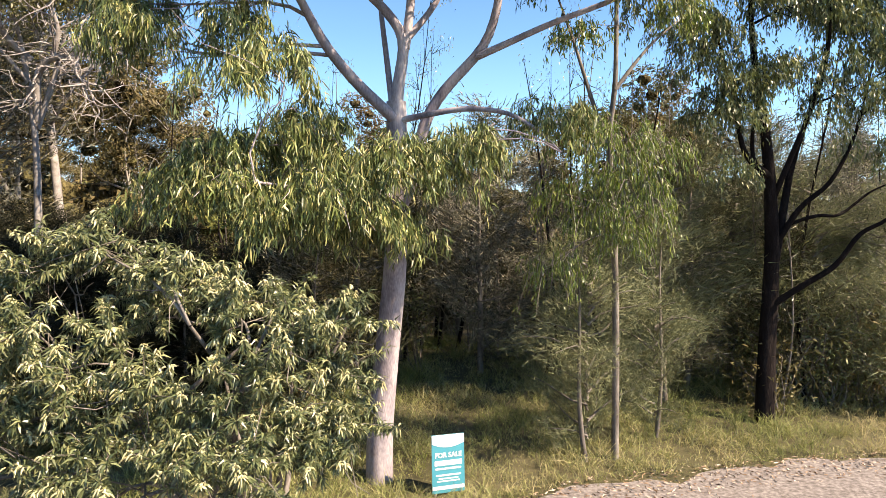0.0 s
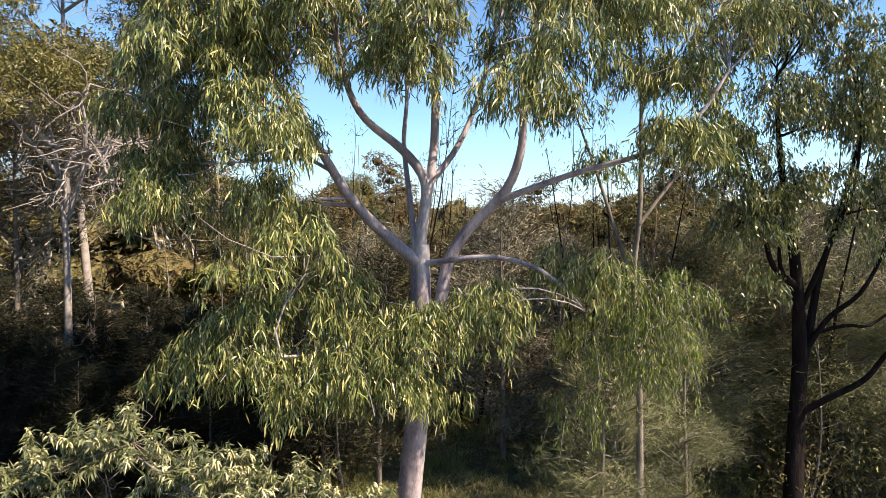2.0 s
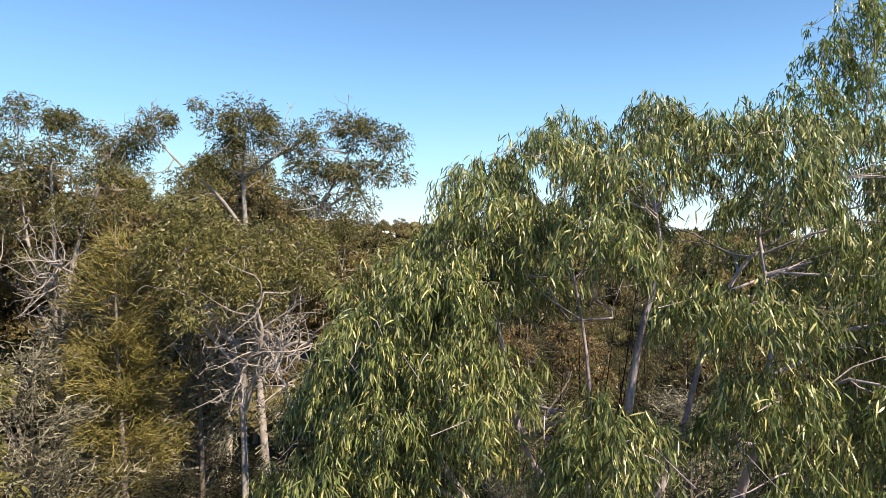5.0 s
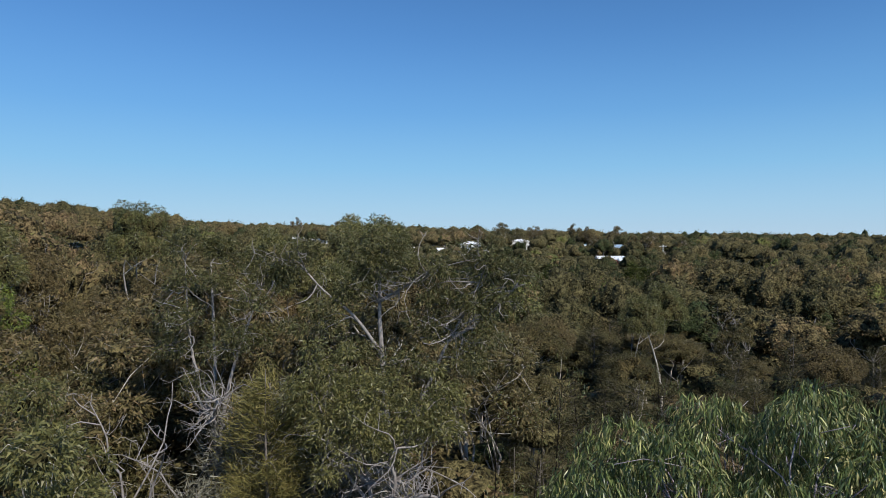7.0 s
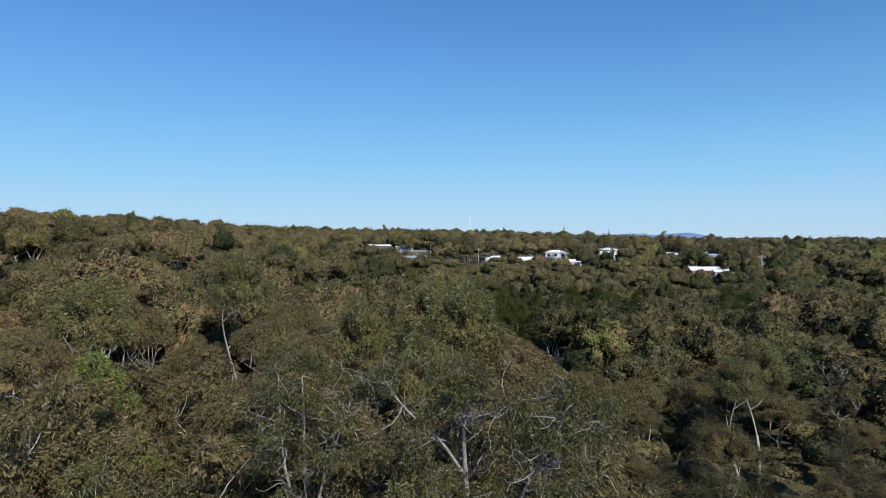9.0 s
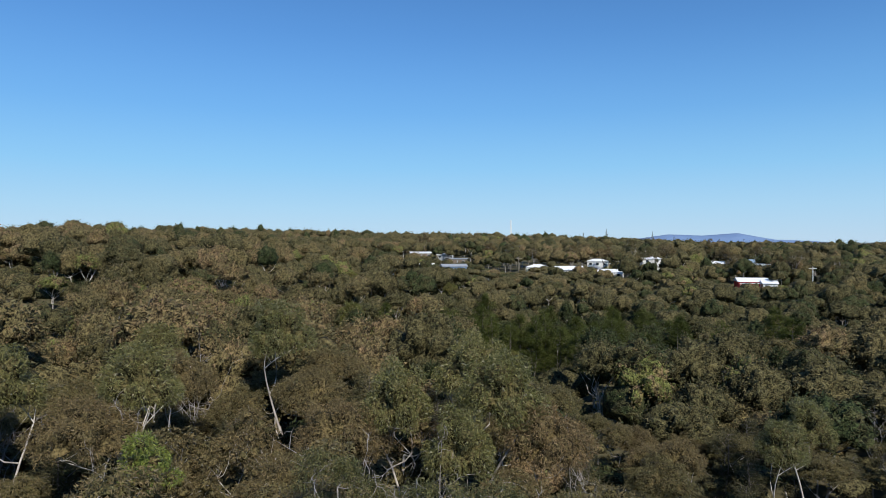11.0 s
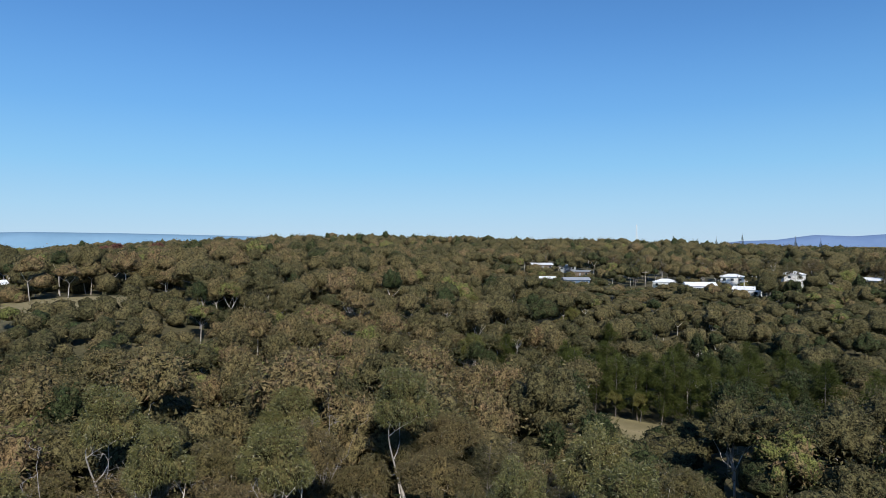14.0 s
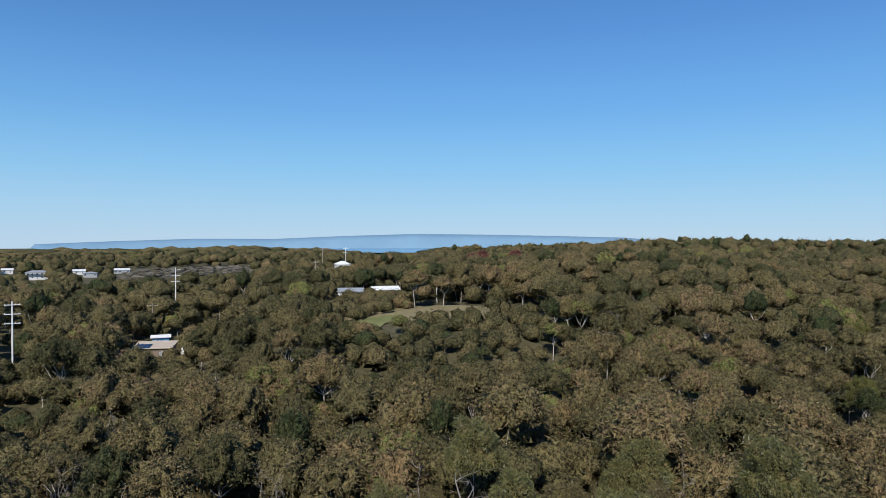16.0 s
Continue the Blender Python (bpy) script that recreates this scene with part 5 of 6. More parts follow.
pine_kinds = [sheoak("pine_tree", 57 + k, 12.6, 2.9, 7500, 0.42, 0.075, LEAF_PINE, "dark green conical pine at the edge of the glade", "pines by the glade", bare=0.1) for k in range(2)]
for k, (ax, ay, sc) in enumerate(PINES):
    stand(pine_kinds[k % 2], ax, ay, np.random.default_rng(600 + k), sc)
for k, (ax, ay, sc) in enumerate([(-244, 322, 1.35), (-222, 318, 1.3), (-204, 312, 1.4), (-192, 318, 1.25), (-166, 316, 1.4), (-141, 302, 1.3), (-120, 304, 1.35), (-116, 318, 1.45), (-92, 326, 1.3), (-60, 322, 1.45), (-84, 318, 1.2), (-112, 372, 1.4), (-88, 372, 1.5), (-64, 352, 1.35),
                                   (-272, 318, 1.3), (-142, 334, 1.5), (-170, 336, 1.4), (-66, 314, 1.15), (-45, 318, 1.3)]):
    stand(near_kinds[(0, 2, 1)[k % 3]], ax, ay, np.random.default_rng(660 + k), sc)     # tall gums among the houses
gold_kind = dome_gum("broadleaf_tree", 59, 11.0, 3.3, 30, 9000, 0.24, 0.09, LEAF_LIME, BARK_GREY, "yellow-green broad-leaved tree among darker woods", "yellow-green trees", flat=1.1)
for k, (ax, ay, sc) in enumerate([(-100.5, 95.5, 0.95), (-66, 104, 0.55), (-80, 112, 0.8), (-70.5, 103, 0.5), (-136, 128, 0.9), (-118, 150, 0.9)]):
    stand(gold_kind, ax, ay, np.random.default_rng(640 + k), sc)
x, y, rng = scatter(70, 165, 6.8, -12, 118, 43)
woods("woods", x, y, rng, 46, 1000, 0.36, "olive-brown gum woods with domed crowns and pale limbs", radius=3.9, seg=38, rings=12, vary=0.16, limbs=6, flat=0.92, under=-0.8)
x, y, rng = scatter(70, 120, 8.5, -44, -12, 47)
woods("woods", x, y, rng, 14, 200, 0.8, "olive gum woods beyond the road", radius=5.0, seg=16, rings=5)
x, y, rng = scatter(165, 400, 8.4, -10, 118, 44)
woods("woods", x, y, rng, 30, 200, 0.5, "distant olive-brown gum woods on rolling ground", radius=5.0, seg=24, rings=8, vary=0.2, limbs=3, flat=0.9, under=-0.85)
x, y, rng = scatter(400, 950, 14.5, -8, 118, 45)
woods("woods", x, y, rng, 14, 50, 1.1, "far gum woods on the ridge", radius=7.6, seg=12, rings=4, vary=0.22)
x, y, rng = scatter(950, 2400, 50.0, -8, 118, 46)
woods("woods", x, y, rng, 12, 10, 2.0, "woods along the far skyline", radius=34.0, flat=0.3, seg=12, rings=4, vary=0.3, pines=False)
x, y, rng = scatter(28, 75, 3.9, -40, 118, 49)
woods("undergrowth", x, y, rng, 8, 150, 0.3, "dense low undergrowth beneath the gums", radius=2.2, flat=0.5, seg=10, rings=4, tall_by=0.4, vary=0.15, hue=-0.1, pines=False)
x, y, rng = scatter(75, 165, 6.4, -10, 118, 52)
woods("undergrowth", x, y, rng, 8, 90, 0.5, "dark low growth between the woodland gums", radius=3.8, seg=12, rings=5, tall_by=0.66, vary=0.15, hue=-0.12, flat=0.95, pines=False)
x, y, rng = scatter(165, 330, 7.0, -5, 112, 54)
woods("undergrowth", x, y, rng, 8, 30, 0.7, "scrubby growth filling the gaps between distant gums", radius=4.4, seg=10, rings=4, tall_by=0.66, vary=0.15, hue=-0.1, flat=0.95, pines=False)
x, y, rng = scatter(75, 430, 4.8, -10, 118, 50, low=True)
low_band = np.zeros(len(x), bool)
for cx, cy, r in LOW:
    low_band |= np.hypot(x - cx, y - cy) < r
x, y = x[low_band], y[low_band]
woods("undergrowth", x, y, rng, 12, 110, 0.5, "low growth between the woodland gums", radius=3.4, seg=12, rings=4, tall_by=0.4, vary=0.12, pines=False)
PLACES.clear()
LOW.clear()
x, y, rng = scatter(525, 720, 9.0, 95.5, 105.5, 51, low=True)
woods("marsh_scrub", x, y, rng, 8, 40, 0.8, "pale grey-brown low scrub on the flat", radius=6.0, flat=0.3, seg=10, rings=4, tall_by=0.22, vary=0.1, mass=SCRUB_MASS, leaf=SCRUB_LEAF, pines=False)


# ---- far hills and water ----
def ridge(name, az0, az1, dist, base, tops, material, label, seed):
    """A range of hills far off: a solid strip with a worn outline."""
    rng = np.random.default_rng(seed)
    k = 90
    a = np.radians(np.linspace(az0, az1, k))
    h = np.interp(np.linspace(0, 1, k), np.linspace(0, 1, len(tops)), tops) + np.cumsum(rng.normal(0, 0.7, k)) * 0.25
    h[0] = h[-1] = 0
    g = Geo()
    px, py = -np.sin(a), np.cos(a)
    rows = [np.stack([px * dist, py * dist, np.full(k, base)], 1),
            np.stack([px * (dist + 60), py * (dist + 60), base + h * 0.7], 1),
            np.stack([px * (dist + 160), py * (dist + 160), base + h], 1),
            np.stack([px * (dist + 420), py * (dist + 420), np.full(k, base)], 1)]
    v = np.concatenate(rows)
    i, j = np.meshgrid(np.arange(3), np.arange(k - 1), indexing="ij")
    p = i * k + j
    g.add(v, np.concatenate([np.stack([p, p + 1, p + k + 1], -1).reshape(-1, 3), np.stack([p, p + k + 1, p + k], -1).reshape(-1, 3)]))
    return tagged(new(name, g.mesh(name, material, True)), label, "hills", kind="structure")


# distance haze is painted into the hills' blue base colours
HILL = rough_material("haze_painted_hill", [(0.3, (0.12, 0.19, 0.33)), (0.7, (0.16, 0.24, 0.38))], 0.004, bump=0.0, fine=0.02)
HILL_PALE = rough_material("pale_haze_painted_hill", [(0.3, (0.14, 0.25, 0.35)), (0.7, (0.17, 0.29, 0.4))], 0.004, bump=0.0, fine=0.02)
ridge("hills", 7, 28, 4200, -30, [36, 56, 64, 104, 90, 98, 70, 62, 34], HILL, "hills beyond the trees, painted blue for distance haze", 1)
ridge("hills", 58, 112, 4400, -40, [60, 100, 112, 122, 126, 112, 90, 92, 76, 56], HILL_PALE, "hills across the bay, painted pale blue for distance haze", 2)
g = Geo()
a = np.radians(np.linspace(76, 92, 20))
v = np.concatenate([np.stack([-np.sin(a) * r, np.cos(a) * r, np.full(20, -9.0)], 1) for r in (2600, 4150)])
j = np.arange(19)
g.add(v, np.concatenate([np.stack([j, j + 1, j + 21], 1), np.stack([j, j + 21, j + 20], 1)]))
WATER, n_, l_, p_ = shader("bay_water")
p_.inputs["Base Color"].default_value, p_.inputs["Roughness"].default_value = (0.16, 0.30, 0.42, 1), 0.25
tagged(new("water", g.mesh("water", WATER)), "pale blue water of the bay", "water", kind="structure")

# ---- gravel road edge ----
g = Geo()
rng = np.random.default_rng(61)
s = np.arange(-40, 44, 0.5)
rows = []
for off in (0.0, -0.5, -2.5, -5.0, -7.5, -9.5):
    yy = road_edge(s) + off + (rng.normal(0, 0.12, len(s)) if off == 0 else 0)
    rows.append(np.stack([s, yy, land(s, yy) + 0.06], 1))
k = len(s)
i, j = np.meshgrid(np.arange(5), np.arange(k - 1), indexing="ij")
p = i * k + j
g.add(np.concatenate(rows), np.concatenate([np.stack([p, p + k, p + k + 1], -1).reshape(-1, 3), np.stack([p, p + k + 1, p + 1], -1).reshape(-1, 3)]))
tagged(new("road", g.mesh("road", GRAVEL, True)), "pale pinkish gravel road edge strewn with leaves", "road", kind="structure")

# ---- fallen leaves on the gravel ----
g = Geo()
rng = np.random.default_rng(63)
n = 2600
lx = rng.uniform(-3, 13, n)
ly = road_edge(lx) - np.abs(rng.normal(0, 0.9, n)) + 0.25
leaves(g, np.stack([lx, ly, land(lx, ly) + 0.075], 1), np.stack([rng.normal(size=n), rng.normal(size=n), rng.normal(0, 0.12, n)], 1), rng.uniform(0.06, 0.15, n), 0.025, 0.05, rng)
tagged(new("leaf_litter", g.mesh("leaf_litter", leaf_material("fallen_leaf", [(0.0, (0.16, 0.09, 0.05)), (0.6, (0.36, 0.25, 0.17)), (1.0, (0.6, 0.5, 0.4))], leaf_share=1.0, rough=0.7, through=0.0))), "dry brown gum leaves fallen along the gravel", "leaf litter", kind="stuff")

# ---- grass ----
g = Geo()
rng = np.random.default_rng(62)
n = 15000
tx, ty = rng.uniform(-9, 14, n), rng.uniform(7, 24, n)
ok = (ty > road_edge(tx) + 0.1) & (rng.uniform(size=n) < np.clip(1.5 - (ty - 12) / 14, 0.25, 1))
tx, ty = tx[ok], ty[ok]
m = 9
px = np.repeat(tx, m) + rng.normal(0, 0.06, len(tx) * m)
py = np.repeat(ty, m) + rng.normal(0, 0.06, len(tx) * m)
pos = np.stack([px, py, land(px, py) - 0.01], 1)
tuft = np.array([noise.noise((a * 0.9, b * 0.9, 2.0)) for a, b in zip(tx, ty)])
tall_g = np.repeat(np.clip(0.34 + 0.5 * tuft, 0.1, 0.75) * rng.uniform(0.7, 1.2, len(tx)), m) * rng.uniform(0.6, 1.2, len(px))
way = np.stack([rng.normal(0, 0.45, len(px)), rng.normal(0, 0.45, len(px)), np.ones(len(px))], 1)
dry = np.array([noise.noise((a * 0.35, b * 0.35, 7.0)) for a, b in zip(tx, ty)])
leaves(g, pos, way, tall_g, 0.011, 0.6, rng, False, np.repeat(np.clip(0.5 + 0.6 * dry + rng.normal(0, 0.12, len(tx)), 0, 1), m))
tagged(new("grass", g.mesh("grass", GRASS, False, True)), "tufts of yellow-green and straw-coloured grass on the verge", "grass", kind="stuff")


# ---- she-oaks and young trees round the big gum ----
dense = sheoak("sheoak_tree", 71, 9.0, 2.2, 6800, 0.3, 0.034, NEEDLE, "dense dark she-oak with drooping feathery needles", "she-oaks", bare=0.06)
first = True
rng = np.random.default_rng(72)
for ax, ay, sc in [ (-14.6, 14.0, 1.05), (-12.6, 18.0, 1.15), (5.6, 17.2, 0.75), (1.2, 18.6, 0.85), (8.8, 17.6, 0.8), (-3.2, 17.0, 0.66), (-15.5, 17.5, 1.2), (-1.8, 20.5, 0.7), (0.6, 22.0, 0.75), (3.2, 20.6, 0.7), (6.2, 20.2, 0.75), (8.6, 21.5, 0.8), (11.0, 17.6, 0.75), (12.6, 20.0, 0.85), (-3.5, 22.5, 0.7)]:
    m = pose(ax, ay, land1(ax, ay), 0, 0, rng.uniform(0, 360)) @ Matrix.Diagonal((sc, sc, sc, 1))
    if first:
        dense.matrix_basis, first = m, False
    else:
        copy_thing(dense, m)
# near-black she-oaks added to imitate the shaded hollow left of the gum
shade_oak = sheoak("sheoak_tree", 75, 10.2, 2.3, 15000, 0.3, 0.045, NEEDLE_SHADE, "feathery she-oak added near-black to imitate shade in the thicket", "she-oaks", bare=0.06)
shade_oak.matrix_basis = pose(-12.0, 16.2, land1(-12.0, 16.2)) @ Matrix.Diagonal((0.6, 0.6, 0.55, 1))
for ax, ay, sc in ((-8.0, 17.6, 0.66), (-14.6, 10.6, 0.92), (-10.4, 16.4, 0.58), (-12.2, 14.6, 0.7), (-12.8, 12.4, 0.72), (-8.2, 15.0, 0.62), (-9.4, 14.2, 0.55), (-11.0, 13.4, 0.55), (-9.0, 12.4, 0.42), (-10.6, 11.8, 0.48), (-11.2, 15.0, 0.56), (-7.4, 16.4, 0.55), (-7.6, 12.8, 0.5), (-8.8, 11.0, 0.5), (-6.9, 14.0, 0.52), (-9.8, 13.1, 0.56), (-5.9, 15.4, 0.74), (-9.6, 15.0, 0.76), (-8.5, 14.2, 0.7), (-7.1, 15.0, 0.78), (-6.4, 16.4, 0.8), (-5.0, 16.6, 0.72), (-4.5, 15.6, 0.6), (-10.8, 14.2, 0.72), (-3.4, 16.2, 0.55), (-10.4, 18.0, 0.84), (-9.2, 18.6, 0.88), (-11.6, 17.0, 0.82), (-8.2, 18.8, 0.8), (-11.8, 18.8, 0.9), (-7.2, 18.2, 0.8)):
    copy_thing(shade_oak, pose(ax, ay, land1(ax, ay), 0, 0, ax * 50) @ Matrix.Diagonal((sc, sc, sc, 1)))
young = sheoak("sheoak_tree", 73, 4.6, 1.35, 9000, 0.22, 0.012, NEEDLE_GREEN, "young soft-needled she-oak beside the gravel", "", bare=0.08)
young.matrix_basis = pose(3.05, 12.85, land1(3.05, 12.85), 0, 0, 40)
for ax, ay, sc in ((5.7, 16.3, 1.25), (6.6, 17.6, 1.5), (9.6, 16.8, 1.35), (4.2, 16.6, 1.1), (11.2, 16.2, 1.2), (8.2, 18.4, 1.6)):
    copy_thing(young, pose(ax, ay, land1(ax, ay), 0, 0, ax * 77) @ Matrix.Diagonal((sc * 1.1, sc * 1.1, sc, 1)))
young2 = copy_thing(young, pose(4.75, 14.1, land1(4.75, 14.1), 0, 0, 160) @ Matrix.Diagonal((0.9, 0.9, 1.1, 1)))


def shrub(name, seed, height, radius, n, leaf, label, group=""):
    """A leafy shrub on several stems."""
    rng = np.random.default_rng(seed)
    gw, gl = Geo(), Geo()
    for _ in range(7):
        e = np.array([*rng.normal(0, radius * 0.5, 2), height * rng.uniform(0.6, 1.0)])
        p = curve_points((rng.normal(0, 0.08), rng.normal(0, 0.08), -0.1), e, rng, 0, 0.1, 6)
        tube(gw, p, np.linspace(0.022, 0.006, 6), 4)
        for q in p[2:]:
            k = n // 28
            pos = q + rng.normal(0, 0.22 * radius + 0.08, (k, 3))
            leaves(gl, pos, rng.normal(0, 0.6, (k, 3)) + (0, 0, -0.1), rng.uniform(0.1, 0.18, k), 0.04, 0.4, rng)
    ob = thing(name, label, "shrub", group)
    part("woody_frame", gw.mesh("woody_frame", BARK_GREY, True), ob)
    part("foliage", gl.mesh("foliage", leaf), ob)
    return ob


kinds = [shrub("shrub", 81, 2.2, 0.9, 560, LEAF_DARK, "leafy dark green shrub in the undergrowth", "undergrowth"), shrub("shrub", 82, 1.5, 0.8, 480, LEAF_GUM, "low brownish shrub in the undergrowth", "undergrowth"), shrub("shrub", 83, 3.2, 1.0, 600, LEAF_DARK, "tall thin shrub in the undergrowth", "undergrowth")]
rng = np.random.default_rng(84)
used_shrubs = set()
for i in range(150):
    ax, ay = (rng.uniform(-16, 15), rng.uniform(14.5, 32)) if i < 90 else (rng.uniform(7.6, 15), rng.uniform(14.8, 19))
    if -2 < ax < 5 and ay < 18.5 or taken(np.array([ax]), np.array([ay]))[0]:
        continue
    kind = kinds[rng.integers(0, 3)]
    sc = rng.uniform(0.7, 1.3)
    m = pose(ax, ay, land1(ax, ay), 0, 0, rng.uniform(0, 360)) @ Matrix.Diagonal((sc, sc, sc, 1))
    if kind.name in used_shrubs:
        copy_thing(kind, m)
    else:
        used_shrubs.add(kind.name)
        kind.matrix_basis = m


def sapling(seed, height, bark=None, thick=0.035):
    """A thin bare-stemmed sapling with a few leaves."""
    rng = np.random.default_rng(seed)
    gw, gl = Geo(), Geo()
    p = curve_points((0, 0, -0.1), (rng.normal(0, 0.25), rng.normal(0, 0.25), height), rng, 0, 0.03, 9)
    tube(gw, p, np.linspace(thick, 0.008, 9), 5)
    for _ in range(14):
        q = p[rng.integers(3, 9)]
        e = q + unit(rng.normal(size=3) + (0, 0, 0.5)) * rng.uniform(0.3, 0.8)
        tube(gw, curve_points(q, e, rng, 0, 0.08, 3), [0.01, 0.007, 0.003], 3)
        pos = e + rng.normal(0, 0.13, (14, 3))
        leaves(gl, pos, rng.normal(0, 0.5, (14, 3)) + (0, 0, -0.5), rng.uniform(0.08, 0.14, 14), 0.022, 0.4, rng)
    ob = thing("sapling", "thin dark-stemmed young tree with few leaves" if bark else "thin grey-stemmed sapling with few leaves", "sapling", "saplings")
    part("woody_frame", gw.mesh("woody_frame", bark or BARK_GREY, True), ob)
    part("foliage", gl.mesh("foliage", LEAF_DARK), ob)
    return ob


kinds = [sapling(91, 4.2), sapling(92, 5.5), sapling(94, 8.0, BARK_DARK, 0.07), sapling(96, 7.0, BARK_DARK, 0.055)]
rng = np.random.default_rng(93)
for i in range(96):
    ax, ay = rng.uniform(-9, 12), rng.uniform(14.6, 27)
    m = pose(ax, ay, land1(ax, ay), rng.normal(0, 4), rng.normal(0, 4), rng.uniform(0, 360)) @ Matrix.Diagonal((1, 1, rng.uniform(0.8, 1.3), 1))
    if i < 4:
        kinds[i].matrix_basis = m
    else:
        copy_thing(kinds[i % 4], m)


# ---- the sign ----
def box(g, x0, x1, y0, y1, z0, z1):
    v = np.array([(x, y, z) for z in (z0, z1) for y in (y0, y1) for x in (x0, x1)], float)
    q = [(0, 1, 3, 2), (4, 6, 7, 5), (0, 4, 5, 1), (2, 3, 7, 6), (0, 2, 6, 4), (1, 5, 7, 3)]
    g.add(v, [t for a, b, c, d in q for t in ((a, c, b), (a, d, c))])


def plain(name, color, rough=0.5, metal=0.0, mottle=0.12, scale=3.0):
    """A painted or coated surface with slight staining."""
    m, n, l, p = shader(name)
    a = n.new("ShaderNodeTexNoise")
    a.inputs["Scale"].default_value, a.inputs["Detail"].default_value = scale, 6
    r = ramp_node(n, [(0.3, tuple(c * (1 - mottle) for c in color)), (0.7, tuple(min(1, c * (1 + mottle * 0.5)) for c in color))])
    tc = n.new("ShaderNodeTexCoord")
    l.new(tc.outputs["Object"], a.inputs["Vector"])
    l.new(a.outputs["Fac"], r.inputs["Fac"])
    l.new(r.outputs["Color"], p.inputs["Base Color"])
    p.inputs["Roughness"].default_value, p.inputs["Metallic"].default_value = rough, metal
    return m


WHITE = plain("white_paint", (0.8, 0.8, 0.79))
TEAL = plain("teal_print", (0.03, 0.24, 0.31))
SIGN_W, SIGN_H = 0.6, 1.0
sign = thing("for_sale_sign", "teal and white for-sale board on short stakes in the grass", "sign")
g = Geo()
box(g, -SIGN_W / 2, SIGN_W / 2, 0, 0.012, 0, SIGN_H)
board = part("board", g.mesh("board", TEAL), sign)
g = Geo()
xs = np.linspace(-SIGN_W / 2 + 0.004, SIGN_W / 2 - 0.004, 17)
dip = SIGN_H - 0.15 - 0.07 * (1 - (xs / (SIGN_W / 2)) ** 2)
v = np.concatenate([np.stack([xs, np.full(17, -0.004), dip], 1), np.stack([xs, np.full(17, -0.004), np.full(17, SIGN_H - 0.004)], 1)])
j = np.arange(16)
g.add(v, np.concatenate([np.stack([j, j + 1, j + 18], 1), np.stack([j, j + 18, j + 17], 1)]))
part("top_panel", g.mesh("top_panel", WHITE), board, "white curved panel")
for w, z, h in ((0.50, 0.47, 0.085), (0.47, 0.40, 0.03), (0.45, 0.29, 0.026), (0.36, 0.235, 0.02), (0.42, 0.19, 0.022), (0.58, 0.06, 0.06)):
    g = Geo()
    box(g, -w / 2, w / 2, -0.005, -0.001, z, z + h)
    part("print_bar", g.mesh("print_bar", WHITE), board)
font = bpy.data.curves.new("lettering", "FONT")
font.body, font.size, font.align_x, font.extrude, font.offset = "FOR SALE", 0.115, "CENTER", 0.002, 0.003
text = bpy.data.objects.new("lettering", font)
letter_mesh = bpy.data.meshes.new_from_object(text)
letter_mesh.materials.clear()
letter_mesh.materials.append(WHITE)
letters = part("lettering", letter_mesh, board, "white words FOR SALE")
letters.matrix_basis = pose(0, -0.006, 0.61, 90, 0, 0)
for sx in (-0.24, 0.24):
    g = Geo()
    box(g, sx - 0.018, sx + 0.018, 0.014, 0.044, -0.45, 0.75)
    part("stake", g.mesh("stake", BARK_GREY), sign)
sign.matrix_basis = pose(0.33, 11.3, 0.03, -3, 0, 20)


# ---- houses ----
PANE, n_, l_, p_ = shader("window_pane")
p_.inputs["Base Color"].default_value, p_.inputs["Roughness"].default_value = (0.03, 0.04, 0.05, 1), 0.08
ROOF_WHITE = plain("white_metal_roof", (0.78, 0.79, 0.8), 0.35, 0.0, 0.1, 0.4)
ROOF_GREY = plain("grey_metal_roof", (0.3, 0.32, 0.34), 0.4, 0.0, 0.15, 0.4)
ROOF_TAN = plain("tan_metal_roof", (0.5, 0.42, 0.32), 0.5, 0.0, 0.15, 0.4)
ROOF_BLUE = plain("blue_metal_roof", (0.3, 0.4, 0.5), 0.4, 0.0, 0.15, 0.4)
WALL_WHITE = plain("white_weatherboard", (0.72, 0.72, 0.7), 0.7)
WALL_GREY = plain("grey_weatherboard", (0.34, 0.36, 0.38), 0.7)
WALL_BLUE = plain("blue_weatherboard", (0.12, 0.2, 0.32), 0.7)
WALL_RED = plain("red_paint", (0.55, 0.02, 0.03), 0.6)
WALL_BROWN = plain("brown_cladding", (0.2, 0.15, 0.11), 0.8)
TARP = plain("blue_tarpaulin", (0.08, 0.3, 0.6), 0.5)
SOLAR = plain("solar_glass", (0.015, 0.02, 0.04), 0.12)


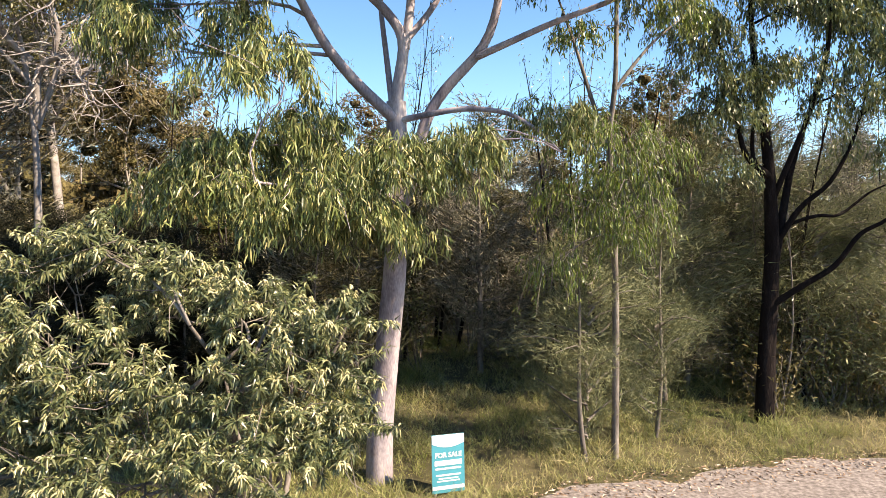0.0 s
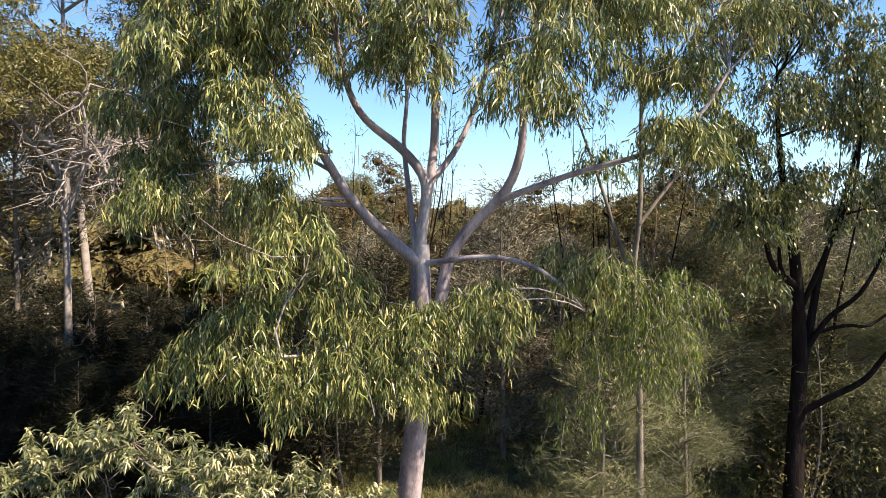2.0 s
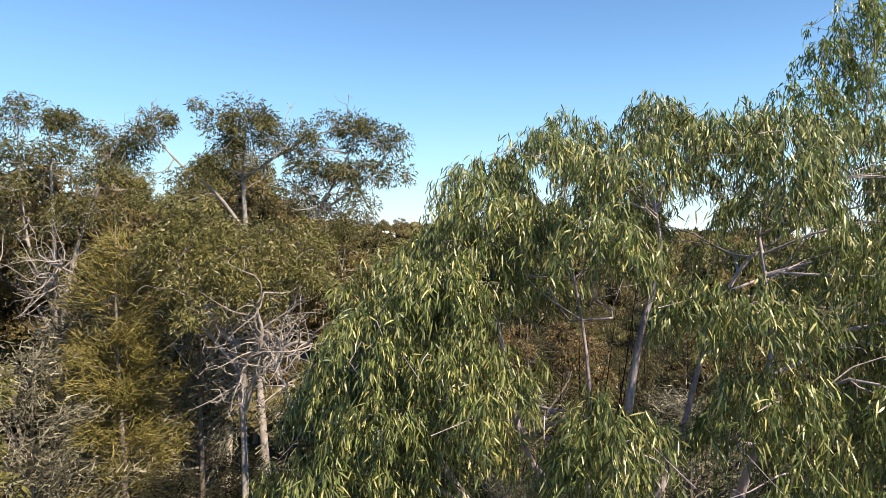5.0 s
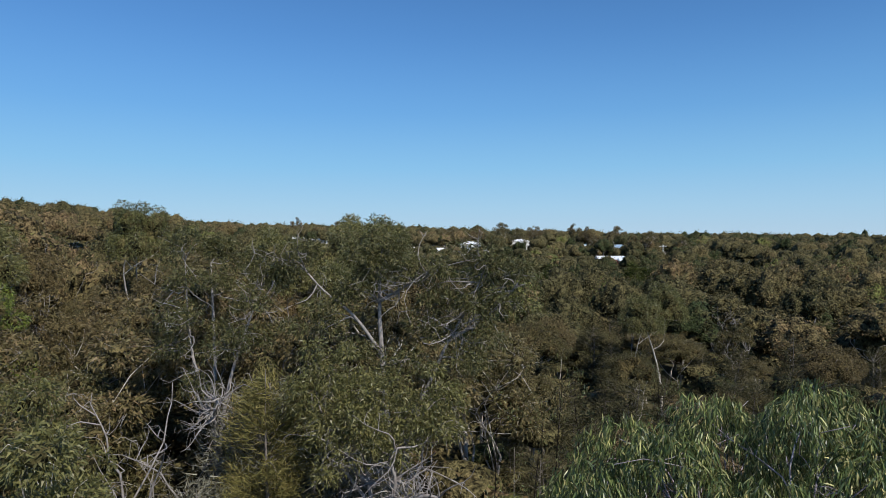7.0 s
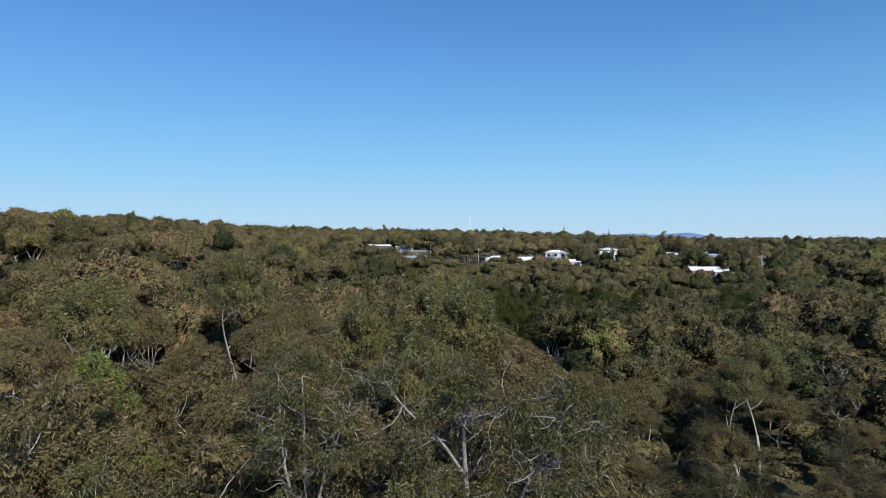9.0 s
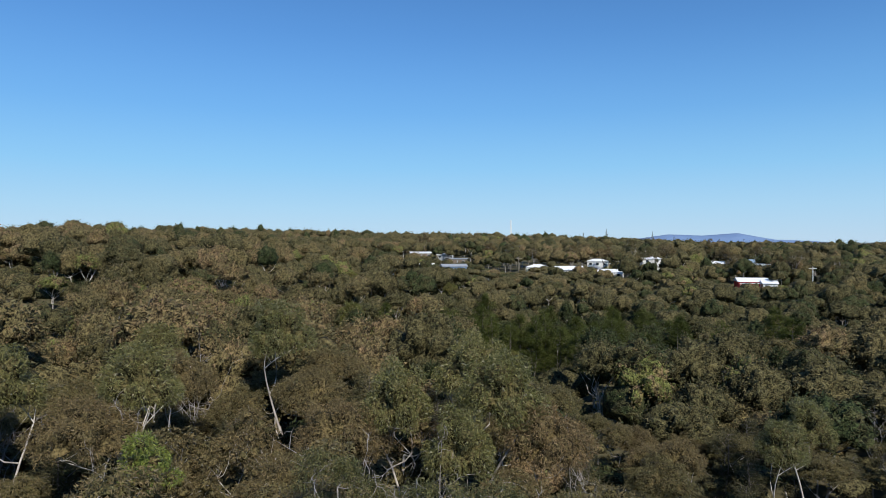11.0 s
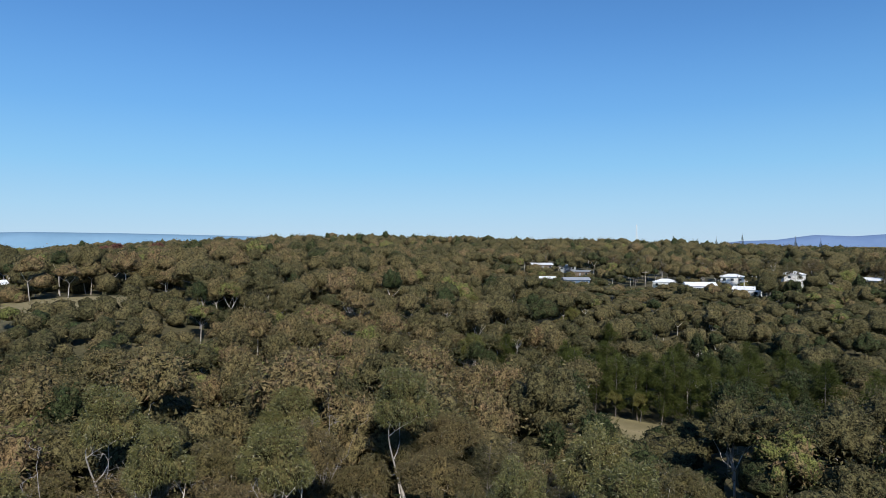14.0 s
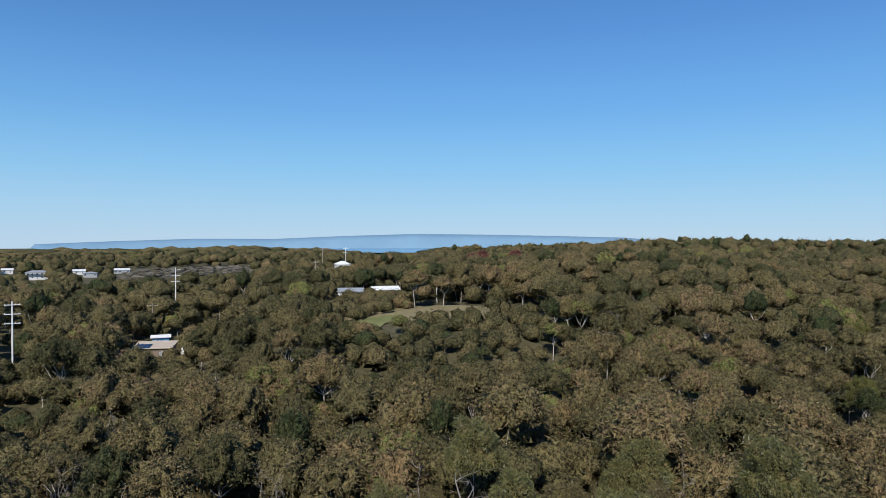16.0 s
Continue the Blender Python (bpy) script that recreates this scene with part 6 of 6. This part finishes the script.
def roof_mesh(w, d, z, rise, over, style):
    g = Geo()
    X, Y, t = w / 2 + over, d / 2 + over, 0.12
    if style == "skillion":
        v = [(-X, -Y, z), (X, -Y, z), (X, Y, z + rise), (-X, Y, z + rise)]
        v += [(a, b, c + t) for a, b, c in v]
        f = [(0, 2, 1), (0, 3, 2), (4, 5, 6), (4, 6, 7)] + [q for i in range(4) for q in ((i, (i + 1) % 4, 4 + (i + 1) % 4), (i, 4 + (i + 1) % 4, 4 + i))]
    else:
        hip = min(Y, X * 0.8) if style == "hip" else 0.0
        v = [(-X, -Y, z), (X, -Y, z), (X, Y, z), (-X, Y, z), (-X, -Y, z + t), (X, -Y, z + t), (X, Y, z + t), (-X, Y, z + t), (-X + hip, 0, z + rise + t), (X - hip, 0, z + rise + t)]
        f = [(0, 2, 1), (0, 3, 2), (4, 5, 9), (4, 9, 8), (6, 7, 8), (6, 8, 9), (5, 6, 9), (7, 4, 8)]
        f += [q for i in range(4) for q in ((i, (i + 1) % 4, 4 + (i + 1) % 4), (i, 4 + (i + 1) % 4, 4 + i))]
    g.add(v, f)
    return g


def house(x, y, w, d, storeys, wall, roof, style, label, turn=0.0, rise=1.2, porch=False):
    """A house with walls, roof, windows, door and an optional roofed porch; its long side looks at the valley."""
    z = land1(x, y)
    ob = thing("house", label, "house", "houses", at=(0, 0, 0))
    h = 2.7 * storeys + 0.4
    g = Geo()
    box(g, -w / 2, w / 2, -d / 2, d / 2, -0.8, h)
    body = part("wall", g.mesh("wall", wall), ob)
    part("roof", roof_mesh(w, d, h + 0.004, rise, 0.5, style).mesh("roof", roof), ob)
    k = max(2, int(w / 3.2))
    for s in range(storeys):
        for i in range(k):
            cx = -w / 2 + (i + 0.5) * w / k
            z0 = 0.4 + 2.7 * s
            if s == 0 and i == k // 2:
                g = Geo()
                box(g, cx - 0.45, cx + 0.45, -d / 2 - 0.06, -d / 2 - 0.003, z0, z0 + 2.05)
                part("door", g.mesh("door", WALL_GREY), body)
                continue
            g = Geo()
            box(g, cx - 0.75, cx + 0.75, -d / 2 - 0.07, -d / 2 - 0.003, z0 + 0.75, z0 + 2.1)
            win = part("window", g.mesh("window", WALL_WHITE), ob)
            g = Geo()
            box(g, cx - 0.67, cx + 0.67, -d / 2 - 0.085, -d / 2 - 0.072, z0 + 0.83, z0 + 2.02)
            part("pane", g.mesh("pane", PANE), win)
    if porch:
        g = Geo()
        box(g, -w / 2, w / 2, -d / 2 - 2.6, -d / 2 - 0.52, h - 0.55, h - 0.45)
        part("porch_roof", g.mesh("porch_roof", roof), ob)
        for i in range(4):
            px = -w / 2 + 0.2 + i * (w - 0.4) / 3
            g = Geo()
            box(g, px - 0.06, px + 0.06, -d / 2 - 2.5, -d / 2 - 2.38, -0.8, h - 0.552)
            part("post", g.mesh("post", WALL_WHITE), ob)
    ob.matrix_basis = pose(x, y, z + 0.3, 0, 0, math.degrees(math.atan2(-x, y)) + turn)
    return ob


house(-262.4, 303.3, 12.5, 8, 1, WALL_BROWN, ROOF_WHITE, "skillion", "long low house with a white metal roof", 8, 0.9)
house(-251.0, 312.0, 10, 8, 1, WALL_GREY, ROOF_WHITE, "skillion", "low house with a white sloping roof", 8, 0.9)
house(-233.4, 302.9, 9.8, 7, 1, WALL_BROWN, ROOF_GREY, "skillion", "dark house with a pale flat roof edge", -5, 0.5)
house(-216.7, 277.4, 13, 8, 1, WALL_BLUE, ROOF_GREY, "gable", "blue-walled house with a grey metal roof", 12, 1.2)
house(-228.0, 268.0, 8, 6, 1, WALL_WHITE, ROOF_WHITE, "gable", "small white-roofed house among trees", 4, 1.0)
house(-178.1, 299.7, 10.6, 7, 1, WALL_WHITE, ROOF_WHITE, "hip", "pale house with a white hipped roof on a lawn", -10, 1.4, True)
house(-153.8, 288.1, 13, 8, 1, WALL_GREY, ROOF_WHITE, "gable", "grey-walled house with a broad white roof", 15, 1.6, True)
house(-150.1, 312.0, 10.2, 7, 2, WALL_WHITE, ROOF_WHITE, "hip", "two-storey white house behind others", 0, 1.2)
house(-131.7, 288.2, 10.9, 7, 1, WALL_WHITE, ROOF_WHITE, "gable", "white cottage with a long porch", -6, 1.3, True)
house(-129.7, 331.1, 9.1, 7, 2, WALL_WHITE, ROOF_WHITE, "hip", "white two-storey house with a hipped roof", 10, 1.3)
house(-105.0, 354.1, 9.1, 7, 1, WALL_GREY, ROOF_WHITE, "gable", "grey-green house with a pale roof", -8, 1.2)
house(-102.0, 425.1, 21, 10, 2, WALL_WHITE, ROOF_BLUE, "hip", "large two-storey house with blue roof and white verandahs", 5, 2.0, True)
house(-73.8, 301.0, 12, 8, 1, WALL_RED, ROOF_WHITE, "gable", "red-walled house with a bright white roof", 14, 1.5, True)
house(-66.5, 299.0, 5.5, 5, 1, WALL_WHITE, ROOF_WHITE, "gable", "small white shed beside the red house", 14, 1.2)
house(-154.3, 349.2, 6, 6, 1, WALL_WHITE, ROOF_WHITE, "hip", "small white house far among trees", 0, 1.0)
house(-614.5, -236.7, 17, 9, 2, WALL_WHITE, ROOF_GREY, "hip", "white two-storey house on the far slope", 0, 1.5, True)
house(-651.4, -216.1, 9.5, 8, 1, WALL_WHITE, ROOF_WHITE, "gable", "white house on the far slope", 5, 1.2)
house(-627.9, -199.0, 11, 8, 1, WALL_GREY, ROOF_GREY, "hip", "grey house on the far slope", -5, 1.2)
house(-665.7, -183.4, 13, 8, 1, WALL_GREY, ROOF_WHITE, "gable", "pale-roofed house at the edge of the marsh", 0, 1.2)
house(-663.4, -280.7, 9, 8, 1, WALL_WHITE, ROOF_WHITE, "gable", "white house far across the valley", 0, 1.2)
house(-385.0, 13.9, 8.2, 8, 2, WALL_WHITE, ROOF_WHITE, "hip", "tall white house with a hipped roof above the trees", 10, 1.8)
house(-242.9, 12.4, 9, 7, 1, WALL_WHITE, ROOF_GREY, "gable", "low house half hidden by trees at the paddock", 0, 1.2)
house(-240.6, 24.8, 9.3, 7, 1, WALL_GREY, ROOF_WHITE, "gable", "house with a white carport beside the paddock", 12, 1.2, True)
house(-467.0, 65.4, 9, 7, 1, WALL_GREY, ROOF_WHITE, "gable", "house on the wooded rise", 5, 1.0)
house(-244.0, 144.2, 8, 7, 2, WALL_WHITE, ROOF_WHITE, "gable", "white house with teal eaves on the hillside", -20, 1.0)
house(-186.1, 126.5, 5.5, 5, 1, WALL_WHITE, ROOF_WHITE, "gable", "small white roof showing between trees", 10, 1.0)
house(-280.5, 139.1, 8, 6, 1, WALL_WHITE, ROOF_WHITE, "skillion", "low white-roofed house on the hill", 0, 0.6)

# shed with solar panels in the yard
shed = house(-176.1, -39.2, 8.6, 5.6, 1, WALL_BROWN, ROOF_TAN, "skillion", "tan-roofed shed with solar panels in a dirt yard", -14, 0.9)
shed.name = "shed"
tagged(shed, category="shed")
for i in range(4):
    g = Geo()
    xl = -4.4 + i * 0.98
    v = np.array([(xl, -3.0, 3.28), (xl + 0.9, -3.0, 3.28), (xl + 0.9, 0.4, 3.745), (xl, 0.4, 3.745)])
    v = np.concatenate([v, v + (0, 0, 0.05)])
    g.add(v, [(4, 5, 6), (4, 6, 7), (0, 1, 5), (0, 5, 4), (1, 2, 6), (1, 6, 5), (2, 3, 7), (2, 7, 6), (3, 0, 4), (3, 4, 7)])
    part("solar_panel", g.mesh("solar_panel", SOLAR), shed, "dark blue solar panel")
hut = house(-191.8, -41.4, 4.2, 3.5, 1, TARP, ROOF_WHITE, "gable", "small hut hung with blue tarpaulin", 0, 0.5)
hut.name = "hut"


# ---- poles ----
POLE_WHITE = plain("pale_concrete", (0.72, 0.72, 0.7), 0.8)
POLE_WOOD = plain("weathered_timber", (0.28, 0.24, 0.2), 0.9)


def power_pole(x, y, height, arms, material, label, turn=0.0, z=None):
    ob = thing("power_pole", label, "power pole", "power poles")
    g = Geo()
    tube(g, [(0, 0, -0.5), (0, 0, height * 0.5), (0, 0, height)], [0.22, 0.18, 0.14], 10)
    part("pole", g.mesh("pole", material, True), ob)
    for i in range(arms):
        za = height - 0.9 - i * 2.0
        g = Geo()
        box(g, -1.5, 1.5, -0.24, -0.145, za, za + 0.16)
        arm = part("crossarm", g.mesh("crossarm", material), ob)
        for sx in (-1.35, -0.6, 0.6, 1.35):
            g = Geo()
            tube(g, [(sx, -0.19, za + 0.16), (sx, -0.19, za + 0.24), (sx, -0.19, za + 0.36)], [0.03, 0.07, 0.04], 6)
            part("insulator", g.mesh("insulator", POLE_WHITE, True), arm)
    ob.matrix_basis = pose(x, y, land1(x, y), 0, 0, math.degrees(math.atan2(-x, y)) + turn)
    return ob


power_pole(-156.3, -63.4, 14.5, 3, POLE_WHITE, "tall white concrete power pole with three crossarms")
power_pole(-244.0, -48.3, 15.5, 3, POLE_WHITE, "pale power pole with three crossarms above the trees", 20)
power_pole(-202.9, -46.2, 11, 1, POLE_WOOD, "timber power pole with one crossarm by the yard", 10)
power_pole(-285.9, -0.4, 16, 3, POLE_WOOD, "tall timber power pole with three crossarms", 30)
power_pole(-377.0, 2.6, 17, 1, POLE_WOOD, "timber power pole on the rise", 15)
power_pole(-374.6, 15.5, 16, 2, POLE_WHITE, "pale power pole in front of the white house", 15)
power_pole(-50.8, 301.9, 11, 1, POLE_WHITE, "pale street power pole on the lawn", 5)
power_pole(-128.3, 277.6, 9, 1, POLE_WHITE, "pale power pole in front of the cottage", 5)
power_pole(-185.4, 292.9, 9, 1, POLE_WOOD, "timber power pole beside the lawn", 5)


# ---- mast and skyline pines ----
mast = thing("radio_mast", "slender lattice radio mast on the skyline", "mast")
g = Geo()
for sx, sy in ((-1, -1), (1, -1), (0, 1)):
    tube(g, [(sx * 1.1, sy * 1.1, 0), (sx * 0.5, sy * 0.5, 34)], [0.35, 0.22], 5)
for i in range(8):
    zz, q = i * 4.3, 1.1 - 0.6 * i / 8
    tube(g, [(-q, -q, zz), (q, -q, zz + 4)], [0.16, 0.16], 4)
    tube(g, [(q, -q, zz), (0, q, zz + 4)], [0.16, 0.16], 4)
part("lattice", g.mesh("lattice", POLE_WHITE), mast)
mast.matrix_basis = pose(-497, 762, land1(-497, 762))
pine = thing("norfolk_pine", "tall conical pine standing above the far woods", "tree", "skyline pines")
g, gl = Geo(), Geo()
rng = np.random.default_rng(95)
tube(g, [(0, 0, -0.5), (0, 0, 14), (0, 0, 26)], [0.5, 0.3, 0.06], 6)
part("trunk", g.mesh("trunk", BARK_GREY, True), pine)
for k in range(14):
    zz = 6 + k * 1.45
    q = 4.6 * (1 - k / 15)
    a = np.arange(7) * 2 * np.pi / 7 + k
    pos = np.repeat(np.array([[0, 0, zz]]), 7, 0)
    leaves(gl, pos, np.stack([np.cos(a), np.sin(a), np.full(7, 0.12)], 1), q, q * 0.45 + 0.2, 0.1, rng)
part("crown", gl.mesh("crown", LEAF_PINE), pine)
pine.matrix_basis = pose(-388, 830, land1(-388, 830))
for ax, ay, sc in ((-413, 812, 0.8), (-330, 845, 0.9), (-397, 1111, 1.2)):
    copy_thing(pine, pose(ax, ay, land1(ax, ay)) @ Matrix.Diagonal((sc, sc, sc, 1)))


# ---- open ground: paddock, lawns, yard ----
def patch(name, cx, cy, rx, ry, turn, material, label, seed):
    """An open patch laid on the ground, with an uneven rim."""
    rng = np.random.default_rng(seed)
    g = Geo()
    k, rings_ = 40, 8
    a = np.linspace(0, 2 * np.pi, k, endpoint=False)
    rim = 1 + 0.12 * np.sin(a * 3 + seed) + 0.08 * np.sin(a * 5) + rng.normal(0, 0.03, k)
    rows = []
    for i in range(1, rings_ + 1):
        px, py = rx * rim * np.cos(a) * i / rings_, ry * rim * np.sin(a) * i / rings_
        c, s = math.cos(radians(turn)), math.sin(radians(turn))
        qx, qy = cx + px * c - py * s, cy + px * s + py * c
        rows.append(np.stack([qx, qy, land(qx, qy) + 0.2 + 0.012 * seed], 1))
    v = np.concatenate([np.array([[cx, cy, land1(cx, cy) + 0.2 + 0.012 * seed]])] + rows)
    j = np.arange(k)
    f = [np.stack([np.zeros(k, int), 1 + j, 1 + (j + 1) % k], 1)]
    for i in range(rings_ - 1):
        p, q = 1 + i * k + j, 1 + i * k + (j + 1) % k
        f += [np.stack([p, p + k, q + k], 1), np.stack([p, q + k, q], 1)]
    g.add(v, np.concatenate(f))
    return tagged(new(name, g.mesh(name, material, True)), label, name, kind="structure")


patch("paddock", -180, 35, 31, 12, 76, DRY_FIELD, "dry grassy paddock on the hillside", 1)
patch("glade", -73, 95.5, 23, 6.5, 22, DRY_FIELD, "dry grassy glade below the dark pines", 6)
patch("lawn", -187, 277, 14, 9, 40, LAWN, "mown green lawn on the slope below the road", 7)
patch("lawn", -49, 290, 13, 10, 20, LAWN, "mown green lawn among trees by the street", 8)
patch("yard", -181, -47, 10, 8, 0, plain("red_earth", (0.3, 0.16, 0.09), 0.9), "bare reddish dirt yard by the shed", 2)
patch("lawn", -174, 10, 9, 12, 10, LAWN, "patch of mown green grass at the end of the paddock", 9)
patch("lawn", -180, 284, 30, 9, 15, LAWN, "mown green lawn below the houses", 3)
patch("lawn", -50, 305, 14, 11, 0, LAWN, "mown green lawn by the red house", 4)
patch("track", -205, -28, 26, 3.5, 40, DRY_FIELD, "pale dirt track past the yard", 5)


# ---- water tank by the shed, parked cars, red-leaved trees ----
tank = thing("water_tank", "round white water tank with ribbed sides beside the shed", "water tank")
g = Geo()
rib = np.linspace(0, 2.2, 15)
tube(g, np.stack([np.zeros(15), np.zeros(15), rib], 1), 1.35 + 0.025 * (np.arange(15) % 2), 24)
part("shell", g.mesh("shell", POLE_WHITE), tank)
g = Geo()
tube(g, [(0, 0, 2.2), (0, 0, 2.32), (0, 0, 2.5), (0, 0, 2.52)], [1.4, 1.2, 0.3, 0.01], 24)
part("lid", g.mesh("lid", ROOF_WHITE), tank, "shallow conical lid")
tank.matrix_basis = pose(-177.8, -31.9, land1(-177.8, -31.9) + 0.2)

TYRE = plain("tyre_rubber", (0.02, 0.02, 0.02), 0.9)
RIM = plain("wheel_metal", (0.5, 0.5, 0.5), 0.35, 0.8)


def car(x, y, turn, paint, label):
    """A parked car: shaped body, cabin with panes, and four wheels."""
    ob = thing("car", label, "car", "parked cars")
    prof = np.array([(-2.15, 0.35), (-2.2, 0.75), (-1.9, 0.92), (-1.0, 0.98), (1.0, 0.98), (2.0, 0.9), (2.2, 0.7), (2.15, 0.35)])
    cab = np.array([(-1.05, 0.985), (-0.4, 1.45), (1.15, 1.47), (1.75, 0.985)])
    for name, p, w, mat in (("body", prof, 0.86, paint), ("cabin", cab, 0.72, PANE)):
        g = Geo()
        k = len(p)
        v = np.concatenate([np.stack([p[:, 0], np.full(k, s * w), p[:, 1]], 1) for s in (-1, 1)])
        f = [(0, i, i + 1) for i in range(1, k - 1)] + [(k, k + i + 1, k + i) for i in range(1, k - 1)]
        f += [t for i in range(k) for t in ((i, k + i, k + (i + 1) % k), (i, k + (i + 1) % k, (i + 1) % k))]
        g.add(v, f)
        part(name, g.mesh(name, mat), ob)
    g = Geo()
    box(g, -0.35, 1.1, -0.66, 0.66, 1.475, 1.51)
    part("roof", g.mesh("roof", paint), ob)
    for wx in (-1.35, 1.35):
        for wy in (-0.82, 0.82):
            g = Geo()
            tube(g, [(wx, wy - 0.1, 0.32), (wx, wy, 0.32), (wx, wy + 0.1, 0.32)], [0.3, 0.33, 0.3], 14)
            wheel = part("wheel", g.mesh("wheel", TYRE, True), ob)
            g = Geo()
            o = math.copysign(0.11, wy)
            tube(g, [(wx, wy - o * 0.5, 0.32), (wx, wy + o, 0.32), (wx, wy + o * 1.02, 0.32)], [0.2, 0.18, 0.01], 12)
            part("rim", g.mesh("rim", RIM, True), wheel)
    ob.matrix_basis = pose(x, y, land1(x, y) + 0.27, 0, 0, turn)


car(-62.0, 296.0, 20, plain("black_car_paint", (0.02, 0.02, 0.025), 0.2), "black parked car beside the red house")
car(-54.5, 293.0, -10, plain("dark_grey_car_paint", (0.06, 0.065, 0.07), 0.25), "dark grey parked car on the lawn edge")
car(-208.0, 268.0, 40, plain("white_car_paint", (0.7, 0.7, 0.7), 0.25), "white parked car below the blue-walled house")
red_kind = gum_tree("red_leaf_tree", 36, 12.0, 4.2, 30, 1700, 0.6, 0.3, RED_LEAF, BARK_GREY, "round-crowned tree with dull red leaves on the ridge", "red-leaved trees", loose=0.7, small=0.2, large=0.3)
red_kind.matrix_basis = pose(-391, 93, land1(-391, 93)) @ Matrix.Diagonal((1.15, 1.15, 1.15, 1))
for ax, ay, sc in ((-386, 118, 1.15), (-402, 101, 1.1)):
    copy_thing(red_kind, pose(ax, ay, land1(ax, ay), 0, 0, 70) @ Matrix.Diagonal((sc, sc, sc, 1)))
